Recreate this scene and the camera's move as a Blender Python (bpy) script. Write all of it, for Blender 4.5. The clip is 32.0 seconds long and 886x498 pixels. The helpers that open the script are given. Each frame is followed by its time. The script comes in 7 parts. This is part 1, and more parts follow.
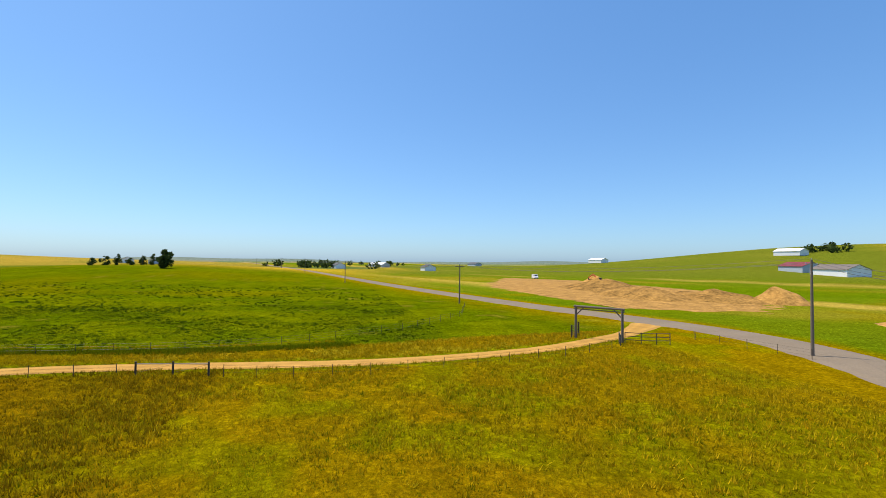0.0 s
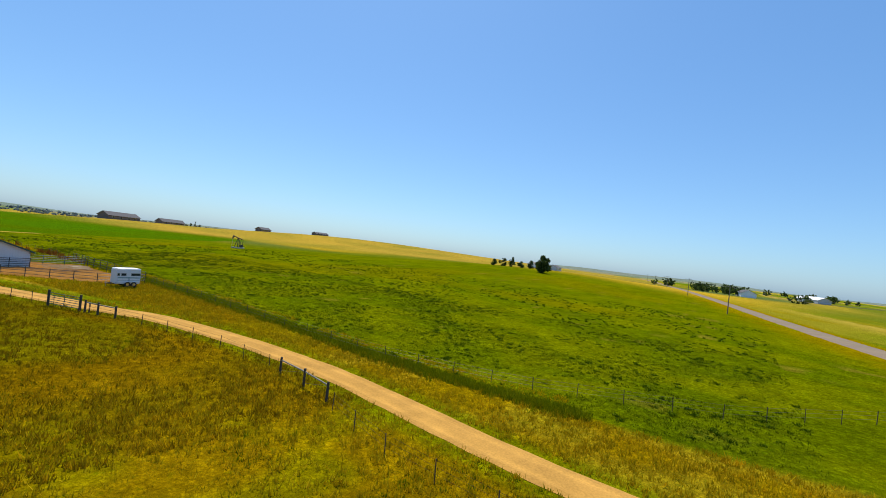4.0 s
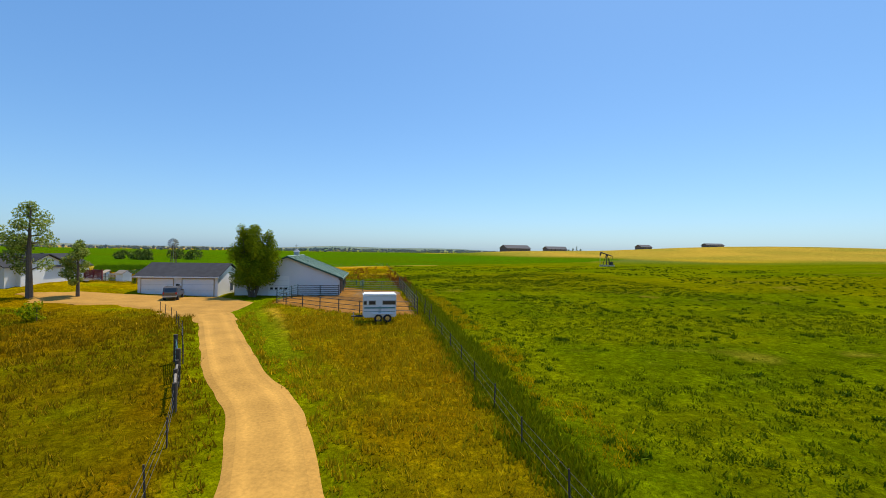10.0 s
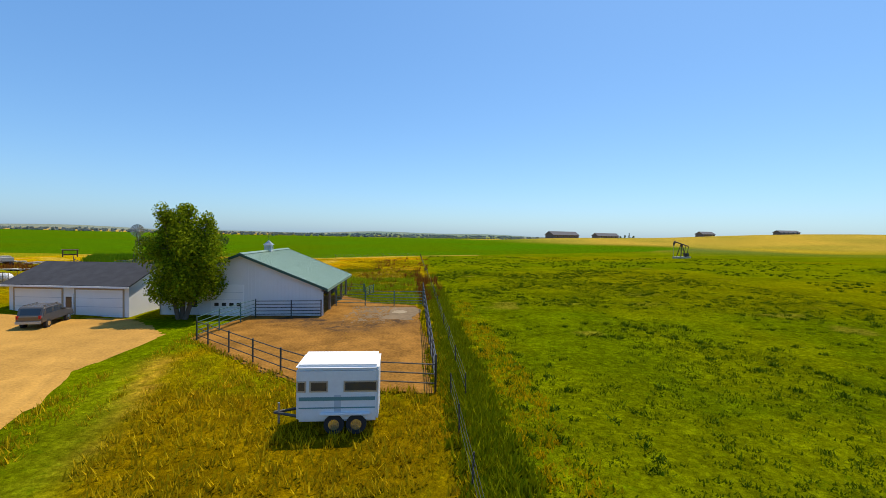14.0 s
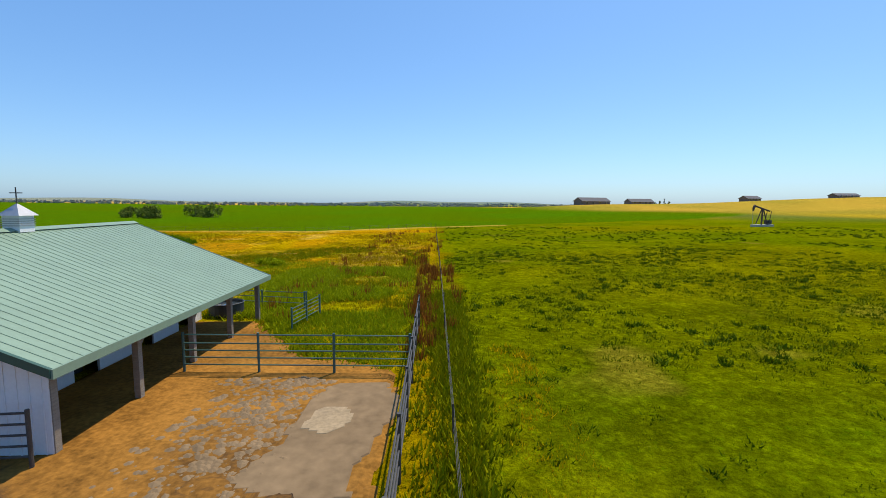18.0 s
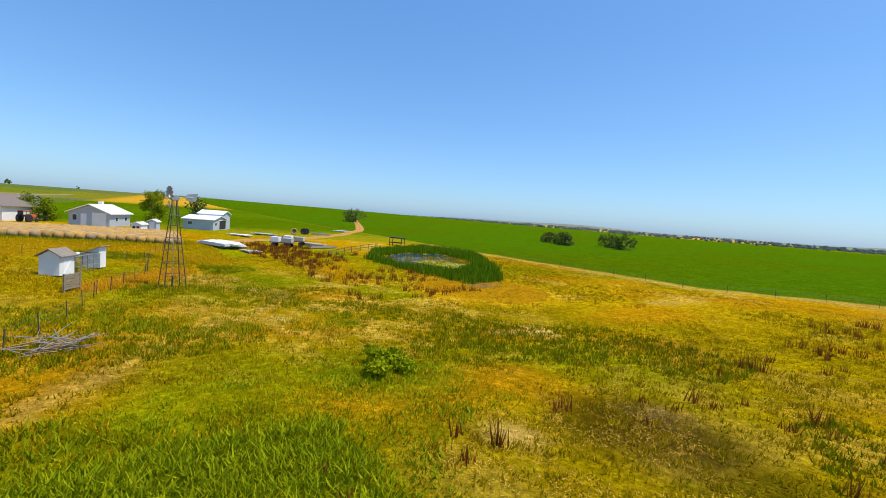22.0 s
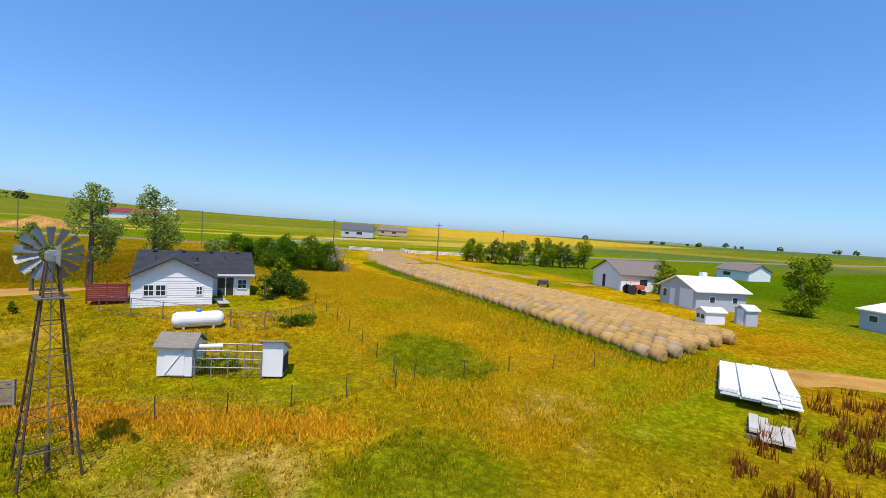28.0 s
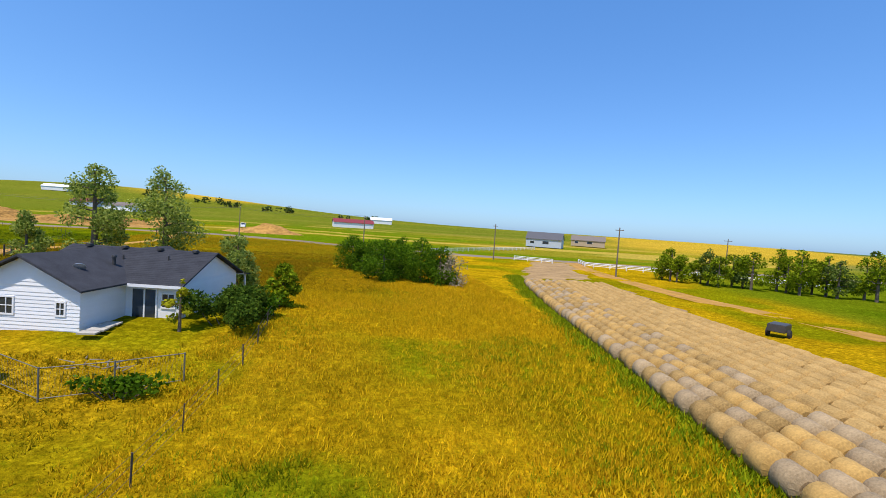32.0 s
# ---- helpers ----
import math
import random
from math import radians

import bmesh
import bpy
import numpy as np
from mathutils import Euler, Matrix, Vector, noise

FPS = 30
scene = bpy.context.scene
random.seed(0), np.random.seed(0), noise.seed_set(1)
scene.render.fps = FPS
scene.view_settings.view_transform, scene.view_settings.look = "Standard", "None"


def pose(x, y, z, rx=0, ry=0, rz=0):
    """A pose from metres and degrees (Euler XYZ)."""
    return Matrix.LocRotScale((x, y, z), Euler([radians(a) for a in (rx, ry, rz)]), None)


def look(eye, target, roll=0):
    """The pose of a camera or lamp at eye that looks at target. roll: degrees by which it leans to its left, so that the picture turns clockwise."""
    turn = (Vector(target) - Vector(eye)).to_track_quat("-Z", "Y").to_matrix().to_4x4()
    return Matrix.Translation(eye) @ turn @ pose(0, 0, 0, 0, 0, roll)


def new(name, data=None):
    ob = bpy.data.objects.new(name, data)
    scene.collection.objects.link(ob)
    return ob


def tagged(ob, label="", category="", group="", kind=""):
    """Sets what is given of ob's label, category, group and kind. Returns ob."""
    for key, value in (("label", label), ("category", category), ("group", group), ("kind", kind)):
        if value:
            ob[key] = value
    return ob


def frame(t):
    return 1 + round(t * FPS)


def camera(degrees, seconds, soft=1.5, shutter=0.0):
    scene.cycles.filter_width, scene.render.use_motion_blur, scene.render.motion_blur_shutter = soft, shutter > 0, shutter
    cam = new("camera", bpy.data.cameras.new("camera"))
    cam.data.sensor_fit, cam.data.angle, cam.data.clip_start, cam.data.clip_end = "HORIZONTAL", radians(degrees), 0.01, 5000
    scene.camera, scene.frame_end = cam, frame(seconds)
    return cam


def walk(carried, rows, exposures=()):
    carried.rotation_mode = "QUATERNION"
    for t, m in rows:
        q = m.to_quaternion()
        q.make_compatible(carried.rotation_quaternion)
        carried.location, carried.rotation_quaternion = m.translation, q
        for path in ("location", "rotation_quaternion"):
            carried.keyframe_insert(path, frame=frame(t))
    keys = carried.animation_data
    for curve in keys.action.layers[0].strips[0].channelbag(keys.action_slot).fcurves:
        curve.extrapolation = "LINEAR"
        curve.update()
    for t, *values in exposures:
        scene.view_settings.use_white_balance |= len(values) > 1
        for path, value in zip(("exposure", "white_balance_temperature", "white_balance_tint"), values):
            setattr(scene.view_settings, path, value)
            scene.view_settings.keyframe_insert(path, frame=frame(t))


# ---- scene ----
cam = camera(90.0, 32.0, 0.65)
PATH = [
    (0.0, pose(-52.07, -46.50, 9.39, 91.69, -0.68, -105.13)),
    (0.5, pose(-49.21, -47.96, 9.15, 92.22, 0.42, -101.26)),
    (1.0, pose(-46.59, -49.79, 8.83, 92.27, 0.24, -96.65)),
    (1.5, pose(-44.47, -52.25, 8.47, 93.15, -0.85, -89.28)),
    (2.0, pose(-42.52, -55.00, 8.26, 94.01, -1.68, -80.72)),
    (2.5, pose(-40.72, -57.69, 8.32, 94.41, -2.92, -73.04)),
    (4.5, pose(-24.68, -56.66, 9.24, 89.70, -7.37, -50.99)),
    (5.0, pose(-21.26, -55.84, 9.17, 89.65, -8.10, -45.43)),
    (5.5, pose(-17.87, -54.56, 8.97, 89.15, -7.83, -39.03)),
    (6.0, pose(-14.46, -52.80, 8.54, 88.97, -6.90, -31.42)),
    (6.5, pose(-11.34, -50.41, 8.17, 89.67, -8.43, -23.03)),
    (7.0, pose(-8.86, -47.20, 7.76, 91.16, -9.82, -17.30)),
    (7.5, pose(-7.45, -43.40, 7.31, 92.14, -10.61, -13.15)),
    (8.0, pose(-6.70, -39.73, 6.82, 91.00, -8.91, -8.91)),
    (8.5, pose(-6.17, -36.76, 6.34, 90.66, -6.70, -7.20)),
    (9.0, pose(-5.80, -34.42, 6.34, 91.30, -5.28, -7.35)),
    (9.5, pose(-5.44, -32.27, 6.27, 91.94, -2.46, -8.44)),
    (10.0, pose(-5.08, -30.08, 6.36, 90.14, -0.85, -9.06)),
    (10.5, pose(-4.76, -27.84, 6.50, 88.91, 0.45, -9.28)),
    (11.0, pose(-4.49, -25.39, 6.71, 89.40, -0.41, -9.55)),
    (11.5, pose(-4.17, -22.77, 6.77, 90.60, -1.16, -9.53)),
    (12.0, pose(-3.84, -19.97, 6.82, 90.32, -0.20, -8.56)),
    (12.5, pose(-3.43, -17.23, 6.88, 89.26, 0.84, -8.06)),
    (13.0, pose(-2.98, -14.38, 6.90, 89.31, 0.10, -6.87)),
    (13.5, pose(-2.56, -11.35, 6.99, 89.26, -0.85, -5.00)),
    (15.5, pose(-0.56, -0.85, 7.20, 83.31, -0.95, -2.15)),
    (16.0, pose(-0.53, 2.54, 7.09, 84.53, -1.09, -1.94)),
    (16.5, pose(-0.44, 6.02, 6.86, 85.55, -0.90, -1.79)),
    (17.0, pose(-0.30, 9.64, 6.54, 84.89, -0.70, -1.24)),
    (17.5, pose(-0.35, 13.21, 6.44, 84.22, -1.29, -1.10)),
    (18.0, pose(-0.29, 16.65, 6.39, 84.12, -0.43, -1.05)),
    (18.5, pose(-0.57, 20.50, 6.46, 84.12, -0.54, -0.40)),
    (19.0, pose(-0.77, 24.96, 6.49, 83.71, 1.72, 2.03)),
    (19.5, pose(-1.07, 29.34, 6.65, 84.33, 1.90, 7.63)),
    (20.0, pose(-1.03, 33.49, 6.70, 84.83, 0.31, 16.93)),
    (20.5, pose(-0.85, 37.82, 6.76, 85.67, -2.47, 27.71)),
    (21.0, pose(-0.40, 42.34, 6.46, 86.40, -5.18, 37.86)),
    (21.5, pose(0.05, 46.97, 6.27, 86.60, -5.07, 46.48)),
    (22.0, pose(-0.08, 51.66, 6.84, 85.94, -4.18, 54.37)),
    (22.5, pose(-1.08, 56.05, 7.63, 84.68, -3.47, 61.60)),
    (23.0, pose(-3.05, 59.79, 8.30, 83.70, -2.41, 71.25)),
    (23.5, pose(-5.94, 63.08, 8.53, 84.12, -2.87, 78.82)),
    (24.0, pose(-9.48, 65.41, 8.55, 85.12, -5.05, 85.53)),
    (24.5, pose(-13.39, 67.17, 8.55, 86.28, -5.40, 92.01)),
    (25.0, pose(-17.47, 68.54, 8.68, 86.26, -5.38, 98.69)),
    (25.5, pose(-21.59, 69.43, 8.66, 85.83, -5.05, 105.70)),
    (26.0, pose(-25.72, 69.91, 8.58, 85.62, -4.91, 112.80)),
    (26.5, pose(-30.04, 69.81, 8.47, 85.10, -3.27, 122.54)),
    (28.5, pose(-44.48, 73.55, 8.28, 87.84, -5.20, 148.13)),
    (29.0, pose(-47.11, 71.72, 7.83, 87.61, -6.31, 151.27)),
    (29.5, pose(-49.55, 69.70, 7.40, 88.26, -5.95, 153.79)),
    (30.0, pose(-51.81, 67.62, 7.08, 88.67, -6.17, 156.52)),
    (30.5, pose(-53.93, 65.39, 6.89, 88.77, -5.94, 159.87)),
    (31.0, pose(-55.89, 63.07, 6.93, 88.77, -5.94, 163.01)),
    (31.5, pose(-58.00, 60.84, 7.20, 88.76, -5.84, 166.63)),
    (32.0, pose(-60.05, 58.76, 7.65, 87.28, -3.90, 170.47)),
]
EXPOSURES = [(0.0, 0.13, 7050, 14), (2.5, 0.03, 7050, 13), (5.0, 0.02, 7050, 12), (13.0, 0.05, 7050, 12), (17.0, 0.14, 7150, 14), (20.0, 0.16, 7150, 15), (22.0, 0.15, 6850, 14), (24.5, 0.12, 6500, 17), (29.0, 0.1, 6400, 17), (32.0, 0.12, 6400, 17)]
walk(cam, PATH, EXPOSURES)

# ---- light ----
world = bpy.data.worlds.new("sky")
scene.world = world
world.use_nodes = True
wn = world.node_tree.nodes
sky = wn.new("ShaderNodeTexSky")
sky.sky_type, sky.sun_disc = "NISHITA", False
SUN_EL, SUN_AZ = radians(65), radians(40)      # azimuth from +y towards +x
sky.sun_elevation, sky.sun_rotation = SUN_EL, SUN_AZ
sky.air_density, sky.dust_density, sky.ozone_density = 1.0, 0.7, 2.0
wn["Background"].inputs["Strength"].default_value = 0.135
# summer haze evens the sky out towards one light blue
hz = wn.new("ShaderNodeMix")
hz.data_type = "RGBA"
hz.inputs["Factor"].default_value = 0.3
hz.inputs["B"].default_value = (0.35, 2.45, 7.2, 1)
clear_air = wn.new("ShaderNodeMix")
clear_air.data_type, clear_air.blend_type = "RGBA", "MULTIPLY"
clear_air.inputs["Factor"].default_value = 1.0
clear_air.inputs["B"].default_value = (0.78, 1.04, 1.19, 1)
world.node_tree.links.new(sky.outputs[0], clear_air.inputs["A"])
world.node_tree.links.new(clear_air.outputs["Result"], hz.inputs["A"])
world.node_tree.links.new(hz.outputs["Result"], wn["Background"].inputs["Color"])
sun = new("sun", bpy.data.lights.new("sun", "SUN"))
sun.data.energy, sun.data.angle, sun.data.color = 4.5, radians(0.5), (1.0, 0.93, 0.78)
sd = Vector((math.sin(SUN_AZ) * math.cos(SUN_EL), math.cos(SUN_AZ) * math.cos(SUN_EL), math.sin(SUN_EL)))
sun.matrix_world = look(sd * 50, (0, 0, 0))


# ---- materials ----
def lin(r, g, b):
    return tuple((c / 255 / 12.92) if c / 255 <= 0.04045 else ((c / 255 + 0.055) / 1.055) ** 2.4 for c in (r, g, b))


def nodemat(name):
    m = bpy.data.materials.new(name)
    m.use_nodes = True
    return m, m.node_tree.nodes, m.node_tree.links, m.node_tree.nodes["Principled BSDF"]


def paint(name, col, rough=0.6, metal=0.0, var=0.12, scale=3.0, fine=40.0, bump=0.15, streak=None, spec=0.4):
    """A surface with two scales of variation and a fine bump; streak stretches the coarse noise along z."""
    m, n, l, b = nodemat(name)
    tc, mp = n.new("ShaderNodeTexCoord"), n.new("ShaderNodeMapping")
    l.new(tc.outputs["Object"], mp.inputs["Vector"])
    if streak:
        mp.inputs["Scale"].default_value = streak
    n1, n2 = n.new("ShaderNodeTexNoise"), n.new("ShaderNodeTexNoise")
    n1.inputs["Scale"].default_value, n1.inputs["Detail"].default_value = scale, 5
    n2.inputs["Scale"].default_value, n2.inputs["Detail"].default_value = fine, 3
    l.new(mp.outputs[0], n1.inputs["Vector"])
    l.new(mp.outputs[0], n2.inputs["Vector"])
    add = n.new("ShaderNodeMath")
    add.operation = "ADD"
    l.new(n1.outputs["Fac"], add.inputs[0])
    l.new(n2.outputs["Fac"], add.inputs[1])
    oi = n.new("ShaderNodeObjectInfo")
    rnd = n.new("ShaderNodeMath")
    rnd.operation, rnd.inputs[1].default_value = "MULTIPLY_ADD", 0.3
    l.new(oi.outputs["Random"], rnd.inputs[0])
    l.new(add.outputs[0], rnd.inputs[2])
    mr = n.new("ShaderNodeMapRange")
    mr.inputs["From Min"].default_value, mr.inputs["From Max"].default_value = 0.75, 1.55
    mr.inputs["To Min"].default_value, mr.inputs["To Max"].default_value = 1 - var, 1 + var
    l.new(rnd.outputs[0], mr.inputs["Value"])
    mx = n.new("ShaderNodeMix")
    mx.data_type, mx.blend_type = "RGBA", "MULTIPLY"
    mx.inputs["Factor"].default_value = 1.0
    mx.inputs["A"].default_value = (*col, 1)
    l.new(mr.outputs[0], mx.inputs["B"])
    l.new(mx.outputs["Result"], b.inputs["Base Color"])
    b.inputs["Roughness"].default_value, b.inputs["Metallic"].default_value = rough, metal
    b.inputs["Specular IOR Level"].default_value = spec
    if bump:
        bp = n.new("ShaderNodeBump")
        bp.inputs["Strength"].default_value, bp.inputs["Distance"].default_value = bump, 0.02
        l.new(n2.outputs["Fac"], bp.inputs["Height"])
        l.new(bp.outputs[0], b.inputs["Normal"])
    return m


def leafmat(name, c1, c2, transl=0.25, gain=1.0):
    """Foliage: the tone varies from leaf to leaf and light passes through."""
    m, n, l, b = nodemat(name)
    g = n.new("ShaderNodeNewGeometry")
    cr = n.new("ShaderNodeMix")
    cr.data_type = "RGBA"
    cr.inputs["A"].default_value, cr.inputs["B"].default_value = (*[k * gain for k in c1], 1), (*[k * gain for k in c2], 1)
    l.new(g.outputs["Random Per Island"], cr.inputs["Factor"])
    l.new(cr.outputs["Result"], b.inputs["Base Color"])
    b.inputs["Roughness"].default_value = 0.7
    b.inputs["Specular IOR Level"].default_value = 0.03
    tr = n.new("ShaderNodeBsdfTranslucent")
    l.new(cr.outputs["Result"], tr.inputs["Color"])
    ms = n.new("ShaderNodeMixShader")
    ms.inputs[0].default_value = transl
    l.new(b.outputs[0], ms.inputs[1])
    l.new(tr.outputs[0], ms.inputs[2])
    l.new(ms.outputs[0], n["Material Output"].inputs["Surface"])
    return m


def groundmat():
    """Open land: the cover laid out over the plan, broken into tussocks, dry blades and shade-dark gaps."""
    m, n, l, b = nodemat("open_land")
    at = n.new("ShaderNodeAttribute")
    at.attribute_name = "cover"
    tc = n.new("ShaderNodeTexCoord")

    def noise(scale, detail, rough=0.65):
        t = n.new("ShaderNodeTexNoise")
        t.inputs["Scale"].default_value, t.inputs["Detail"].default_value = scale, detail
        t.inputs["Roughness"].default_value = rough
        l.new(tc.outputs["Object"], t.inputs["Vector"])
        return t.outputs["Fac"]

    def spread(sock, lo, hi, a, c):
        r = n.new("ShaderNodeMapRange")
        r.inputs["From Min"].default_value, r.inputs["From Max"].default_value = lo, hi
        r.inputs["To Min"].default_value, r.inputs["To Max"].default_value = a, c
        l.new(sock, r.inputs["Value"])
        return r.outputs[0]

    def times(p, q):
        k = n.new("ShaderNodeMath")
        k.operation = "MULTIPLY"
        l.new(p, k.inputs[0])
        l.new(q, k.inputs[1])
        return k.outputs[0]

    broad, mid, fine = noise(0.3, 6), noise(1.7, 6, 0.7), noise(9.0, 6, 0.75)
    warp = n.new("ShaderNodeMix")
    warp.data_type = "VECTOR"
    warp.inputs["Factor"].default_value = 0.12
    l.new(tc.outputs["Object"], warp.inputs["A"])
    nz = n.new("ShaderNodeTexNoise")
    nz.inputs["Scale"].default_value = 3.0
    l.new(tc.outputs["Object"], nz.inputs["Vector"])
    l.new(nz.outputs["Color"], warp.inputs["B"])
    vor = n.new("ShaderNodeTexVoronoi")
    vor.feature = "SMOOTH_F1"
    vor.inputs["Scale"].default_value, vor.inputs["Smoothness"].default_value = 3.2, 0.35
    l.new(warp.outputs["Result"], vor.inputs["Vector"])
    # tussock tops lightened and gaps darkened in the colour, as light would fall
    tuss = spread(vor.outputs["Distance"], 0.12, 0.62, 1.24, 0.74)
    tone = times(times(spread(broad, 0.3, 0.7, 0.84, 1.16), spread(mid, 0.3, 0.7, 0.74, 1.28)), times(spread(fine, 0.32, 0.68, 0.5, 1.5), tuss))
    mx = n.new("ShaderNodeMix")
    mx.data_type, mx.blend_type = "RGBA", "MULTIPLY"
    mx.inputs["Factor"].default_value = 1.0
    l.new(at.outputs["Color"], mx.inputs["A"])
    l.new(tone, mx.inputs["B"])
    # single dry and single fresh blades among the rest
    dry = n.new("ShaderNodeMix")
    dry.data_type, dry.blend_type = "RGBA", "MULTIPLY"
    dry.inputs["B"].default_value = (1.4, 1.24, 1.05, 1)
    l.new(spread(noise(5.3, 5, 0.8), 0.56, 0.72, 0.0, 0.75), dry.inputs["Factor"])
    l.new(mx.outputs["Result"], dry.inputs["A"])
    fresh = n.new("ShaderNodeMix")
    fresh.data_type, fresh.blend_type = "RGBA", "MULTIPLY"
    fresh.inputs["B"].default_value = (0.66, 0.92, 0.7, 1)
    l.new(spread(noise(2.9, 5, 0.75), 0.55, 0.68, 0.0, 0.75), fresh.inputs["Factor"])
    l.new(dry.outputs["Result"], fresh.inputs["A"])
    l.new(fresh.outputs["Result"], b.inputs["Base Color"])
    b.inputs["Roughness"].default_value = 0.95
    b.inputs["Specular IOR Level"].default_value = 0.0
    bp = n.new("ShaderNodeBump")
    bp.inputs["Strength"].default_value, bp.inputs["Distance"].default_value = 0.7, 0.16
    l.new(times(tuss, spread(fine, 0.3, 0.7, 0.6, 1.4)), bp.inputs["Height"])
    l.new(bp.outputs[0], b.inputs["Normal"])
    return m


def glassmat(name, col=(0.03, 0.04, 0.05)):
    m, n, l, b = nodemat(name)
    b.inputs["Base Color"].default_value = (*col, 1)
    b.inputs["Roughness"].default_value = 0.06
    b.inputs["Specular IOR Level"].default_value = 0.8
    return m


M_LAND = groundmat()
M_WHITE = paint("white_siding", (0.78, 0.79, 0.80), 0.55, var=0.05, scale=1.2, fine=18, bump=0.08)
M_WMETAL = paint("white_steel", (0.68, 0.70, 0.72), 0.4, var=0.06, scale=0.8, fine=12, bump=0.05)
M_ROOFG = paint("green_steel_roof", (0.19, 0.285, 0.21), 0.42, var=0.10, scale=0.7, fine=9, bump=0.04)
M_SHINGLE = paint("grey_shingle", (0.048, 0.05, 0.058), 0.95, var=0.3, scale=1.5, fine=25, bump=0.5, spec=0.1)
M_TRIMG = paint("green_trim", (0.03, 0.09, 0.07), 0.45, var=0.08)
M_PIPE = paint("green_pipe", (0.04, 0.11, 0.10), 0.45, var=0.2, scale=5, bump=0.05)
M_DARKPIPE = paint("dark_pipe", (0.06, 0.055, 0.05), 0.5, var=0.3, scale=5, bump=0.05)
M_WOOD = paint("weathered_wood", (0.16, 0.125, 0.095), 0.85, var=0.3, scale=4, fine=60, bump=0.4, streak=(6, 6, 1))
M_POST = paint("dark_post", (0.07, 0.055, 0.04), 0.9, var=0.3, scale=5, fine=50, bump=0.3)
M_TIMBER = paint("grey_timber", (0.24, 0.21, 0.17), 0.85, var=0.3, scale=3, fine=60, bump=0.4, streak=(1, 1, 6))
M_STEEL = paint("galvanised", (0.42, 0.43, 0.44), 0.4, 0.7, var=0.15)
M_WIRE = paint("dull_wire", (0.16, 0.16, 0.14), 0.6, 0.4, var=0.15)
M_RUST = paint("rusted_steel", (0.10, 0.065, 0.05), 0.7, 0.3, var=0.35, scale=3)
M_GRAVEL = paint("gravel", (0.41, 0.222, 0.05), 0.95, var=0.3, scale=0.6, fine=9, bump=0.6, spec=0.1)
M_ROAD = paint("old_asphalt", (0.25, 0.195, 0.135), 0.95, var=0.15, scale=0.2, fine=6, bump=0.3, spec=0.1)
M_DIRT = paint("corral_dirt", (0.26, 0.122, 0.024), 0.97, var=0.55, scale=0.7, fine=8, bump=0.8, spec=0.05)
M_SPOIL = paint("spoil_earth", (0.34, 0.185, 0.05), 0.97, var=0.7, scale=0.35, fine=1.6, bump=1.0, spec=0.05)
M_MUD = paint("dried_mud", (0.20, 0.14, 0.08), 0.95, var=0.3, scale=0.6, fine=3, bump=0.8, spec=0.1)
M_PAD = paint("limed_mud", (0.31, 0.235, 0.14), 0.95, var=0.3, scale=1.5, fine=9, bump=0.5)
M_LOT = paint("lot_soil", (0.40, 0.26, 0.12), 0.97, var=0.35, scale=0.3, fine=2.5, bump=0.7, spec=0.05)
M_WETMUD = paint("wet_mud", (0.17, 0.075, 0.04), 0.6, var=0.25, scale=0.8, fine=5, bump=0.4)
M_LILY = paint("pond_weed", (0.26, 0.28, 0.02), 0.8, var=0.35, scale=1.2, fine=7, bump=0.5)
M_CONC = paint("concrete", (0.45, 0.42, 0.36), 0.9, var=0.15, scale=1.0, fine=12, bump=0.2)
M_HAY = paint("hay", (0.37, 0.235, 0.085), 0.95, var=0.4, scale=0.9, fine=14, bump=0.8, spec=0.05)
# wheel tracks, packed paler, where the drive carries them
_n, _l = M_GRAVEL.node_tree.nodes, M_GRAVEL.node_tree.links
_b = _n["Principled BSDF"]
_src = _b.inputs["Base Color"].links[0].from_socket
_a, _m = _n.new("ShaderNodeAttribute"), _n.new("ShaderNodeMix")
_a.attribute_name, _m.data_type, _m.blend_type = "cover", "RGBA", "MULTIPLY"
_m.inputs["B"].default_value = (1.22, 1.22, 1.2, 1)
_l.new(_a.outputs["Fac"], _m.inputs["Factor"])
_l.new(_src, _m.inputs["A"])
_l.new(_m.outputs["Result"], _b.inputs["Base Color"])
# dark dung trodden into the corral, where the floor carries it
_n, _l = M_DIRT.node_tree.nodes, M_DIRT.node_tree.links
_b = _n["Principled BSDF"]
_src = _b.inputs["Base Color"].links[0].from_socket
_a, _m = _n.new("ShaderNodeAttribute"), _n.new("ShaderNodeMix")
_a.attribute_name, _m.data_type = "cover", "RGBA"
_m.inputs["B"].default_value = (0.045, 0.03, 0.02, 1)
_t, _r, _q = _n.new("ShaderNodeTexNoise"), _n.new("ShaderNodeMapRange"), _n.new("ShaderNodeMath")
_t.inputs["Scale"].default_value, _t.inputs["Detail"].default_value = 3.5, 6
_t.inputs["Roughness"].default_value = 0.75
_r.inputs["From Min"].default_value, _r.inputs["From Max"].default_value = 0.42, 0.58
_r.inputs["To Min"].default_value, _r.inputs["To Max"].default_value = 0.25, 1.15
_q.operation, _q.use_clamp = "MULTIPLY", True
_l.new(_t.outputs["Fac"], _r.inputs["Value"])
_l.new(_r.outputs[0], _q.inputs[0])
_l.new(_a.outputs["Fac"], _q.inputs[1])
_l.new(_q.outputs[0], _m.inputs["Factor"])
_l.new(_src, _m.inputs["A"])
_l.new(_m.outputs["Result"], _b.inputs["Base Color"])
M_GLASS = glassmat("window_glass")
# near-black for shade inside openings, and for dark panes and black tarpaulin
M_DARK = paint("inner_shade_black", (0.03, 0.025, 0.02), 0.9, var=0.2)
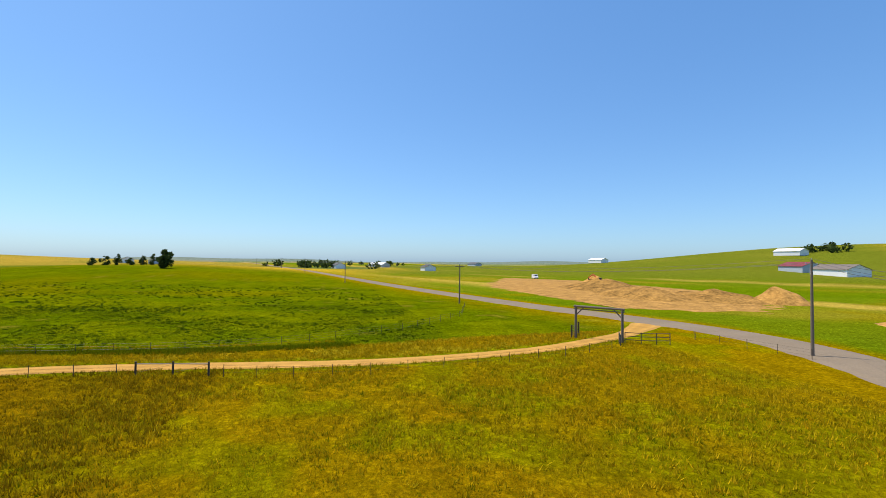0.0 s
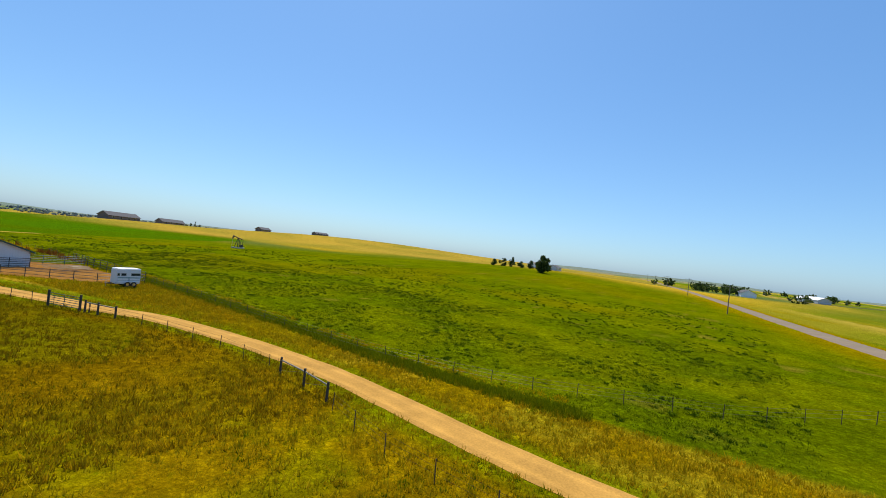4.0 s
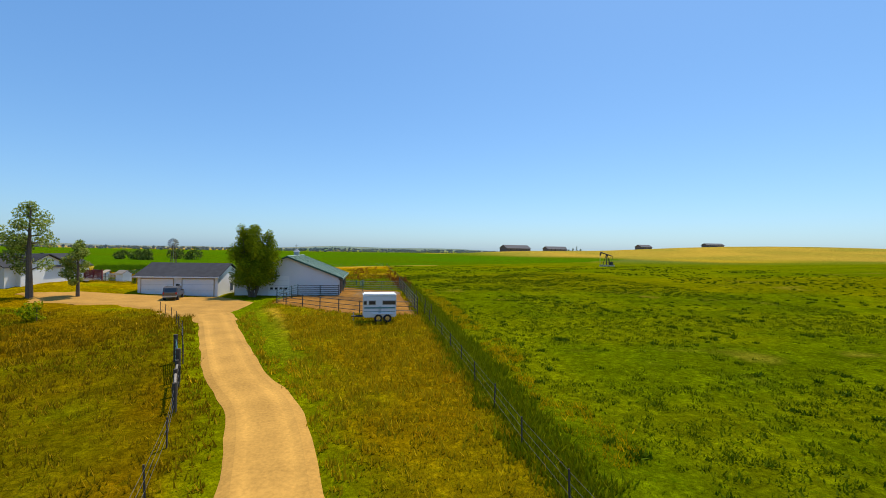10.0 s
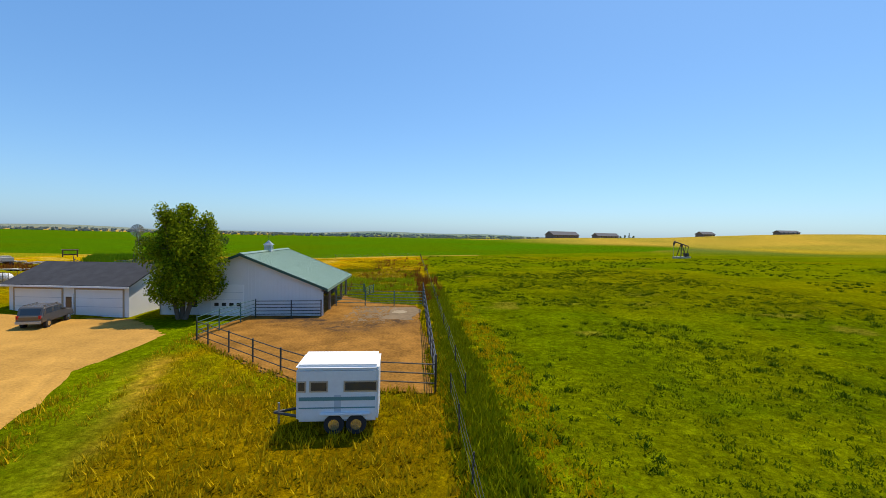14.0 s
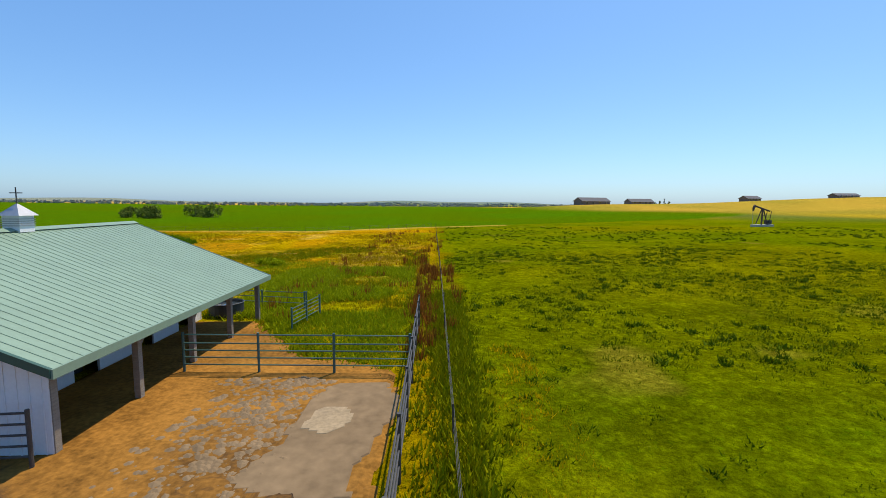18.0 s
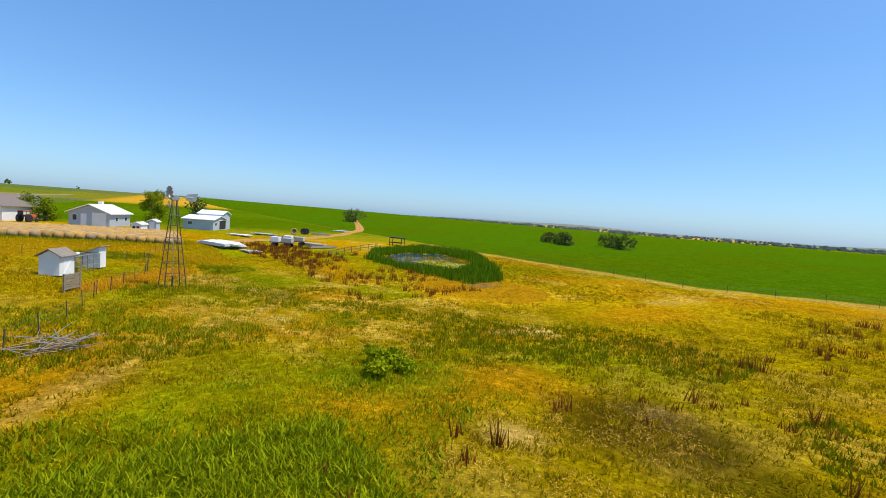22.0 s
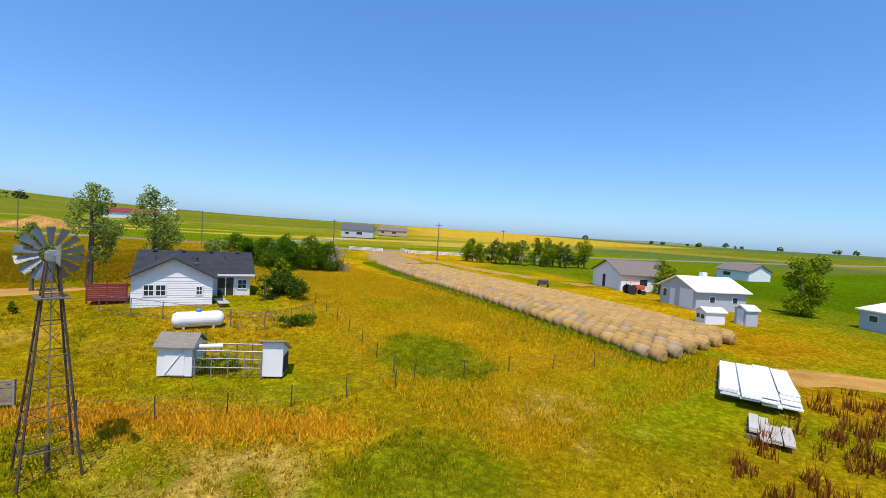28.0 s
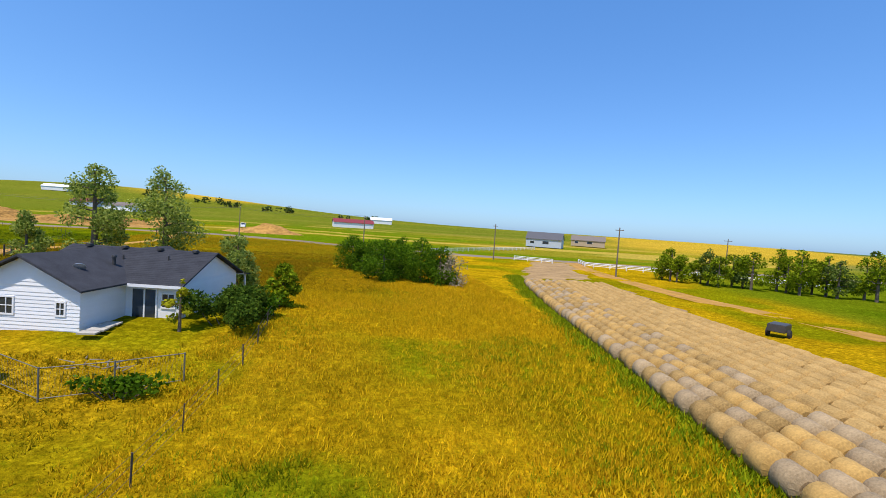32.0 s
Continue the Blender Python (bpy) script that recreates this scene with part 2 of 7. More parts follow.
M_BARK = paint("bark", (0.13, 0.10, 0.075), 0.95, var=0.3, scale=4, fine=30, bump=0.6)
M_RUBBER = paint("rubber", (0.025, 0.025, 0.027), 0.85, var=0.15)
M_REDWOOD = paint("red_stain", (0.22, 0.03, 0.035), 0.6, var=0.15, scale=3)
M_ORANGE = paint("machine_orange", (0.55, 0.10, 0.03), 0.5, var=0.15)
M_TAUPE = paint("car_paint", (0.15, 0.135, 0.12), 0.25, 0.5, var=0.05, bump=0.0)
M_CHROME = paint("chrome", (0.6, 0.6, 0.6), 0.2, 0.9, var=0.05, bump=0.0)
M_LAMPRED = paint("red_lens", (0.4, 0.02, 0.02), 0.2, var=0.05, bump=0.0)
M_TEAL = paint("teal_stripe", (0.10, 0.24, 0.25), 0.4, var=0.08, bump=0.0)
M_GREYSID = paint("grey_siding", (0.42, 0.47, 0.53), 0.6, var=0.06, scale=1.2, fine=18)
M_TAN = paint("tan_wall", (0.42, 0.33, 0.22), 0.8, var=0.1)
M_BROWNROOF = paint("brown_roof", (0.17, 0.14, 0.12), 0.9, var=0.2)
M_WROOF = paint("white_metal_roof", (0.80, 0.81, 0.82), 0.4, var=0.06, scale=0.8)
M_FARBROWN = paint("far_house_wall", (0.16, 0.13, 0.12), 0.9, var=0.1)
M_FARROOF = paint("far_house_roof", (0.10, 0.10, 0.11), 0.9, var=0.1)
M_WATER = glassmat("pond_water", (0.035, 0.05, 0.06))
M_TANKB = paint("black_poly", (0.03, 0.035, 0.04), 0.5, var=0.1)
M_BLUE = paint("blue_tarp", (0.05, 0.2, 0.5), 0.5, var=0.2)
L_TREE = leafmat("cottonwood_leaf", lin(52, 66, 4), lin(112, 124, 18), 0.4, 2.0)
L_TREEL = leafmat("poplar_leaf", lin(62, 82, 22), lin(138, 146, 70), 0.5, 1.8)
L_BUSH = leafmat("shrub_leaf", lin(44, 72, 8), lin(92, 122, 20), 0.45, 1.3)
L_JUNIPER = leafmat("juniper_leaf", lin(40, 62, 14), lin(78, 98, 26), 0.3, 1.3)
# leaf colour paled to grey-blue to stand in for distance haze
L_HAZE = leafmat("haze_tinted_leaf", lin(112, 128, 128), lin(142, 152, 148))
L_FAR = leafmat("far_leaf", lin(58, 74, 26), lin(96, 110, 48), 0.3, 1.4)
L_DARKFAR = leafmat("dark_conifer", lin(42, 56, 24), lin(74, 88, 42), 0.3, 1.2)
L_DEAD = leafmat("bare_twig", lin(120, 112, 92), lin(168, 158, 132), 0.1)
L_GRASSG = leafmat("green_blade", lin(94, 104, 4), lin(142, 142, 11), 0.2, 1.1)
L_CLUMP = leafmat("field_weed_leaf", lin(52, 74, 5), lin(88, 106, 9), 0.15, 1.15)
L_FIELD = leafmat("hay_field_blade", lin(74, 90, 5), lin(120, 128, 10), 0.2, 1.0)
L_MEADOW = leafmat("meadow_blade", lin(138, 116, 5), lin(196, 160, 16), 0.25, 1.4)
L_GRASSY = leafmat("gold_blade", lin(150, 116, 8), lin(206, 166, 26), 0.25, 1.4)
L_PASTURE = leafmat("pasture_blade", lin(124, 106, 8), lin(178, 148, 20), 0.22, 1.4)
# browner, darker copy of the pasture blade, for its backlit look
L_BACKLIT = leafmat("backlit_brown_blade", lin(104, 86, 6), lin(154, 122, 15), 0.2, 1.2)
L_GRASSO = leafmat("olive_blade", lin(114, 100, 6), lin(162, 136, 14), 0.25, 1.35)
L_WEED = leafmat("weed_leaf", lin(74, 90, 5), lin(120, 126, 11), 0.3, 1.9)
L_REED = leafmat("reed_blade", lin(44, 74, 4), lin(90, 116, 14), 0.25, 1.8)
L_DOCK = leafmat("seeded_dock", lin(84, 50, 18), lin(132, 80, 28), 0.3, 1.5)


# ---- building helpers ----
def gz(x, y):
    """Height of the land."""
    x, y = np.asarray(x, float), np.asarray(y, float)

    def hill(cx, cy, sx, sy, h, rot=0.0):
        c, s = math.cos(rot), math.sin(rot)
        u, v = (x - cx) * c + (y - cy) * s, -(x - cx) * s + (y - cy) * c
        return h * np.exp(-(u / sx) ** 2 - (v / sy) ** 2)

    z = hill(-47, 31, 15, 12, 1.6) + hill(-9, -38, 26, 22, -0.9) + hill(-38, 74, 30, 21, -1.1)
    z = z + hill(-96, 46, 26, 24, 0.7)
    z = z + hill(400, 420, 190, 200, 12) + hill(620, 300, 260, 240, 8) + hill(150, 430, 90, 90, 4)
    z = z + hill(330, -640, 300, 240, 30) + hill(60, -760, 420, 260, 9) + hill(-420, -520, 420, 260, 9)
    z = z + hill(240, 50, 150, 80, 5.5) + hill(-800, 100, 380, 600, 10) + hill(900, -150, 300, 220, 6)
    r = np.hypot(x, y)
    z = z + np.clip((r - 1200) / 2600, 0, 1) * (14 + 10 * np.sin(np.arctan2(y, x) * 9) + 5 * np.sin(np.arctan2(y, x) * 23 + 1))
    return z


def gh(x, y):
    return float(gz(x, y))


_rng = np.random.RandomState(4)
_lat = _rng.rand(128, 128)


def vnoise(x, y, s):
    """Smooth noise of wavelength s metres, 0 to 1."""
    u, v = np.asarray(x, float) / s + 500.0, np.asarray(y, float) / s + 500.0
    i, j = np.floor(u).astype(int), np.floor(v).astype(int)
    a, b = u - i, v - j
    a, b = a * a * (3 - 2 * a), b * b * (3 - 2 * b)
    L = lambda p, q: _lat[p % 128, q % 128]
    return (L(i, j) * (1 - a) + L(i + 1, j) * a) * (1 - b) + (L(i, j + 1) * (1 - a) + L(i + 1, j + 1) * a) * b


def sstep(a, b, x):
    t = np.clip((x - a) / (b - a), 0, 1)
    return t * t * (3 - 2 * t)


def seg_dist(x, y, pts):
    """Distance of points from a polyline."""
    best = np.full(np.shape(x), 1e9)
    for (ax, ay), (bx, by) in zip(pts, pts[1:]):
        dx, dy = bx - ax, by - ay
        t = np.clip(((x - ax) * dx + (y - ay) * dy) / (dx * dx + dy * dy), 0, 1)
        best = np.minimum(best, np.hypot(x - ax - t * dx, y - ay - t * dy))
    return best


def inside(x, y, poly):
    x, y = np.asarray(x, float), np.asarray(y, float)
    r = np.zeros(np.shape(x), bool)
    for (ax, ay), (bx, by) in zip(poly, poly[1:] + poly[:1]):
        hit = (ay > y) != (by > y)
        r ^= hit & (x < (bx - ax) * (y - ay) / ((by - ay) if by != ay else 1e-9) + ax)
    return r


def thing(name, m, label, category, group="", kind=""):
    ob = new(name)
    ob.matrix_world = m
    return tagged(ob, label, category, group, kind)


def part(name, bm, mat, parent, label="", kind=""):
    me = bpy.data.meshes.new(name)
    bm.to_mesh(me)
    bm.free()
    me.materials.append(mat)
    ob = new(name, me)
    ob.parent = parent
    return tagged(ob, label, kind=kind)


def solo(name, bm, mat, label, category, group="", kind="", m=None):
    me = bpy.data.meshes.new(name)
    bm.to_mesh(me)
    bm.free()
    me.materials.append(mat)
    ob = new(name, me)
    if m is not None:
        ob.matrix_world = m
    return tagged(ob, label, category, group, kind)


def shared(name, data, parent, m, label=""):
    ob = new(name, data)
    ob.parent = parent
    ob.matrix_local = m
    return tagged(ob, label)


def pydata(name, verts, faces, mat):
    me = bpy.data.meshes.new(name)
    me.from_pydata(verts, [], faces)
    me.materials.append(mat)
    return me


def box(bm, x0, x1, y0, y1, z0, z1, bev=0.0):
    r = bmesh.ops.create_cube(bm, size=1.0, matrix=Matrix.Translation(((x0 + x1) / 2, (y0 + y1) / 2, (z0 + z1) / 2)) @ Matrix.Diagonal((x1 - x0, y1 - y0, z1 - z0, 1)))
    if bev:
        es = list({e for v in r["verts"] for e in v.link_edges})
        bmesh.ops.bevel(bm, geom=es, offset=bev, segments=2, affect="EDGES")
    return bm


def strand(pts, r, seg=3):
    """One unbroken thin wire along a line of points."""
    bm = bmesh.new()
    rings = []
    for i, p in enumerate(pts):
        a, b = Vector(pts[max(i - 1, 0)]), Vector(pts[min(i + 1, len(pts) - 1)])
        d = (b - a).normalized()
        u = d.cross(Vector((0, 0, 1))).normalized()
        w = u.cross(d)
        rings.append([bm.verts.new(Vector(p) + (u * math.cos(k * 2 * math.pi / seg) + w * math.sin(k * 2 * math.pi / seg)) * r) for k in range(seg)])
    for a, b in zip(rings, rings[1:]):
        for k in range(seg):
            bm.faces.new((a[k], a[(k + 1) % seg], b[(k + 1) % seg], b[k]))
    return bm


def B(*a, bev=0.0):
    return box(bmesh.new(), *a, bev=bev)


def tube(bm, a, b, r0, r1=None, seg=8):
    a, b = Vector(a), Vector(b)
    r1 = r0 if r1 is None else r1
    m = Matrix.Translation((a + b) / 2) @ (b - a).to_track_quat("Z", "Y").to_matrix().to_4x4()
    bmesh.ops.create_cone(bm, cap_ends=True, segments=seg, radius1=r0, radius2=r1, depth=(b - a).length, matrix=m)
    return bm


def T(a, b, r0, r1=None, seg=8):
    return tube(bmesh.new(), a, b, r0, r1, seg)


def prism(bm, prof, y0, y1, axis="y"):
    """A profile in (x, z) drawn out along y, or one in (y, z) along x."""
    f = (lambda p, s: (p[0], s, p[1])) if axis == "y" else (lambda p, s: (s, p[0], p[1]))
    va, vb = [bm.verts.new(f(p, y0)) for p in prof], [bm.verts.new(f(p, y1)) for p in prof]
    n = len(prof)
    for i in range(n):
        bm.faces.new((va[i], va[(i + 1) % n], vb[(i + 1) % n], vb[i]))
    bm.faces.new(va[::-1])
    bm.faces.new(vb)
    bmesh.ops.recalc_face_normals(bm, faces=bm.faces)
    return bm


def PR(prof, y0, y1, axis="y"):
    return prism(bmesh.new(), prof, y0, y1, axis)


def lathe(prof, seg=16):
    bm = bmesh.new()
    rings = [[bm.verts.new((r * math.cos(2 * math.pi * k / seg), r * math.sin(2 * math.pi * k / seg), z)) for k in range(seg)] for r, z in prof]
    for a, b in zip(rings, rings[1:]):
        for k in range(seg):
            bm.faces.new((a[k], a[(k + 1) % seg], b[(k + 1) % seg], b[k]))
    bm.faces.new(rings[0][::-1])
    bm.faces.new(rings[-1])
    return bm


def ribbon(pts, width, lift, rough=0.0, step=1.0, seed=1, crown=0.0):
    """A strip laid on the land along a smooth line, with ragged edges."""
    P = [Vector((*p, 0)) for p in pts]
    out = []
    for i in range(len(P) - 1):
        p0, p1, p2, p3 = P[max(i - 1, 0)], P[i], P[i + 1], P[min(i + 2, len(P) - 1)]
        k = max(2, int((p2 - p1).length / step))
        for j in range(k):
            t = j / k
            out.append(0.5 * ((2 * p1) + (p2 - p0) * t + (2 * p0 - 5 * p1 + 4 * p2 - p3) * t * t + (3 * p1 - p0 - 3 * p2 + p3) * t ** 3))
    out.append(P[-1])
    bm = bmesh.new()
    lay = bm.verts.layers.float_color.new("cover")
    rows = []
    for i, p in enumerate(out):
        d = (out[min(i + 1, len(out) - 1)] - out[max(i - 1, 0)]).normalized()
        nrm = Vector((-d.y, d.x, 0))
        w = width(i / (len(out) - 1)) if callable(width) else width
        row = []
        for k, s in enumerate((-1, -0.75, -0.5, -0.2, 0.2, 0.5, 0.75, 1)):
            q = p + nrm * (s * w / 2 + ((float(vnoise(p.x * 1.3 + 40 * s, p.y * 1.3 + seed, 1.7)) - 0.5) * 2.6 * rough if abs(s) == 1 else 0))
            rut = abs(s) == 0.5
            v = bm.verts.new((q.x, q.y, gh(q.x, q.y) + (lift if abs(s) < 1 else -0.03) + crown * (1 - abs(s)) - 0.025 * rut))
            c = (0.75 + 0.25 * math.sin(i * 0.7 + k)) * rut
            v[lay] = (c, c, c, 1)
            row.append(v)
        rows.append(row)
    for a, b in zip(rows, rows[1:]):
        for k in range(7):
            bm.faces.new((a[k], b[k], b[k + 1], a[k + 1]))
    bmesh.ops.recalc_face_normals(bm, faces=bm.faces)
    for f in bm.faces:
        if f.normal.z < 0:
            f.normal_flip()
    return bm


def patch(poly, lift, res=0.6, rough=0.35, seed=2):
    """A flat-laid patch of bare ground with a ragged outline."""
    xs, ys = [p[0] for p in poly], [p[1] for p in poly]
    X, Y = np.meshgrid(np.arange(min(xs) - 1, max(xs) + 1, res), np.arange(min(ys) - 1, max(ys) + 1, res), indexing="ij")
    X2 = X + (vnoise(X + seed * 31, Y, 1.7) - 0.5) * rough * 2
    Y2 = Y + (vnoise(X, Y + seed * 17, 1.7) - 0.5) * rough * 2
    ins = inside(X2, Y2, poly)
    Z = gz(X, Y) + np.where(ins, lift, -0.05) + np.where(ins, (vnoise(X, Y, 1.1) - 0.5) * 0.04, 0)
    bm = bmesh.new()
    vs = {}
    for i in range(X.shape[0] - 1):
        for j in range(X.shape[1] - 1):
            if ins[i, j] or ins[i + 1, j] or ins[i, j + 1] or ins[i + 1, j + 1]:
                q = []
                for a, b in ((i, j), (i + 1, j), (i + 1, j + 1), (i, j + 1)):
                    if (a, b) not in vs:
                        vs[(a, b)] = bm.verts.new((X[a, b], Y[a, b], Z[a, b]))
                    q.append(vs[(a, b)])
                bm.faces.new(q)
    return bm


# ---- plan of the land ----
DRIVE = [(4.6, -94.0), (1.4, -90.0), (-2.9, -84.0), (-5.8, -77.8), (-8.6, -70.5), (-9.6, -63), (-9.5, -56), (-8.3, -48), (-6.7, -40), (-5.9, -33), (-6.3, -25), (-7.4, -19), (-9.1, -12.3), (-11.5, -7.5), (-14.4, 0), (-17.4, 8), (-20.0, 14), (-22.5, 18.5)]
ROAD = [(-420, 20), (-150, -48), (-92, -60), (-59, -71), (-36, -87), (-13, -98), (8, -96.5), (40, -87.5), (108, -72.5), (250, -43), (620, 40), (1500, 300)]
YARD = [(-18.3, 12.0), (-17.6, 17.5), (-18.6, 21), (-22.5, 24.6), (-37.0, 24.8), (-41, 22.5), (-37, 18.5), (-29.5, 17.5), (-24.5, 14), (-22, 10.5)]
CORRAL = [(-1.2, 9.9), (-6.4, 10.4), (-15.6, 19.2), (-14.9, 26.3), (-12.1, 26.6), (-12.1, 38.2), (-9.2, 38.4), (-5.5, 33.5), (-1.4, 31.3)]
HAYLOT = [(-72.4, 55.8), (-77, 56.4), (-84, 55), (-92, 20), (-101, -20), (-112, -50), (-103, -52), (-86, -10), (-79.5, 14), (-74, 44)]
SPOIL = [(24, -104), (60, -104), (112, -108), (190, -150), (150, -172), (70, -170), (28, -150), (12, -128)]
POND = [(-60.5, 81), (-71, 88), (-79, 104), (-66, 107), (-46, 95), (-38.5, 88.5), (-38.5, 83.5), (-48, 82.5)]
EDGE = [(-400, 108), (-80, 110), (-26, 111.5), (0, 132), (106, 200), (260, 330), (420, 500)]


def edge_y(x):
    return np.interp(x, [p[0] for p in EDGE], [p[1] for p in EDGE])


C_GOLD, C_OLIVE, C_GREEN = np.array(lin(184, 150, 14)), np.array(lin(150, 128, 8)), np.array(lin(122, 132, 7))
C_CROP, C_LUSH, C_STRAW = np.array(lin(84, 108, 6)), np.array(lin(110, 125, 7)), np.array(lin(206, 168, 66))
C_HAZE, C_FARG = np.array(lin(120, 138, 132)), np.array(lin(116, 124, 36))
C_RED = np.array(lin(150, 108, 8))
TRAIL = [(-13, 46), (-17, 49.2), (-20.5, 51.4), (-25.6, 54.4), (-28.4, 57.6), (-32.1, 60.2), (-38, 63)]


FLUSH = ((-57.2, 51.5, 4.0), (-58.9, 48.6, 3.0), (-50.0, 60.6, 3.2))     # rank green spots
TRACKS = ([(-16.0, 14.8), (-14.0, 8.7), (-12.0, 2), (-10.5, -4)], [(-14.6, 14.5), (-12.6, 8), (-10.7, -0.2), (-9.4, -5)])


def cover(x, y):
    """The colour of the land at each place, from what grows there and, far off, painted haze."""
    n1, n2, n3 = vnoise(x, y, 9.0), vnoise(x + 70, y - 30, 3.2), vnoise(x - 40, y + 90, 31.0)
    n4 = vnoise(x + 11, y + 5, 1.1)

    def mix(c, d, f):
        return c * (1 - f[..., None]) + d * f[..., None]

    one = np.ones(np.shape(x))
    # pasture west of the drive
    col = mix(C_OLIVE * one[..., None], C_RED, sstep(0.5, 0.85, n1) * 0.55)
    col = mix(col, C_GREEN, sstep(0.55, 0.8, n2) * 0.8)
    col = mix(col, C_GOLD, sstep(0.55, 0.75, n3) * 0.6)
    band = sstep(9, 5, np.abs(seg_dist(x, y, DRIVE) - 7)) * (x > np.interp(y, [p[1] for p in DRIVE], [p[0] for p in DRIVE])) * sstep(-20, -34, y)
    col = mix(col, np.array(lin(196, 164, 40)), band * 0.7 * sstep(0.3, 0.7, n2))
    # the pasture along the drive is browner, its north part darkened for backlight
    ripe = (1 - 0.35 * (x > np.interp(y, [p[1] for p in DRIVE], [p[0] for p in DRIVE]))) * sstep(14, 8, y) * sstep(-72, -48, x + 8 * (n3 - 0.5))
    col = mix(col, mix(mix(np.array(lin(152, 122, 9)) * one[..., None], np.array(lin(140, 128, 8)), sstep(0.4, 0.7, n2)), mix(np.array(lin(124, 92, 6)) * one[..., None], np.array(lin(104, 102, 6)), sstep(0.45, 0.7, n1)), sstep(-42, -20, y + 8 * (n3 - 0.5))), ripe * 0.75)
    # pasture north of the barn: greener, with straw and bare spots
    north = sstep(30, 42, y) * sstep(2, -3, x)
    nc = mix(C_OLIVE * one[..., None], C_GREEN, sstep(0.4, 0.8, n1) * 0.7)
    nc = mix(nc, C_GOLD, sstep(0.5, 0.8, n3) * 0.9)
    nc = mix(nc, np.array(lin(178, 126, 14)), sstep(0.5, 0.8, vnoise(x + 200, y + 60, 6.0)) * 0.7)
    nc = nc * 1.25
    nc = mix(nc, C_STRAW, sstep(0.62, 0.85, n2) * sstep(0.35, 0.7, n3) * 0.8)
    col = mix(col, nc, north)
    # meadow between house and hay lot
    meadow = sstep(-52, -56, x) * sstep(58, 50, y)
    mc = mix(np.array(lin(196, 156, 14)) * one[..., None], C_GREEN, sstep(0.5, 0.75, n1) * 0.8)
    mc = mix(mc, C_OLIVE, sstep(0.5, 0.8, n2) * 0.6)
    col = mix(col, mc, meadow)
    # grazed ground round the wind pump
    graz = sstep(22, 8, np.hypot(x + 33, (y - 66) * 1.2))
    col = mix(col, C_STRAW, graz * sstep(0.42, 0.66, n2 * 0.4 + n4 * 0.6) * 0.7)
    for bx, by, br in ((-38.7, 60.7, 1.5), (-47.3, 69.2, 1.1), (-27.5, 59.5, 1.0), (-31, 63, 0.9), (-36, 62.2, 1.1), (-20, 74.5, 1.8), (-21, 72, 1.2), (-9.5, 62, 1.2), (-8, 68, 1.5)):
        col = mix(col, np.array(lin(226, 190, 104)), sstep(br * 1.2, br * 0.4, np.hypot(x - bx, (y - by) * 1.3) + 0.8 * (n4 - 0.5)) * 0.9)
    col = mix(col, np.array(lin(206, 166, 74)), sstep(0.8, 0.2, seg_dist(x, y, TRAIL) + 0.5 * (n4 - 0.5)) * 0.75)
    for tr in TRACKS:
        col = mix(col, np.array(lin(204, 160, 52)), sstep(0.7, 0.2, seg_dist(x, y, tr) + 0.5 * (n4 - 0.5)) * 0.7)
    # dark hollow in colour alone, and rank green flush in the pasture
    col = mix(col, np.array(lin(58, 44, 12)), sstep(4.2, 2.0, np.hypot((x + 7) * 0.9, y - 66.5) + 2 * (n2 - 0.5)) * 0.8)
    for bx, by, br in ((-17, 61, 4), (-43, 62, 5), (-12, 52, 5)) + FLUSH:
        col = mix(col, np.array(lin(118, 130, 8)), sstep(br * 1.2, br * 0.5, np.hypot(x - bx, y - by) + 2.5 * (n1 - 0.5)) * 0.8)
    # burnt orange strip below the coop, dry mottled spots beside it
    burnt = sstep(2.4, 0.8, seg_dist(x, y, [(-38, 49.5), (-43, 52.4), (-46, 54.6), (-49.5, 56.6)]) + 1.6 * (n2 - 0.5))
    col = mix(col, np.array(lin(198, 152, 18)), burnt * 0.5)
    for bx, by, br in ((-58.4, 60.4, 3.2), (-44.2, 57.8, 3.0)):
        col = mix(col, np.array(lin(214, 176, 84)), sstep(br * 1.2, br * 0.5, np.hypot(x - bx, y - by)) * sstep(0.4, 0.6, n4) * 0.85)
    # yellow dry grass by the pond
    dry = sstep(10, 5, np.hypot((x + 36) * 0.8, y - 83)) 
    col = mix(col, np.array(lin(222, 178, 24)), dry * 0.9)
    # house lawn
    lawn = sstep(10, 6, np.hypot((x + 49) * 0.7, y - 37)) 
    col = mix(col, mix(np.array(lin(150, 140, 10)) * one[..., None], np.array(lin(186, 150, 16)), sstep(0.3, 0.7, n2)), lawn * 0.9)
    lawn2 = sstep(3.2, 1.8, seg_dist(x, y, DRIVE))
    col = mix(col, C_GREEN, lawn2 * 0.8)
    side = sstep(5.2, 3.6, seg_dist(x, y, DRIVE) + 1.2 * (n2 - 0.5)) * (x > np.interp(y, [p[1] for p in DRIVE], [p[0] for p in DRIVE])) * sstep(-12, -4, y) * sstep(20, 14, y)
    col = mix(col, C_LUSH, side * 0.9)
    lawn3 = sstep(4.5, 3, np.hypot((x + 18) * 0.8, (y - 20) * 0.55))
    col = mix(col, C_LUSH, lawn3)
    # hay field east of the fence
    east = sstep(-0.5, 0.7, x + 0.6 * (n2 - 0.5)) * sstep(-88, -70, y - 0.23 * (x - 40))
    ec = mix(np.array(lin(126, 134, 9)) * one[..., None], C_LUSH, sstep(0.35, 0.65, n1))
    ec = mix(ec, C_CROP, sstep(0.55, 0.8, n2) * 0.45)
    ec = mix(ec, C_OLIVE, sstep(0.62, 0.8, n3) * 0.3)
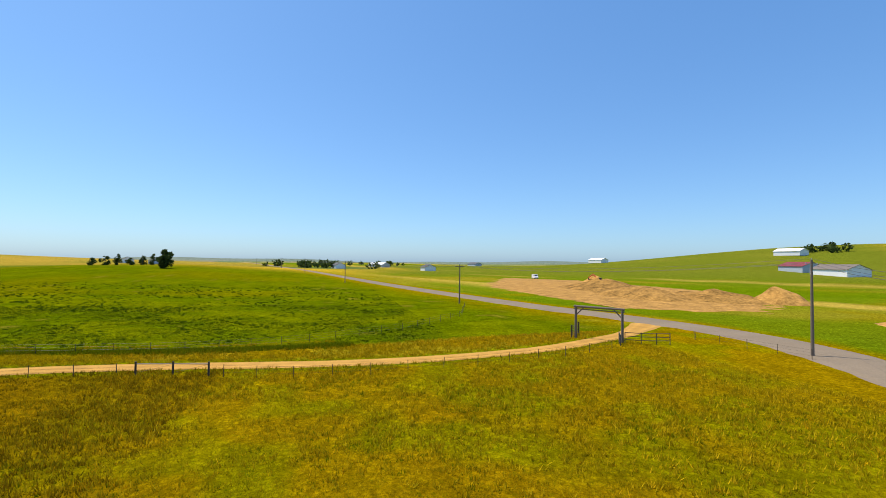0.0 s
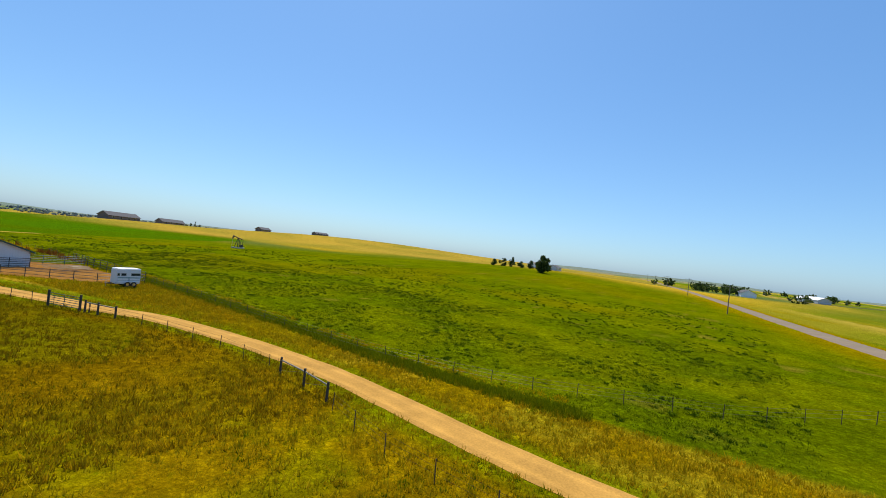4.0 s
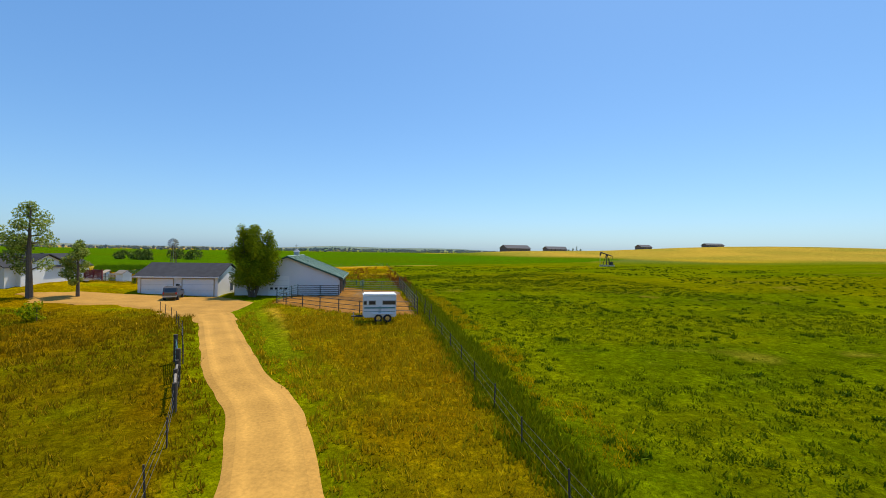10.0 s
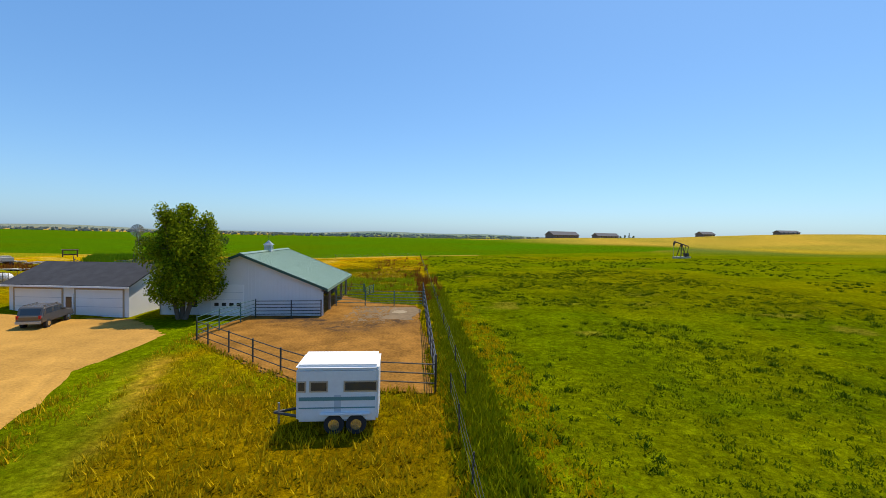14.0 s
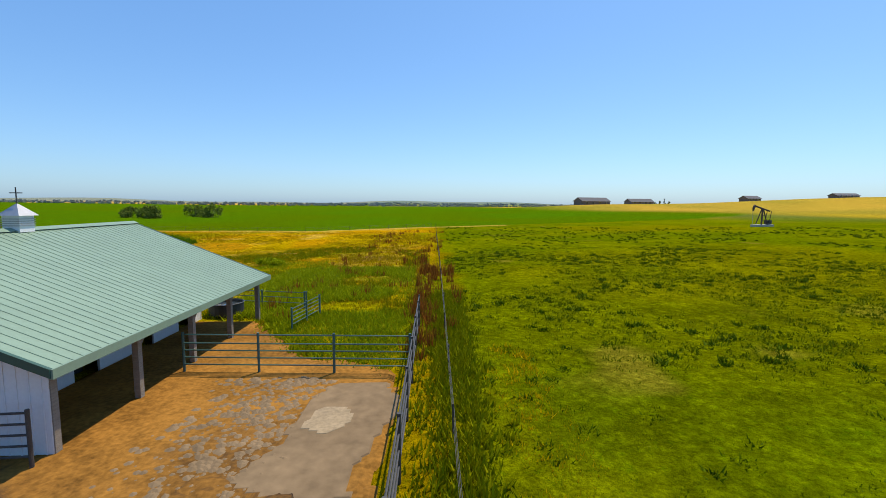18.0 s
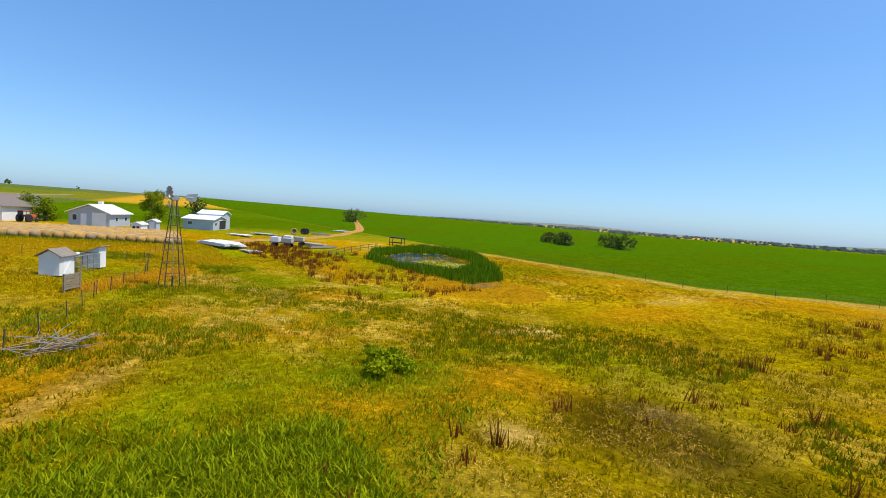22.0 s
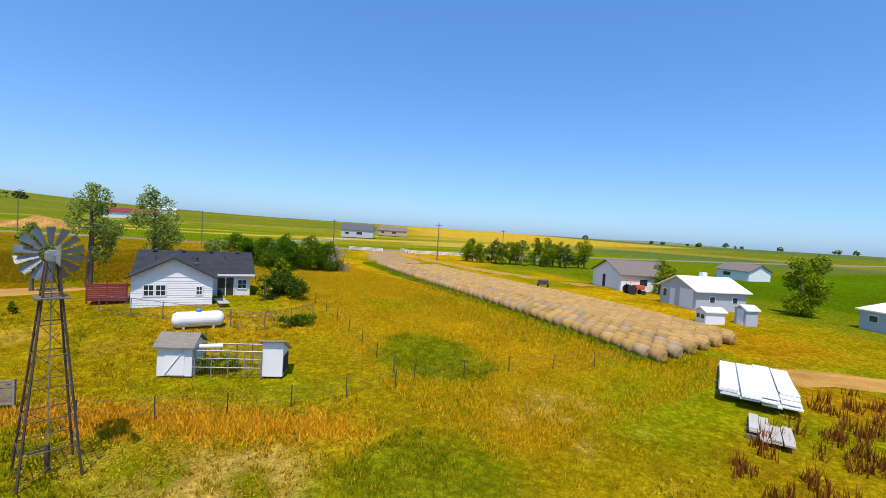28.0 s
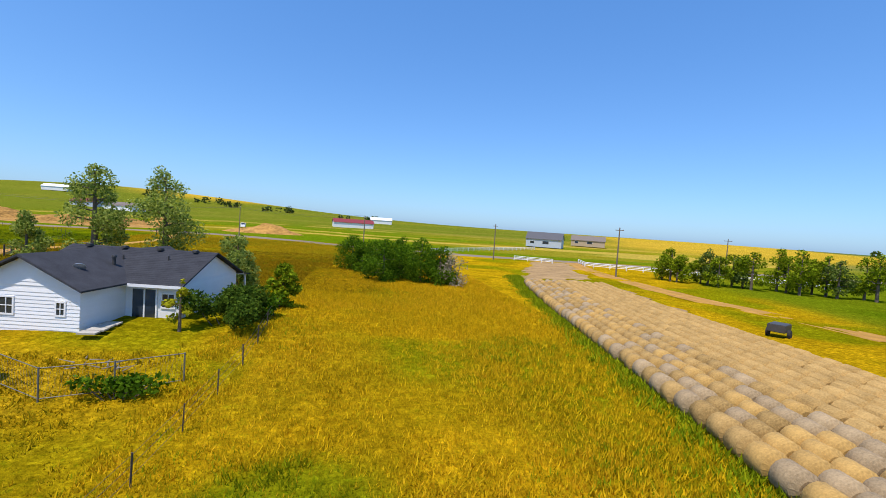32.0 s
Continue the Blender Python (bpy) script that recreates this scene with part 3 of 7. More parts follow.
    ec = mix(ec, np.array(lin(152, 140, 40)), sstep(0.78, 0.9, n2) * sstep(0.5, 0.8, n1) * 0.7)
    col = mix(col, ec * 0.82, east)
    strip = sstep(3.0, 1.0, np.abs(x + 0.3)) * sstep(36, 44, y)
    col = mix(col, C_RED, strip * sstep(0.4, 0.7, n2) * 0.45)
    pen = sstep(-11, -8, x) * sstep(1.5, 0, x) * sstep(31, 33, y) * sstep(62, 50, y)
    col = mix(col, np.array(lin(112, 122, 6)), pen * (0.45 + 0.4 * sstep(0.3, 0.6, n2)))
    # crop beyond the field track
    ey = edge_y(x)
    crop = sstep(-1, 1.5, y - ey) * sstep(900, 780, y)
    col = mix(col, mix(C_CROP * one[..., None], np.array(lin(74, 116, 10)), n3), crop)
    track = sstep(3.0, 1.2, np.abs(y - ey + 2.0)) * (x < 20)
    col = mix(col, np.array(lin(190, 160, 70)), track * 0.8)
    # golden hill east of the crop
    gold = sstep(260, 300, np.hypot(x * 0.6, 0 * y) + y * 0.62 + 20 * n3) * (x > 60)
    col = mix(col, mix(np.array(lin(196, 160, 62)) * one[..., None], np.array(lin(150, 140, 50)), n3), gold * sstep(60, 140, x))
    # land across the road and to the west
    road_y = np.interp(x, [p[0] for p in ROAD], [p[1] for p in ROAD])
    over = sstep(4, 9, road_y - y)
    oc = mix(np.array(lin(112, 132, 18)) * one[..., None], np.array(lin(150, 142, 36)), sstep(0.4, 0.7, vnoise(x, y, 60.0)))
    oc = mix(oc, C_OLIVE, sstep(0.5, 0.9, n1) * 0.5)
    strips = vnoise(x * 0.12 + 40, (road_y - y) + 0.1 * x, 17.0)
    oc = mix(oc, np.array(lin(206, 176, 76)), sstep(0.62, 0.72, strips) * sstep(20, 50, road_y - y) * 0.85)
    oc = mix(oc, np.array(lin(104, 128, 12)), sstep(0.38, 0.28, strips) * 0.8)
    col = mix(col, oc, over)
    west = sstep(-98, -106, x - (y - 50) * 0.3) * (1 - crop)
    wc = mix(np.array(lin(112, 126, 14)) * one[..., None], np.array(lin(150, 144, 24)), sstep(0.35, 0.7, vnoise(x, y, 45.0)))
    wheat = sstep(6, 16, y + 0.12 * (x + 112)) * sstep(-118, -124, x)
    wc = mix(wc, mix(C_CROP * one[..., None], np.array(lin(92, 122, 8)), n3), wheat)
    wc = mix(wc, np.array(lin(206, 160, 44)), sstep(-300, -325, x + 10 * n3))
    col = mix(col, wc, west * (1 - over))
    # bands of far fields, then distance haze painted into the land colour
    r = np.hypot(x, y)
    band = vnoise(x * 0.35 + 900, y, 120.0)
    fc = mix(C_FARG * one[..., None], np.array(lin(206, 168, 50)), sstep(0.5, 0.6, band))
    fc = mix(fc, np.array(lin(92, 112, 62)), sstep(0.62, 0.75, vnoise(x, y * 0.5 + 300, 150.0)))
    col = mix(col, fc, sstep(190, 340, r) * (1 - crop) * (1 - gold * 0.9) * (1 - west * wheat * (1 - over)) * 0.9)
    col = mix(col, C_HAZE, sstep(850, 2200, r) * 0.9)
    col *= (0.82 + 0.36 * n4 * sstep(160, 60, r)[()] + 0.18 * sstep(60, 160, r))[..., None]
    col = col * 0.88
    out = np.ones(np.shape(x) + (4,))
    out[..., :3] = col
    return out


def axis(lo, hi, step, far):
    a = list(np.arange(lo, hi, step))
    s, up = step, [a[-1]]
    while up[-1] < far:
        s *= 1.09
        up.append(up[-1] + s)
    s, dn = step, [a[0]]
    while dn[-1] > -far:
        s *= 1.09
        dn.append(dn[-1] - s)
    return np.array(dn[:0:-1] + a + up[1:])


def build_ground():
    xs, ys = axis(-100, 45, 0.65, 4200), axis(-95, 125, 0.65, 4200)
    X, Y = np.meshgrid(xs, ys, indexing="ij")
    Z = gz(X, Y)
    near = sstep(150, 70, np.hypot(X + 20, Y - 20))
    near = near * sstep(1.0, 3.4, seg_dist(X, Y, DRIVE))
    Z = Z + (vnoise(X, Y, 1.6) - 0.5) * 0.10 * near + (vnoise(X, Y, 7.0) - 0.5) * 0.2 * near
    Z = Z - 0.05 * sstep(2.2, 1.3, seg_dist(X, Y, DRIVE)) - 0.10 * inside(X, Y, YARD) - 0.2 * inside(X, Y, CORRAL)
    bed = inside(X, Y, [(-62, 83.6), (-67, 92), (-64, 99), (-52, 95.5), (-47, 88.5), (-54, 83.8)])
    Z = Z - 0.35 * bed
    nx, ny = X.shape
    idx = np.arange(nx * ny).reshape(nx, ny)
    F = np.stack([idx[:-1, :-1], idx[1:, :-1], idx[1:, 1:], idx[:-1, 1:]], -1).reshape(-1, 4)
    me = bpy.data.meshes.new("ground")
    me.vertices.add(nx * ny)
    me.vertices.foreach_set("co", np.stack([X, Y, Z], -1).ravel())
    me.loops.add(F.size)
    me.loops.foreach_set("vertex_index", F.ravel().astype(np.int32))
    me.polygons.add(len(F))
    me.polygons.foreach_set("loop_start", np.arange(0, F.size, 4, dtype=np.int32))
    me.polygons.foreach_set("loop_total", np.full(len(F), 4, dtype=np.int32))
    me.update(calc_edges=True)
    me.shade_smooth()
    at = me.color_attributes.new("cover", "FLOAT_COLOR", "POINT")
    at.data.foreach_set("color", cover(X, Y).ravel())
    me.materials.append(M_LAND)
    tagged(new("ground", me), "rolling farmland of gold and green pasture and crops", "ground", kind="structure")


def dung(bm):
    """Stains the trampled corral where the stock stands: dark dung in an arc before the barn."""
    lay = bm.verts.layers.float_color.new("cover")
    for v in bm.verts:
        x, y = v.co.x, v.co.y
        a = math.exp(-((seg1(x, y, DUNG)) / 1.6) ** 2)
        k = min(1.0, 1.7 * a * (0.35 + 1.1 * float(vnoise(x, y, 0.7)))) * 0.97
        v[lay] = (k, k, k, 1)
        v.co.z += 0.05 * k * float(vnoise(x, y, 0.6))
    return bm


def seg1(x, y, pts):
    return float(seg_dist(np.array(x), np.array(y), pts))


DUNG = [(-10.8, 24.7), (-9.0, 23.3), (-7.2, 22.7), (-5.4, 22.8), (-4.2, 24.0), (-4.4, 25.8)]

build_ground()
solo("road", ribbon(ROAD, 7.4, 0.10, 0.25, 2.0, 3, 0.08), M_ROAD, "worn grey rural road with gravel shoulders", "road", kind="structure")
solo("driveway", ribbon(DRIVE, lambda s: 2.6 + 0.6 * (s > 0.9) + 2.6 * max(0.0, 0.08 - s) / 0.08, 0.04, 0.06, 0.5, 5), M_GRAVEL, "tan gravel driveway with worn wheel tracks", "driveway", kind="structure")
solo("yard", patch(YARD, 0.05, 0.5, 0.5, 3), M_GRAVEL, "tan gravel yard before the garage", "yard", kind="structure")
solo("corral_floor", dung(patch(CORRAL, 0.04, 0.25, 0.3, 4)), M_DIRT, "trampled brown dirt of the corral", "dirt floor", kind="structure")
solo("hay_lot", patch(HAYLOT, 0.04, 1.2, 1.2, 5), M_LOT, "pale bare soil of the hay lot", "bare ground", kind="structure")
solo("dug_ground", patch(SPOIL, 0.05, 2.2, 3.0, 6), M_SPOIL, "freshly stripped tan earth of a building site", "bare ground", kind="structure")
solo("mud_patch", patch([(-4.4, 25.4), (-3.0, 24.4), (-1.5, 24.8), (-1.4, 30.4), (-3.2, 30.7), (-4.3, 29.0), (-3.7, 27.4)], 0.075, 0.15, 0.7, 7), M_MUD, "dried cracked grey mud in the corral", "mud", kind="structure")
solo("concrete_pad", patch([(-3.9, 27.6), (-3.3, 27.2), (-2.7, 27.6), (-2.5, 28.3), (-3.0, 28.9), (-3.7, 28.8)], 0.09, 0.12, 0.2, 8), M_PAD, "round pale pad in dried mud", "pad", kind="structure")
solo("farm_track", ribbon([(-75.5, 62.5), (-82.5, 69.9), (-89, 79), (-104, 93), (-122, 106), (-150, 122), (-260, 170)], 3.2, 0.05, 0.4, 2.0, 6), M_GRAVEL, "tan two-wheel farm track", "track", kind="structure")
solo("neighbour_drive", ribbon([(-116, -56), (-108, -30), (-104, 0), (-104, 20), (-103, 30)], 4.2, 0.06, 0.4, 2.0, 8), M_GRAVEL, "tan gravel drive to the neighbouring house", "driveway", kind="structure")
solo("pond_mud", patch([(-39.8, 83.6), (-40.2, 88.4), (-37.6, 88.0), (-35.4, 84.6), (-37.0, 82.9)], 0.03, 0.4, 0.5, 12), M_WETMUD, "damp reddish mud at the pond's end", "mud", kind="structure")
solo("pond_weed", patch([(-57.3, 88.0), (-58.0, 93.4), (-52.4, 94.0), (-49.4, 91.0), (-51.0, 88.4)], -0.10, 0.5, 0.6, 13), M_LILY, "bright yellow-green weed floating on the pond", "pond weed", kind="structure")
solo("pond_water", patch([(-62, 83.6), (-67, 92), (-64, 99), (-52, 95.5), (-47, 88.5), (-54, 83.8)], -0.13, 0.6, 0.4, 9), M_WATER, "dark still pond water", "water", kind="structure")



def mud_crust():
    """Broken plates of dried mud trodden up beside the pan."""
    rg = random.Random(12)
    v, f = [], []
    while len(v) < 7 * 900:
        x, y = rg.gauss(-4.9, 1.1), rg.uniform(23.6, 31.0)
        if not -7.4 < x < -1.6 or (x > -3.6 and y > 25.4):
            continue
        r, a0, z = rg.uniform(0.05, 0.19), rg.uniform(0, 6.28), gh(x, y) + 0.03
        b, tilt = len(v), rg.uniform(-0.25, 0.25)
        for k in range(6):
            q = r * rg.uniform(0.7, 1.15)
            v.append((x + q * math.cos(a0 + k * 1.047), y + q * math.sin(a0 + k * 1.047), z))
        v.append((x, y, z + r * 0.35))
        for k in range(6):
            f.append((b + k, b + (k + 1) % 6, b + 6))
    tagged(new("mud_crust", pydata("mud_crust", v, f, M_MUD)), "broken pale plates of dried mud in the corral", "mud", kind="stuff")


mud_crust()


# ---- barn ----
def slat_mesh(name, w, d, h, mat):
    return pydata(name, [(0, 0, 0), (w, 0, 0), (w, d, 0), (0, d, 0), (0, 0, h), (w, 0, h), (w, d, h), (0, d, h)],
                  [(0, 3, 2, 1), (4, 5, 6, 7), (0, 1, 5, 4), (1, 2, 6, 5), (2, 3, 7, 6), (3, 0, 4, 7)], mat)


def build_barn():
    b = thing("barn", pose(-9.0, 26.5, 0), "white steel barn with green metal roof and open lean-to", "barn")
    L, RX, RZ, EZ, WX, WZ, IX = 12.2, -6.3, 5.25, 2.72, -12.4, 2.9, -3.0
    # roof panels, each with its own standing ribs
    for s, (xa, za, xb, zb) in enumerate(((RX, RZ, 0.35, EZ - 0.1), (RX, RZ, WX - 0.35, WZ - 0.1))):
        bm = PR([(xa, za + 0.02), (xb, zb + 0.02), (xb, zb + 0.09), (xa, za + 0.09)], -0.35, L + 0.35)
        rf = part("roof", bm, M_ROOFG, b)
        n = 44
        d = Vector((xb - xa, 0, zb - za))
        for i in range(n + 1):
            y = -0.33 + (L + 0.6) * i / n
            rib = PR([(xa, za + 0.085), (xb, zb + 0.085), (xb, zb + 0.105), (xa, za + 0.105)], y, y + 0.035)
            part("roof_rib", rib, M_ROOFG, rf)
        fas = PR([(xb - 0.02, zb - 0.13), (xb + 0.05, zb - 0.13), (xb + 0.05, zb + 0.1), (xb - 0.02, zb + 0.1)], -0.36, L + 0.36)
        part("eave_trim", fas, M_ROOFG if s == 0 else M_TRIMG, b)
        for y in (-0.36, L + 0.30):
            part("gable_trim", PR([(xa, za - 0.1), (xb, zb - 0.1), (xb, zb + 0.11), (xa, za + 0.11)], y - 0.03, y + 0.05), M_TRIMG, b)
    part("ridge_cap", PR([(RX - 0.25, RZ + 0.05), (RX, RZ + 0.16), (RX + 0.25, RZ + 0.05)], -0.36, L + 0.36), M_ROOFG, b)
    # south gable wall with ribbed sheets
    def top(x):
        return RZ + (EZ - 0.1 - RZ) * (x - RX) / (0.35 - RX) if x > RX else RZ + (WZ - 0.1 - RZ) * (x - RX) / (WX - 0.35 - RX)
    for y0, y1, xe in ((0.0, 0.08, -0.05), (L - 0.08, L, IX)):
        prof = [(WX, 0), (xe, 0), (xe, top(xe)), (RX, RZ), (WX, top(WX))]
        w = part("gable_wall", PR(prof, y0, y1), M_WMETAL, b)
        if y0 == 0:
            k = 44
            for i in range(k):
                x = WX + 0.15 + (xe - WX - 0.3) * i / (k - 1)
                if -8.6 < x < -6.05:
                    continue
                part("wall_rib", B(x - 0.02, x + 0.02, -0.018, 0.0, 0.02, top(x) - 0.05), M_WMETAL, w)
    part("west_wall", B(WX, WX + 0.08, 0, L, 0, top(WX)), M_WMETAL, b)
    # inner wall under the lean-to: white panels, openings backed by boxes dark as shade
    for y0, y1, dark in ((0.09, 1.1, 0), (1.1, 2.3, 1), (2.3, 4.3, 0), (4.3, 5.4, 1), (5.4, 7.3, 0), (7.3, 8.4, 1), (8.4, 10.2, 0), (10.2, 11.2, 1), (11.2, 12.1, 0)):
        if dark:
            part("stall_doorway", B(IX - 0.9, IX - 0.6, y0, y1, 0, 2.15), M_DARK, b, "open stall doorway backed by a shade-dark box")
            part("lintel_panel", B(IX - 0.08, IX, y0, y1, 2.15, top(IX)), M_WMETAL, b)
        else:
            part("inner_panel", B(IX - 0.08, IX, y0, y1, 0, top(IX)), M_WMETAL, b)
    part("partition", B(IX - 0.9, IX - 0.1, 0.1, 0.14, 0, 2.3), M_DARK, b)
    for i in range(5):
        y = 0.12 + (L - 0.3) * i / 4
        p = part("post", B(-0.2, -0.02, y - 0.09, y + 0.09, 0, EZ - 0.06), M_TIMBER, b, "weathered square timber post")
        if i in (1, 2, 3):
            part("knee_brace", T((-0.1, y, 2.0), (-0.1, y + 0.55, EZ - 0.12), 0.05), M_TIMBER, b)
    part("post_footing", lathe([(0.36, 0), (0.34, 0.08), (0.2, 0.1)], 12), M_CONC, b)
    part("header_beam", B(-0.2, -0.02, 0, L, EZ - 0.28, EZ - 0.06), M_TIMBER, b)
    for i in range(13):
        y = 0.3 + (L - 0.6) * i / 12
        part("rafter", PR([(IX, top(IX) - 0.02), (0.2, top(0.2) - 0.02), (0.2, top(0.2) - 0.14), (IX, top(IX) - 0.14)], y, y + 0.05), M_TIMBER, b)
    # overhead door, windows and cupola
    d = part("overhead_door", B(-8.55, -6.1, -0.05, -0.005, 0, 2.9), M_WHITE, b, "white panelled overhead door")
    for i in range(1, 5):
        part("panel_seam", B(-8.5, -6.15, -0.062, -0.045, 0.58 * i - 0.012, 0.58 * i + 0.012), M_GREYSID, d)
    for i in range(4):
        part("door_window", B(-8.3 + i * 0.56, -7.98 + i * 0.56, -0.065, -0.045, 1.25, 1.5), M_DARK, d)
    part("side_window", B(-10.3, -9.6, -0.05, -0.01, 1.15, 1.95), M_GLASS, b)
    part("window_frame", B(-10.37, -9.53, -0.035, -0.005, 1.08, 2.02), M_WHITE, b)
    c = part("cupola", B(RX - 0.3, RX + 0.3, 6.12, 6.72, RZ + 0.0, RZ + 0.6), M_WHITE, b, "white louvred cupola with green cap")
    for k in range(4):
        part("louvre", B(RX - 0.33, RX + 0.33, 6.09, 6.75, RZ + 0.22 + k * 0.08, RZ + 0.25 + k * 0.08), M_STEEL, c)
    bm = bmesh.new()
    bmesh.ops.create_cone(bm, cap_ends=True, segments=4, radius1=0.58, radius2=0.04, depth=0.42, matrix=Matrix.Translation((RX, 6.42, RZ + 0.8)) @ Matrix.Rotation(radians(45), 4, "Z"))
    part("cupola_cap", bm, M_STEEL, c)
    part("weather_vane", tube(T((RX, 6.42, RZ + 0.95), (RX, 6.42, RZ + 1.6), 0.02), (RX - 0.22, 6.42, RZ + 1.4), (RX + 0.22, 6.42, RZ + 1.4), 0.018), M_DARKPIPE, c)
    bm = PR([(-12.45, 0.0), (-0.1, 0.0), (-0.1, 0.3), (-12.45, 0.3)], -0.012, -0.002)
    part("skirt_board", bm, M_WHITE, b)


build_barn()


# ---- garage ----
def window(parent, x0, x1, z0, z1, y, s=-1, name="window"):
    """A sash window on a wall that faces along y; s is the way out."""
    w = part(name, B(x0, x1, min(y, y + s * 0.03), max(y, y + s * 0.03), z0, z1), M_GLASS, parent)
    fr = bmesh.new()
    a, b = sorted((y, y + s * 0.06))
    box(fr, x0 - 0.09, x0, a, b, z0 - 0.09, z1 + 0.09)
    box(fr, x1, x1 + 0.09, a, b, z0 - 0.09, z1 + 0.09)
    box(fr, x0, x1, a, b, z1, z1 + 0.09)
    box(fr, x0, x1, a, b, z0 - 0.09, z0)
    part("frame", fr, M_WHITE, w)
    mu = B((x0 + x1) / 2 - 0.02, (x0 + x1) / 2 + 0.02, a, b, z0, z1)
    box(mu, x0, x1, a + 0.001, b - 0.001, (z0 + z1) / 2 - 0.02, (z0 + z1) / 2 + 0.02)
    part("muntin", mu, M_WHITE, w)
    return w


def siding(parent, x0, x1, z0, z1, y, s, step=0.2, cut=None):
    """Lap boards on a wall facing along y."""
    k = int((z1 - z0) / step)
    for i in range(k):
        a, b = sorted((y, y + s * 0.022))
        za = z0 + i * step
        xa, xb = (x0, x1) if cut is None else cut(za + step)
        if xb - xa > 0.3:
            part("siding_board", PR([(y, za), (y + s * 0.026, za), (y + s * 0.006, za + step - 0.01), (y, za + step - 0.01)], xa, xb, "x"), M_WHITE, parent)


def build_garage():
    g = thing("garage", pose(-22.9, 25.3, 0.0, 0, 0, 176) @ Matrix.Diagonal((0.87, 1, 1.1, 1)), "white double garage with grey shingle roof", "garage")
    W, D, E, R = 10.2, 6.8, 2.75, 3.85      # local x runs west, local y runs south
    wl = part("wall", B(0, W, -D, 0, -0.3, E), M_WHITE, g)
    for x0 in (0.0, W - 0.1):
        part("gable_wall", PR([(-D, E), (0, E), (-D / 2, R - 0.05)], x0, x0 + 0.1, "x"), M_WHITE, g)
    for y0, y1 in ((0.45, -D / 2), (-D - 0.45, -D / 2)):
        z0 = E - 0.22
        part("roof_slope", PR([(y0, z0), (y1, R), (y1, R + 0.09), (y0, z0 + 0.09)], -0.35, W + 0.35, "x"), M_SHINGLE, g)
        part("gutter", B(-0.35, W + 0.35, min(y0, y0 + 0.08), max(y0, y0 + 0.08), z0 - 0.06, z0 + 0.05), M_WHITE, g)
    for x0, x1 in ((0.5, 4.5), (5.7, 9.7)):
        d = part("garage_door", B(x0, x1, 0.004, 0.05, -0.05, 2.3), M_WHITE, g, "white sectional garage door")
        for i in range(1, 4):
            part("panel_seam", B(x0, x1, 0.045, 0.06, i * 0.58 - 0.012, i * 0.58 + 0.008), M_GREYSID, d)
        fr = B(x0 - 0.1, x0, 0.0, 0.07, -0.05, 2.4)
        box(fr, x1, x1 + 0.1, 0.0, 0.07, -0.05, 2.4)
        box(fr, x0, x1, 0.0, 0.07, 2.3, 2.4)
        part("door_frame", fr, M_TAN, g)
    dr = part("side_door", B(4.7, 5.5, 0.004, 0.05, -0.05, 1.98), M_WHITE, g)
    part("door_glass", B(4.85, 5.35, 0.045, 0.06, 1.05, 1.8), M_GLASS, dr)
    part("knob", lathe([(0.03, 0), (0.045, 0.03), (0.02, 0.06)], 8), M_STEEL, dr).matrix_local = pose(4.77, 0.05, 0.95, -90)
    window(g, 3.0, 3.9, 0.8, 1.7, -D, -1)
    window(g, 8.2, 9.2, 0.8, 1.7, -D, -1)
    w = part("end_window", B(-0.03, 0.0, -4.6, -3.7, 0.8, 1.7), M_GLASS, g)
    part("frame", B(-0.025, -0.002, -4.7, -3.6, 0.7, 1.8), M_WHITE, w)
    siding(g, 0.0, W, 0.0, E, -D, -1, 0.23)


build_garage()


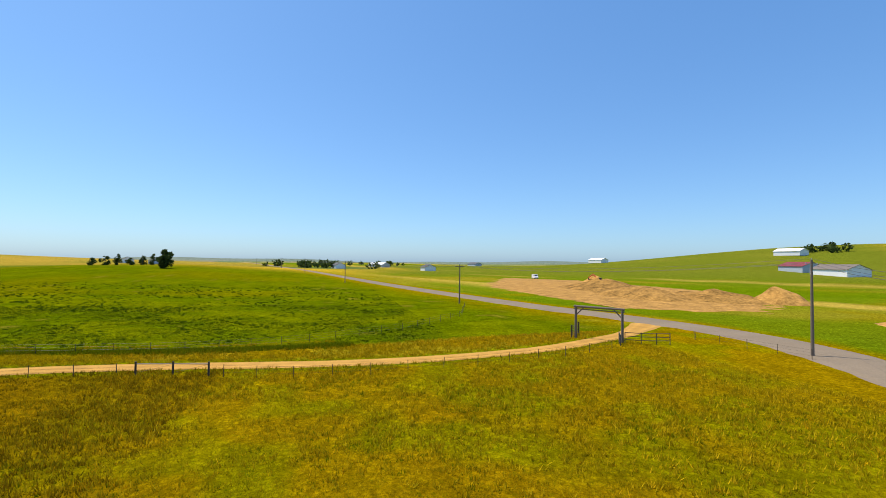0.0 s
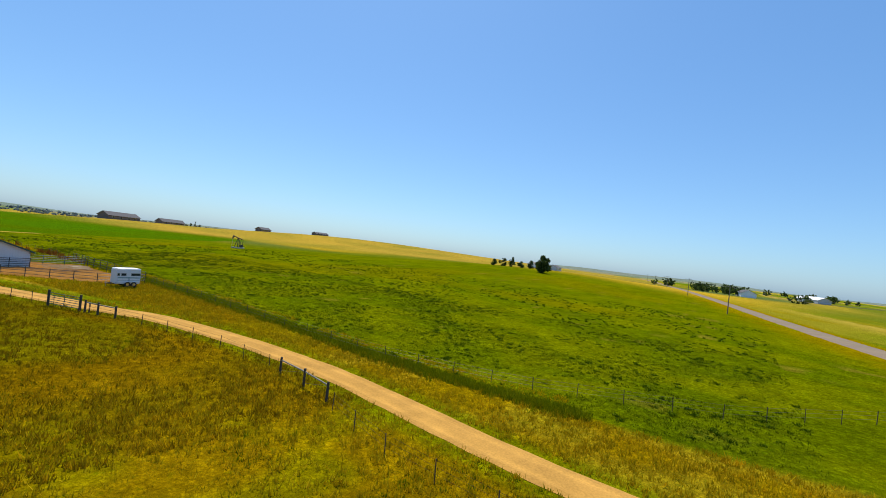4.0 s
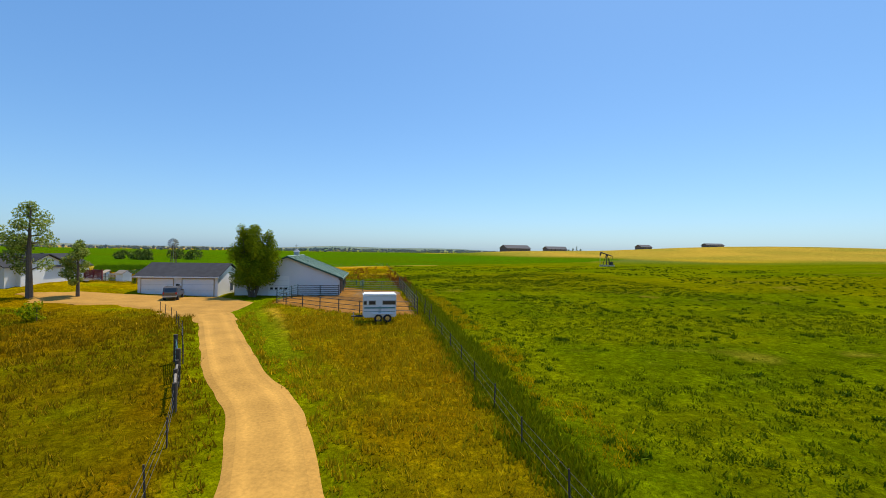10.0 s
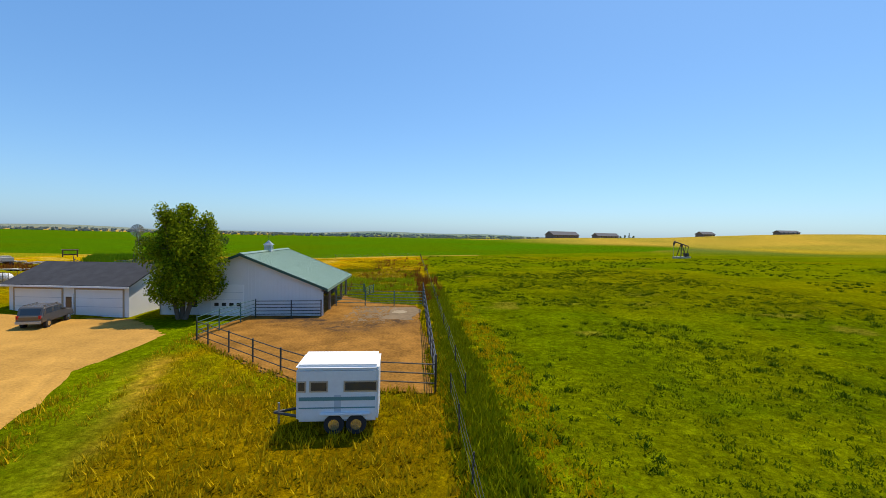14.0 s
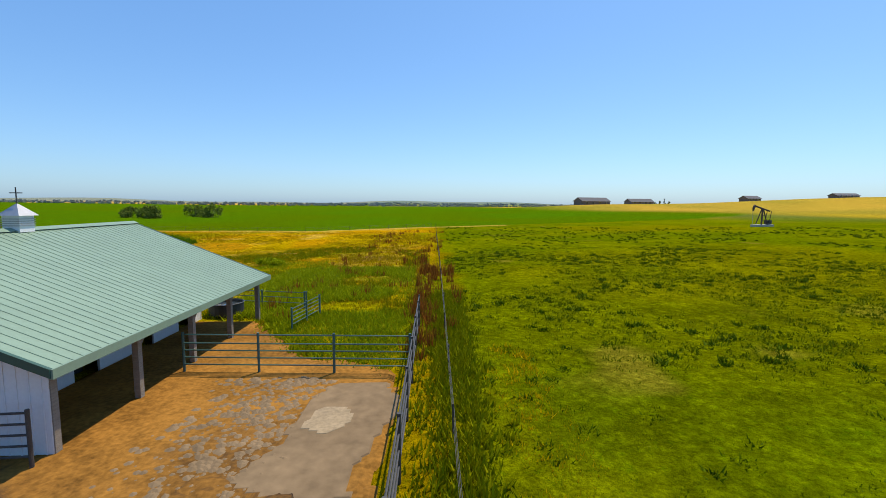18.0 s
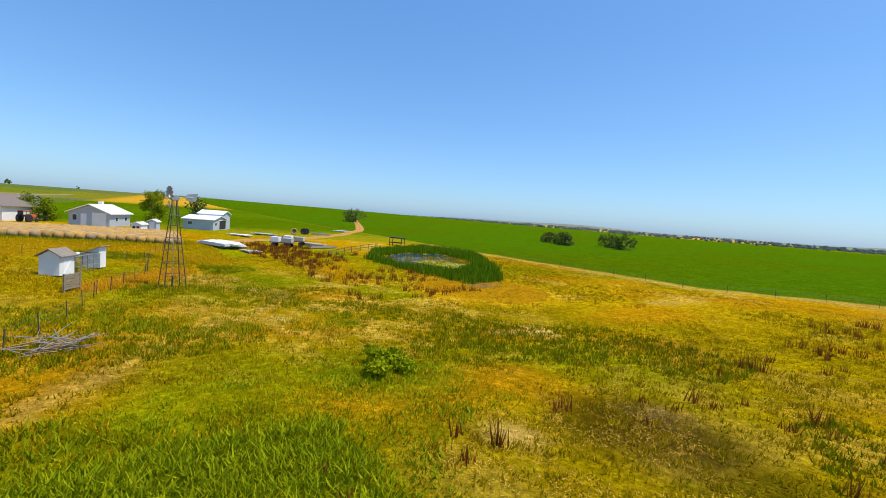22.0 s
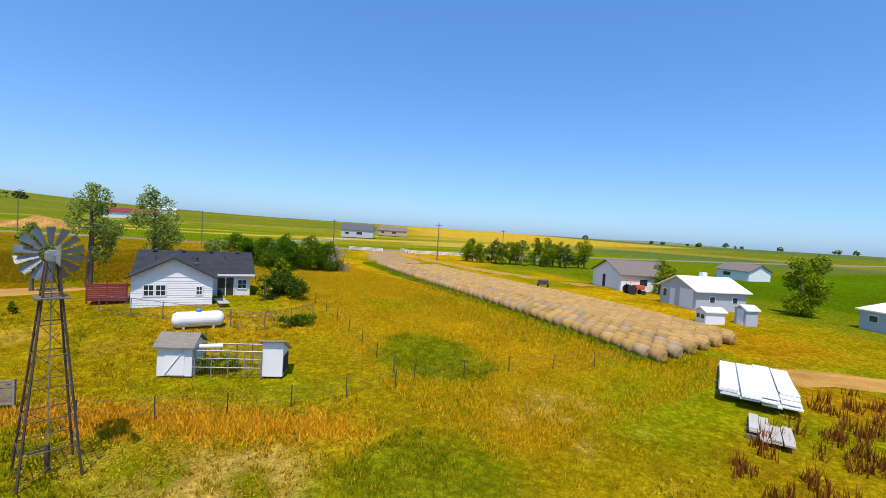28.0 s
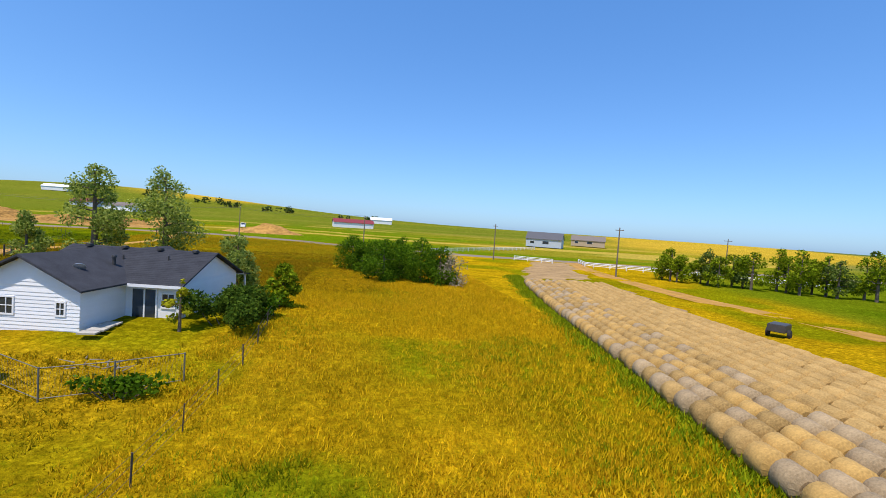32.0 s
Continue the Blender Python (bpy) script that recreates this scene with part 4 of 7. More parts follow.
# ---- house ----
def build_house():
    h = thing("house", pose(-42.2, 35.4, 1.65, 0, 0, 172) @ Matrix.Diagonal((0.86, 0.95, 0.86, 1)), "white lap-sided ranch house with grey shingle roof", "house")
    E, R = 2.45, 3.95      # local x runs west along the back, local y runs to the front
    part("main_wall", B(0, 9.2, 3.2, 10.2, -0.9, E), M_WHITE, h)
    part("wing_wall", B(0, 5.9, 0, 3.2, -0.9, E), M_WHITE, h)
    part("wing_gable", PR([(0, E), (5.9, E), (2.95, R + 0.05)], 0.0, 0.12), M_WHITE, h)
    for x0 in (0.0, 9.1):
        part("main_gable", PR([(3.2, E), (10.2, E), (6.7, R + 0.1)], x0, x0 + 0.1, "x"), M_WHITE, h)
    for y0 in (2.75, 10.65):
        z0 = E - 0.17
        rf = part("main_roof", PR([(y0, z0), (6.7, R + 0.12), (6.7, R + 0.22), (y0, z0 + 0.1)], -0.4, 9.6, "x"), M_SHINGLE, h)
        part("fascia", B(-0.4, 9.6, y0 - 0.03, y0 + 0.03, z0 - 0.1, z0 + 0.08), M_WHITE, h)
        for k in range(1, 20):
            f = k / 20
            yy, zz = y0 + (6.7 - y0) * f, z0 + 0.1 + (R + 0.12 - z0) * f
            part("shingle_course", B(-0.4, 9.6, yy - 0.012, yy + 0.012, zz - 0.012, zz + 0.006), M_SHINGLE, rf)
    for x0 in (-0.4, 6.3):
        z0 = E - 0.17
        part("wing_roof", PR([(x0, z0), (2.95, R + 0.08), (2.95, R + 0.19), (x0, z0 + 0.1)], -0.4, 6.6), M_SHINGLE, h)
        part("rake_trim", PR([(x0, z0 - 0.02), (2.95, R + 0.06), (2.95, R + 0.17), (x0, z0 + 0.09)], -0.43, -0.4), M_SHINGLE, h)
    part("front_gable", PR([(0.6, E), (5.0, E), (2.8, E + 1.35)], 10.2, 11.6), M_WHITE, h)
    for x0, x1 in ((0.3, 2.8), (5.3, 2.8)):
        part("porch_roof", PR([(x0, E - 0.05), (x1, E + 1.42), (x1, E + 1.52), (x0, E + 0.05)], 6.9, 12.0), M_SHINGLE, h)
    part("front_wing", B(0.6, 5.0, 10.2, 11.6, -0.6, E), M_WHITE, h)
    part("porch_slab", B(5.0, 9.2, 10.2, 12.2, -0.5, 0.06), M_REDWOOD, h, "red wooden porch deck")
    part("porch_cover", PR([(10.2, E - 0.1), (12.4, E - 0.45), (12.4, E - 0.37), (10.2, E - 0.02)], 5.0, 9.3, "x"), M_SHINGLE, h)
    for x in (5.1, 7.1, 9.05):
        part("porch_post", B(x - 0.06, x + 0.06, 12.05, 12.17, 0.06, E - 0.42), M_WHITE, h)
    # windows and doors
    window(h, 0.9, 1.55, 0.9, 1.75, 0.0, -1)
    window(h, 1.75, 2.4, 0.9, 1.75, 0.0, -1)
    window(h, 4.7, 5.1, 0.95, 1.6, 0.0, -1)
    window(h, 8.15, 8.85, 0.95, 1.75, 3.2, -1)
    sl = part("patio_door", B(6.35, 7.75, 3.165, 3.19, 0.05, 2.0), M_GLASS, h, "dark sliding patio door in a white frame")
    fr = B(6.25, 6.35, 3.13, 3.195, 0.0, 2.1)
    for a in (7.02, 7.75):
        box(fr, a, a + 0.09, 3.13, 3.195, 0.0, 2.1)
    box(fr, 6.35, 7.75, 3.13, 3.195, 2.0, 2.1)
    part("frame", fr, M_WHITE, sl)
    window(h, 1.4, 2.2, 0.8, 1.8, 11.6, 1)
    window(h, 3.3, 4.1, 0.8, 1.8, 11.6, 1)
    window(h, 7.7, 8.7, 0.8, 1.8, 10.2, 1)
    dr = part("front_door", B(6.2, 7.1, 10.2, 10.25, 0.05, 2.0), M_REDWOOD, h)
    part("knob", lathe([(0.03, 0), (0.04, 0.03), (0.02, 0.06)], 8), M_STEEL, dr).matrix_local = pose(6.3, 10.25, 0.95, -90)
    siding(h, 0, 5.9, -0.3, E, 0.0, -1, 0.2)
    siding(h, 0, 5.9, E, R, 0.0, -1, 0.2, lambda z: (2.95 * (z - E) / (R + 0.05 - E) + 0.05, 5.85 - 2.95 * (z - E) / (R + 0.05 - E)))
    for i in range(14):
        za = -0.3 + i * 0.2
        part("siding_board", PR([(5.9, za), (5.926, za), (5.906, za + 0.19), (5.9, za + 0.19)], 0.0, 3.19), M_WHITE, h)
        part("siding_board", PR([(9.2, za), (9.226, za), (9.206, za + 0.19), (9.2, za + 0.19)], 3.2, 10.2), M_WHITE, h)
    for x, y, zz in ((1.2, 5.0, 3.2), (2.2, 4.4, 3.35), (4.2, 5.2, 3.35), (7.0, 5.4, 3.45)):
        part("vent_pipe", T((x, y, zz - 0.2), (x, y, zz + 0.42), 0.05), M_DARKPIPE, h)
    part("flue", tube(T((4.6, 3.9, 2.8), (4.6, 3.9, 3.75), 0.1, seg=12), (4.6, 3.9, 3.75), (4.6, 3.9, 3.87), 0.15, 0.13, 12), M_DARKPIPE, h)
    for x in (0.8, 3.2, 5.6, 8.0):
        part("ridge_vent", B(x, x + 0.34, 6.25, 6.6, R + 0.14, R + 0.32, bev=0.03), M_DARKPIPE, h)
    ds = part("dish", lathe([(0.02, 0), (0.16, 0.02), (0.28, 0.09), (0.3, 0.12)], 14), M_STEEL, h, "grey satellite dish")
    ds.matrix_local = pose(4.6, 1.4, 3.3, -50, 0, 30)
    part("dish_arm", T((4.6, 1.4, 2.9), (4.6, 1.4, 3.35), 0.02), M_STEEL, h)
    for i in range(3):
        part("step", B(6.4, 7.7, 1.1 + i * 0.42, 3.1, -0.75 + i * 0.24, -0.55 + i * 0.24), M_CONC, h, "pale concrete step")


build_house()


# ---- loose structures at the house ----
def pavers(x, y, rz, n):
    pv = slat_mesh("paver", 0.75, 0.5, 0.07, M_CONC)
    p = thing("stepping_path", pose(x, y, gh(x, y) + 0.02, 0, 0, rz), "pale concrete stepping stones on the lawn", "path")
    for i in range(n):
        shared("paver", pv, p, pose(0.05 * (i % 2), i * 0.62, 0))


pavers(-48.3, 34.6, 2, 4)


def red_deck():
    d = thing("deck_screen", pose(-42.0, 34.2, gh(-42.0, 34.2) + 0.1, 0, 0, 172), "dark red wooden deck screen by the house", "fence")
    for i in range(9):
        part("board", B(-2.3 + 0.02, 0.0, 0, 0.03, 0.08 + i * 0.14, 0.2 + i * 0.14), M_REDWOOD, d)
    for x in (-2.3, -1.15, 0.0):
        part("post", B(x - 0.05, x + 0.05, 0.03, 0.13, -0.1, 1.42), M_REDWOOD, d)
    part("deck_floor", B(-2.3, 0, 0.13, 2.4, 0.1, 0.2), M_WOOD, d)


red_deck()


def propane():
    x, y = -45.75, 40.8
    t = thing("propane_tank", pose(x, y, gh(x, y) - 0.22, 0, 0, 177), "white horizontal propane tank on low feet", "gas tank")
    prof = [(0.05, -1.5), (0.3, -1.46), (0.44, -1.34), (0.5, -1.18), (0.5, 1.18), (0.44, 1.34), (0.3, 1.46), (0.05, 1.5)]
    part("tank", lathe(prof, 24), M_WHITE, t).matrix_local = pose(0, 0, 0.72, 0, 90)
    for s in (-0.85, 0.85):
        part("foot", B(s - 0.08, s + 0.08, -0.38, 0.38, -0.15, 0.36), M_CONC, t)
    part("dome_lid", lathe([(0.18, 0), (0.18, 0.12), (0.1, 0.2), (0.02, 0.22)], 14), M_BLUE, t).matrix_local = pose(0, 0, 1.2)


propane()


def coop():
    x, y = -43.6, 47.1
    c = thing("chicken_coop", pose(x, y, gh(x, y) - 0.02, 0, 0, 152), "white shed and hutch with a wire chicken run", "coop")
    # local x runs west along the run
    a = part("shed", B(-0.1, 1.5, -0.9, 0.5, 0, 1.45), M_WHITE, c)
    for y0 in (-1.1, 0.7):
        part("shed_roof", PR([(y0, 1.4), (-0.2, 1.95), (-0.2, 2.02), (y0, 1.47)], -0.25, 1.65, "x"), M_TIMBER, c, "weathered grey roof sheet")
    for x0 in (-0.1, 1.42):
        part("shed_gable", PR([(-0.9, 1.45), (0.5, 1.45), (-0.2, 1.9)], x0, x0 + 0.08, "x"), M_WHITE, c)
    d = part("shed_door", B(0.25, 1.15, -0.93, -0.9, 0.05, 1.35), M_WHITE, c)
    br = T((0.28, -0.95, 0.1), (1.12, -0.95, 1.3), 0.025, seg=4)
    part("door_brace", br, M_WMETAL, d)
    part("hutch", PR([(-0.75, 0), (0.55, 0), (0.55, 1.15), (-0.75, 1.75)], 4.75, 5.75, "x"), M_WHITE, c)
    part("hutch_roof", PR([(0.8, 1.02), (-0.95, 1.84), (-0.95, 1.91), (0.8, 1.09)], 4.6, 5.9, "x"), M_TAN, c, "pale shingled lean-to roof")
    part("hutch_side", B(5.755, 5.79, -0.6, 0.5, 0.1, 1.0), M_DARK, c, "black tarpaulin on the hutch side")
    part("roof_roll", T((1.7, -0.55, 1.42), (2.75, -0.4, 1.42), 0.11, seg=12), M_WHITE, c, "white rolled sheet on the run")
    for i in range(5):
        x = 1.6 + i * 0.78
        for yy in (-0.85, 0.5):
            part("run_post", T((x, yy, -0.1), (x, yy, 1.3), 0.03), M_TIMBER, c)
        part("cross_bar", T((x, -0.85, 1.28), (x, 0.5, 1.28), 0.025), M_TIMBER, c)
    for yy in (-0.85, 0.5):
        for z in (0.45, 0.9, 1.28):
            part("run_rail", T((1.5, yy, z), (4.75, yy, z), 0.022 if z < 1.2 else 0.035, seg=5), M_STEEL, c)
        wires = bmesh.new()
        for i in range(27):
            tube(wires, (1.55 + i * 0.118, yy, 0.02), (1.55 + i * 0.118, yy, 1.26), 0.005, seg=3)
        part("wire_mesh", wires, M_STEEL, c)
    part("ramp", PR([(0.6, 0.0), (0.95, 0.0), (0.55, 0.4)], 5.0, 5.4, "x"), M_WOOD, c)


coop()


def old_gate_panel():
    x, y = -36.9, 48.6
    p = thing("leaning_gate", pose(x, y, gh(x, y), 0, 0, 152), "grey weathered wooden gate panel in the fence", "gate")
    for i in range(6):
        part("slat", B(0, 1.6, -0.02, 0.02, 0.15 + i * 0.17, 0.27 + i * 0.17), M_TIMBER, p)
    for xx in (0.0, 1.52):
        part("stile", B(xx, xx + 0.08, -0.05, 0.05, -0.1, 1.2), M_TIMBER, p)
    part("brace", T((0.06, 0.05, 0.2), (1.54, 0.05, 1.1), 0.04, seg=4), M_TIMBER, p)


old_gate_panel()


# ---- wind pump ----
def windmill():
    x, y = -39.8, 54.8
    w = thing("windmill", pose(x, y, gh(x, y), 0, 0, 12), "tall lattice farm windmill with a steel fan and tail", "windmill")
    Ht, b0, b1 = 6.7, 0.78, 0.14
    cs = [(1, 1), (-1, 1), (-1, -1), (1, -1)]
    for sx, sy in cs:
        part("leg", T((sx * b0, sy * b0, -0.3), (sx * b1, sy * b1, Ht), 0.04, 0.03, 6), M_RUST, w)
    for k in range(7):
        f, f2 = k / 7, (k + 1) / 7
        r, r2 = b0 + (b1 - b0) * f, b0 + (b1 - b0) * f2
        for i in range(4):
            (ax, ay), (bx, by) = cs[i], cs[(i + 1) % 4]
            if k:
                part("girt", T((ax * r, ay * r, Ht * f), (bx * r, by * r, Ht * f), 0.018, seg=4), M_RUST, w)
            part("brace", T((ax * r, ay * r, Ht * f), (bx * r2, by * r2, Ht * f2), 0.010, seg=4), M_RUST, w)
    part("pump_rod", T((0, 0, 0), (0, 0, Ht), 0.02), M_STEEL, w)
    part("platform", B(-0.42, 0.42, -0.42, 0.42, Ht * 0.83, Ht * 0.83 + 0.04), M_WOOD, w)
    part("pump_head", tube(T((0, 0, 0.0), (0, 0, 0.9), 0.07), (0, 0, 0.75), (0.45, 0, 0.75), 0.04), M_RUST, w)
    hub = part("gearbox", B(-0.16, 0.16, -0.3, 0.3, Ht, Ht + 0.34, bev=0.05), M_STEEL, w)
    fan = part("fan", T((0, -0.42, Ht + 0.2), (0, -0.3, Ht + 0.2), 0.1, seg=12), M_STEEL, w, "steel windmill fan at rest")
    for i in range(14):
        a = 2 * math.pi * i / 14
        bm = bmesh.new()
        vs = []
        for r, hw in ((0.28, 0.05), (0.86, 0.13)):
            for s in (-1, 1):
                vs.append(bm.verts.new((s * hw, -0.38 + s * hw * 0.6, r)))
        bm.faces.new((vs[0], vs[1], vs[3], vs[2]))
        bmesh.ops.solidify(bm, geom=bm.faces[:], thickness=0.008)
        bl = part("blade", bm, M_STEEL, fan)
        bl.matrix_local = Matrix.Translation((0, 0, Ht + 0.2)) @ Matrix.Rotation(a, 4, "Y")
    part("tail_boom", T((0, 0.2, Ht + 0.2), (0, 1.3, Ht + 0.3), 0.025), M_STEEL, w)
    part("tail_vane", PR([(0.75, Ht + 0.05), (1.5, Ht - 0.02), (1.62, Ht + 0.65), (0.8, Ht + 0.52)], -0.008, 0.008, "x"), M_STEEL, w)


windmill()


# ---- horse trailer ----
def trailer():
    t = thing("horse_trailer", pose(-4.45, 6.75, gh(-4.45, 6.75), 0, 0, 2), "white two-horse trailer with teal stripe in tall grass", "trailer")
    L, W, Z0, Z1 = 2.66, 1.75, 0.4, 2.3
    part("body", B(-L / 2, L / 2, -W / 2, W / 2, Z0, Z1 - 0.12, bev=0.09), M_WMETAL, t)
    part("roof", B(-L / 2 - 0.02, L / 2 + 0.02, -W / 2 - 0.02, W / 2 + 0.02, Z1 - 0.2, Z1, bev=0.09), M_WHITE, t)
    for x0, x1 in ((-1.25, -1.05), (-0.85, -0.35), (0.25, 1.25)):
        wd = part("side_window", B(x0, x1, -W / 2 - 0.012, -W / 2 + 0.02, 1.45, 1.72), M_GLASS, t)
        part("frame", B(x0 - 0.05, x1 + 0.05, -W / 2 - 0.006, -W / 2 + 0.02, 1.4, 1.77), M_STEEL, wd)
    part("stripe", B(-L / 2 + 0.1, L / 2 - 0.1, -W / 2 - 0.01, -W / 2 + 0.02, 1.12, 1.24), M_TEAL, t)
    part("stripe", B(-L / 2 + 0.1, L / 2 - 0.1, -W / 2 - 0.01, -W / 2 + 0.02, 0.86, 0.9), M_TEAL, t)
    part("side_door", B(-0.1, 0.12, -W / 2 - 0.008, -W / 2 + 0.02, 0.6, 1.3), M_GREYSID, t)
    for x in (-0.1, 0.62):
        for s in (-1, 1):
            wb = T((x, s * (W / 2 - 0.12), 0.33), (x, s * (W / 2 + 0.03), 0.33), 0.33, seg=18)
            wh = part("wheel", wb, M_RUBBER, t)
            part("rim", T((x, s * (W / 2 + 0.02), 0.33), (x, s * (W / 2 + 0.05), 0.33), 0.18, seg=14), M_CHROME, wh)
    for s in (-1, 1):
        part("fender", B(-0.55, 1.08, s * (W / 2 + 0.05) - 0.09, s * (W / 2 + 0.05) + 0.09, 0.66, 0.74, bev=0.03), M_WMETAL, t)
    part("tongue", tube(T((-L / 2, 0.4, 0.42), (-L / 2 - 0.9, 0, 0.42), 0.05), (-L / 2, -0.4, 0.42), (-L / 2 - 0.9, 0, 0.42), 0.05), M_DARKPIPE, t)
    part("jack", T((-L / 2 - 0.75, 0, 0.02), (-L / 2 - 0.75, 0, 0.75), 0.04), M_STEEL, t)


trailer()


# ---- vehicles ----
def suv(x, y, rz):
    t = thing("suv", pose(x, y, gh(x, y) + 0.05, 0, 0, rz) @ Matrix.Scale(0.8, 4), "taupe sport utility car parked before the garage", "car")
    prof = [(-2.3, 0.42), (-2.32, 0.95), (-2.15, 1.02), (-1.95, 1.6), (-1.8, 1.7), (0.35, 1.7), (1.05, 1.12), (2.1, 1.0), (2.3, 0.85), (2.32, 0.42)]
    bm = PR(prof, -0.88, 0.88)
    bmesh.ops.bevel(bm, geom=[e for e in bm.edges if abs(abs(e.verts[0].co.y) - 0.88) < 1e-4 and abs(abs(e.verts[1].co.y) - 0.88) < 1e-4 and e.verts[0].co.y * e.verts[1].co.y > 0], offset=0.09, segments=3, affect="EDGES")
    part("body", bm, M_TAUPE, t)
    for s in (-1, 1):
        for xs in ((-1.75, -0.85), (-0.75, 0.0), (0.08, 0.62)):
            top1 = 1.56 if xs[1] < 0.4 else 1.3
            bm = PR([(xs[0], 1.12), (xs[1], 1.12), (xs[1] - 0.05, top1), (xs[0] + 0.08, 1.58)], s * 0.875 - 0.012, s * 0.875 + 0.012)
            part("side_window", bm, M_GLASS, t)
        part("mirror", B(0.6, 0.72, s * 0.98 - 0.1, s * 0.98 + 0.1, 1.08, 1.24, bev=0.03), M_TAUPE, t)
        for xw in (-1.4, 1.45):
            wh = part("wheel", T((xw, s * 0.68, 0.3), (xw, s * 0.9, 0.3), 0.36, seg=20), M_RUBBER, t)
            part("rim", T((xw, s * 0.89, 0.3), (xw, s * 0.92, 0.3), 0.2, seg=14), M_CHROME, wh)
        part("tail_lamp", B(-2.33, -2.22, s * 0.74 - 0.08, s * 0.74 + 0.08, 0.8, 1.05), M_LAMPRED, t)
        part("headlight", B(2.2, 2.33, s * 0.62 - 0.16, s * 0.62 + 0.16, 0.72, 0.86), M_CHROME, t)
        part("roof_rail", T((-1.7, s * 0.7, 1.76), (0.2, s * 0.7, 1.76), 0.025), M_DARKPIPE, t)
    part("rear_window", PR([(-2.135, 1.1), (-2.11, 1.1), (-1.985, 1.55), (-2.01, 1.55)], -0.66, 0.66), M_GLASS, t)
    part("windscreen", PR([(0.44, 1.66), (1.02, 1.16), (1.04, 1.18), (0.46, 1.68)], -0.7, 0.7), M_GLASS, t)
    part("bumper", B(-2.42, -2.28, -0.85, 0.85, 0.4, 0.62, bev=0.04), M_STEEL, t)
    part("bumper", B(2.28, 2.42, -0.85, 0.85, 0.4, 0.62, bev=0.04), M_STEEL, t)


suv(-26.5, 22.5, 101)


def van(x, y, rz, name="van"):
    t = thing(name, pose(x, y, gh(x, y) + 0.05, 0, 0, rz), "white panel van on stripped earth", "van")
    prof = [(-2.9, 0.4), (-2.95, 2.2), (-2.8, 2.4), (1.3, 2.4), (2.0, 1.5), (2.8, 1.2), (2.9, 0.4)]
    part("body", PR(prof, -1.0, 1.0), M_WHITE, t)
    part("windscreen", PR([(1.36, 2.35), (2.02, 1.52), (2.06, 1.54), (1.4, 2.37)], -0.85, 0.85), M_GLASS, t)
    for s in (-1, 1):
        part("side_window", B(0.6, 1.3, s - 0.015, s + 0.015, 1.5, 2.1), M_GLASS, t)
        for xw in (-1.8, 1.8):
            part("wheel", T((xw, s * 0.8, 0.36), (xw, s * 1.02, 0.36), 0.36, seg=14), M_RUBBER, t)


van(172, -160, 170)
van(2, -178, 100)


def digger(x, y, rz):
    t = thing("excavator", pose(x, y, gh(x, y) + 0.5, 0, 0, rz), "dark excavator standing on the spoil heap", "excavator")
    for s in (-1, 1):
        part("track", B(-2.0, 2.0, s * 1.2 - 0.3, s * 1.2 + 0.3, 0, 0.8, bev=0.25), M_RUBBER, t)
    part("house", B(-2.0, 1.3, -1.3, 1.3, 0.95, 2.0, bev=0.12), M_ORANGE, t)
    cb = part("cab", B(0.2, 1.5, 0.2, 1.3, 1.2, 3.0, bev=0.1), M_DARKPIPE, t)
    part("cab_glass", B(0.35, 1.52, 0.3, 1.32, 2.0, 2.8), M_GLASS, cb)
    part("boom", tube(T((1.2, -0.2, 1.6), (4.2, -0.2, 4.2), 0.25), (4.2, -0.2, 4.2), (6.2, -0.2, 2.9), 0.22), M_ORANGE, t)
    part("arm", T((6.2, -0.2, 2.9), (6.4, -0.2, 0.9), 0.18), M_DARKPIPE, t)
    part("bucket", B(5.9, 6.9, -0.7, 0.3, 0.1, 0.9, bev=0.15), M_RUST, t)


digger(96, -150, 25)


# ---- fences ----
def smooth(pts, step):
    """Points evenly spaced along a polyline."""
    out, left = [], 0.0
    for (ax, ay), (bx, by) in zip(pts, pts[1:]):
        L = math.hypot(bx - ax, by - ay)
        d = left
        while d < L:
            out.append((ax + (bx - ax) * d / L, ay + (by - ay) * d / L))
            d += step
        left = d - L
    out.append(pts[-1])
    return out


POST_R = pydata("steel_post", [(sx * 0.02, sy * 0.02, z) for z in (-0.2, 1.0) for sx, sy in ((-1, -1), (1, -1), (1, 1), (-1, 1))],
                [(0, 3, 2, 1), (4, 5, 6, 7), (0, 1, 5, 4), (1, 2, 6, 5), (2, 3, 7, 6), (3, 0, 4, 7)], M_POST)


def wire_fence(pts, step, label, wires=(0.35, 0.65, 0.92), r=0.006, mat=M_DARKPIPE, seed=1):
    rg = random.Random(seed)
    x, y = pts[0]
    f = thing("wire_fence", pose(0, 0, 0), label, "fence")
    ps = smooth(pts, step)
    for i, (px, py) in enumerate(ps):
        ob = shared("post", POST_R, f, pose(px, py, gh(px, py), rg.uniform(-3, 3), rg.uniform(-3, 3), rg.uniform(0, 90)))
    for h in wires:
        part("wire", strand([(ax, ay, gh(ax, ay) + h) for ax, ay in ps], r), mat, f)
    return f


def pipe_run(pts, label, rails=(0.35, 0.6, 0.85, 1.1, 1.4), r=0.025, mat=M_PIPE, step=2.6, name="pipe_fence"):
    f = thing(name, pose(0, 0, 0), label, "fence", "corral fence")
    ps = smooth(pts, step)
    for px, py in ps:
        part("post", T((px, py, gh(px, py) - 0.2), (px, py, gh(px, py) + rails[-1] + 0.08), 0.045), mat, f)
    for h in rails:
        for (ax, ay), (bx, by) in zip(ps, ps[1:]):
            part("rail", T((ax, ay, gh(ax, ay) + h), (bx, by, gh(bx, by) + h), r, seg=6), mat, f)
    return f


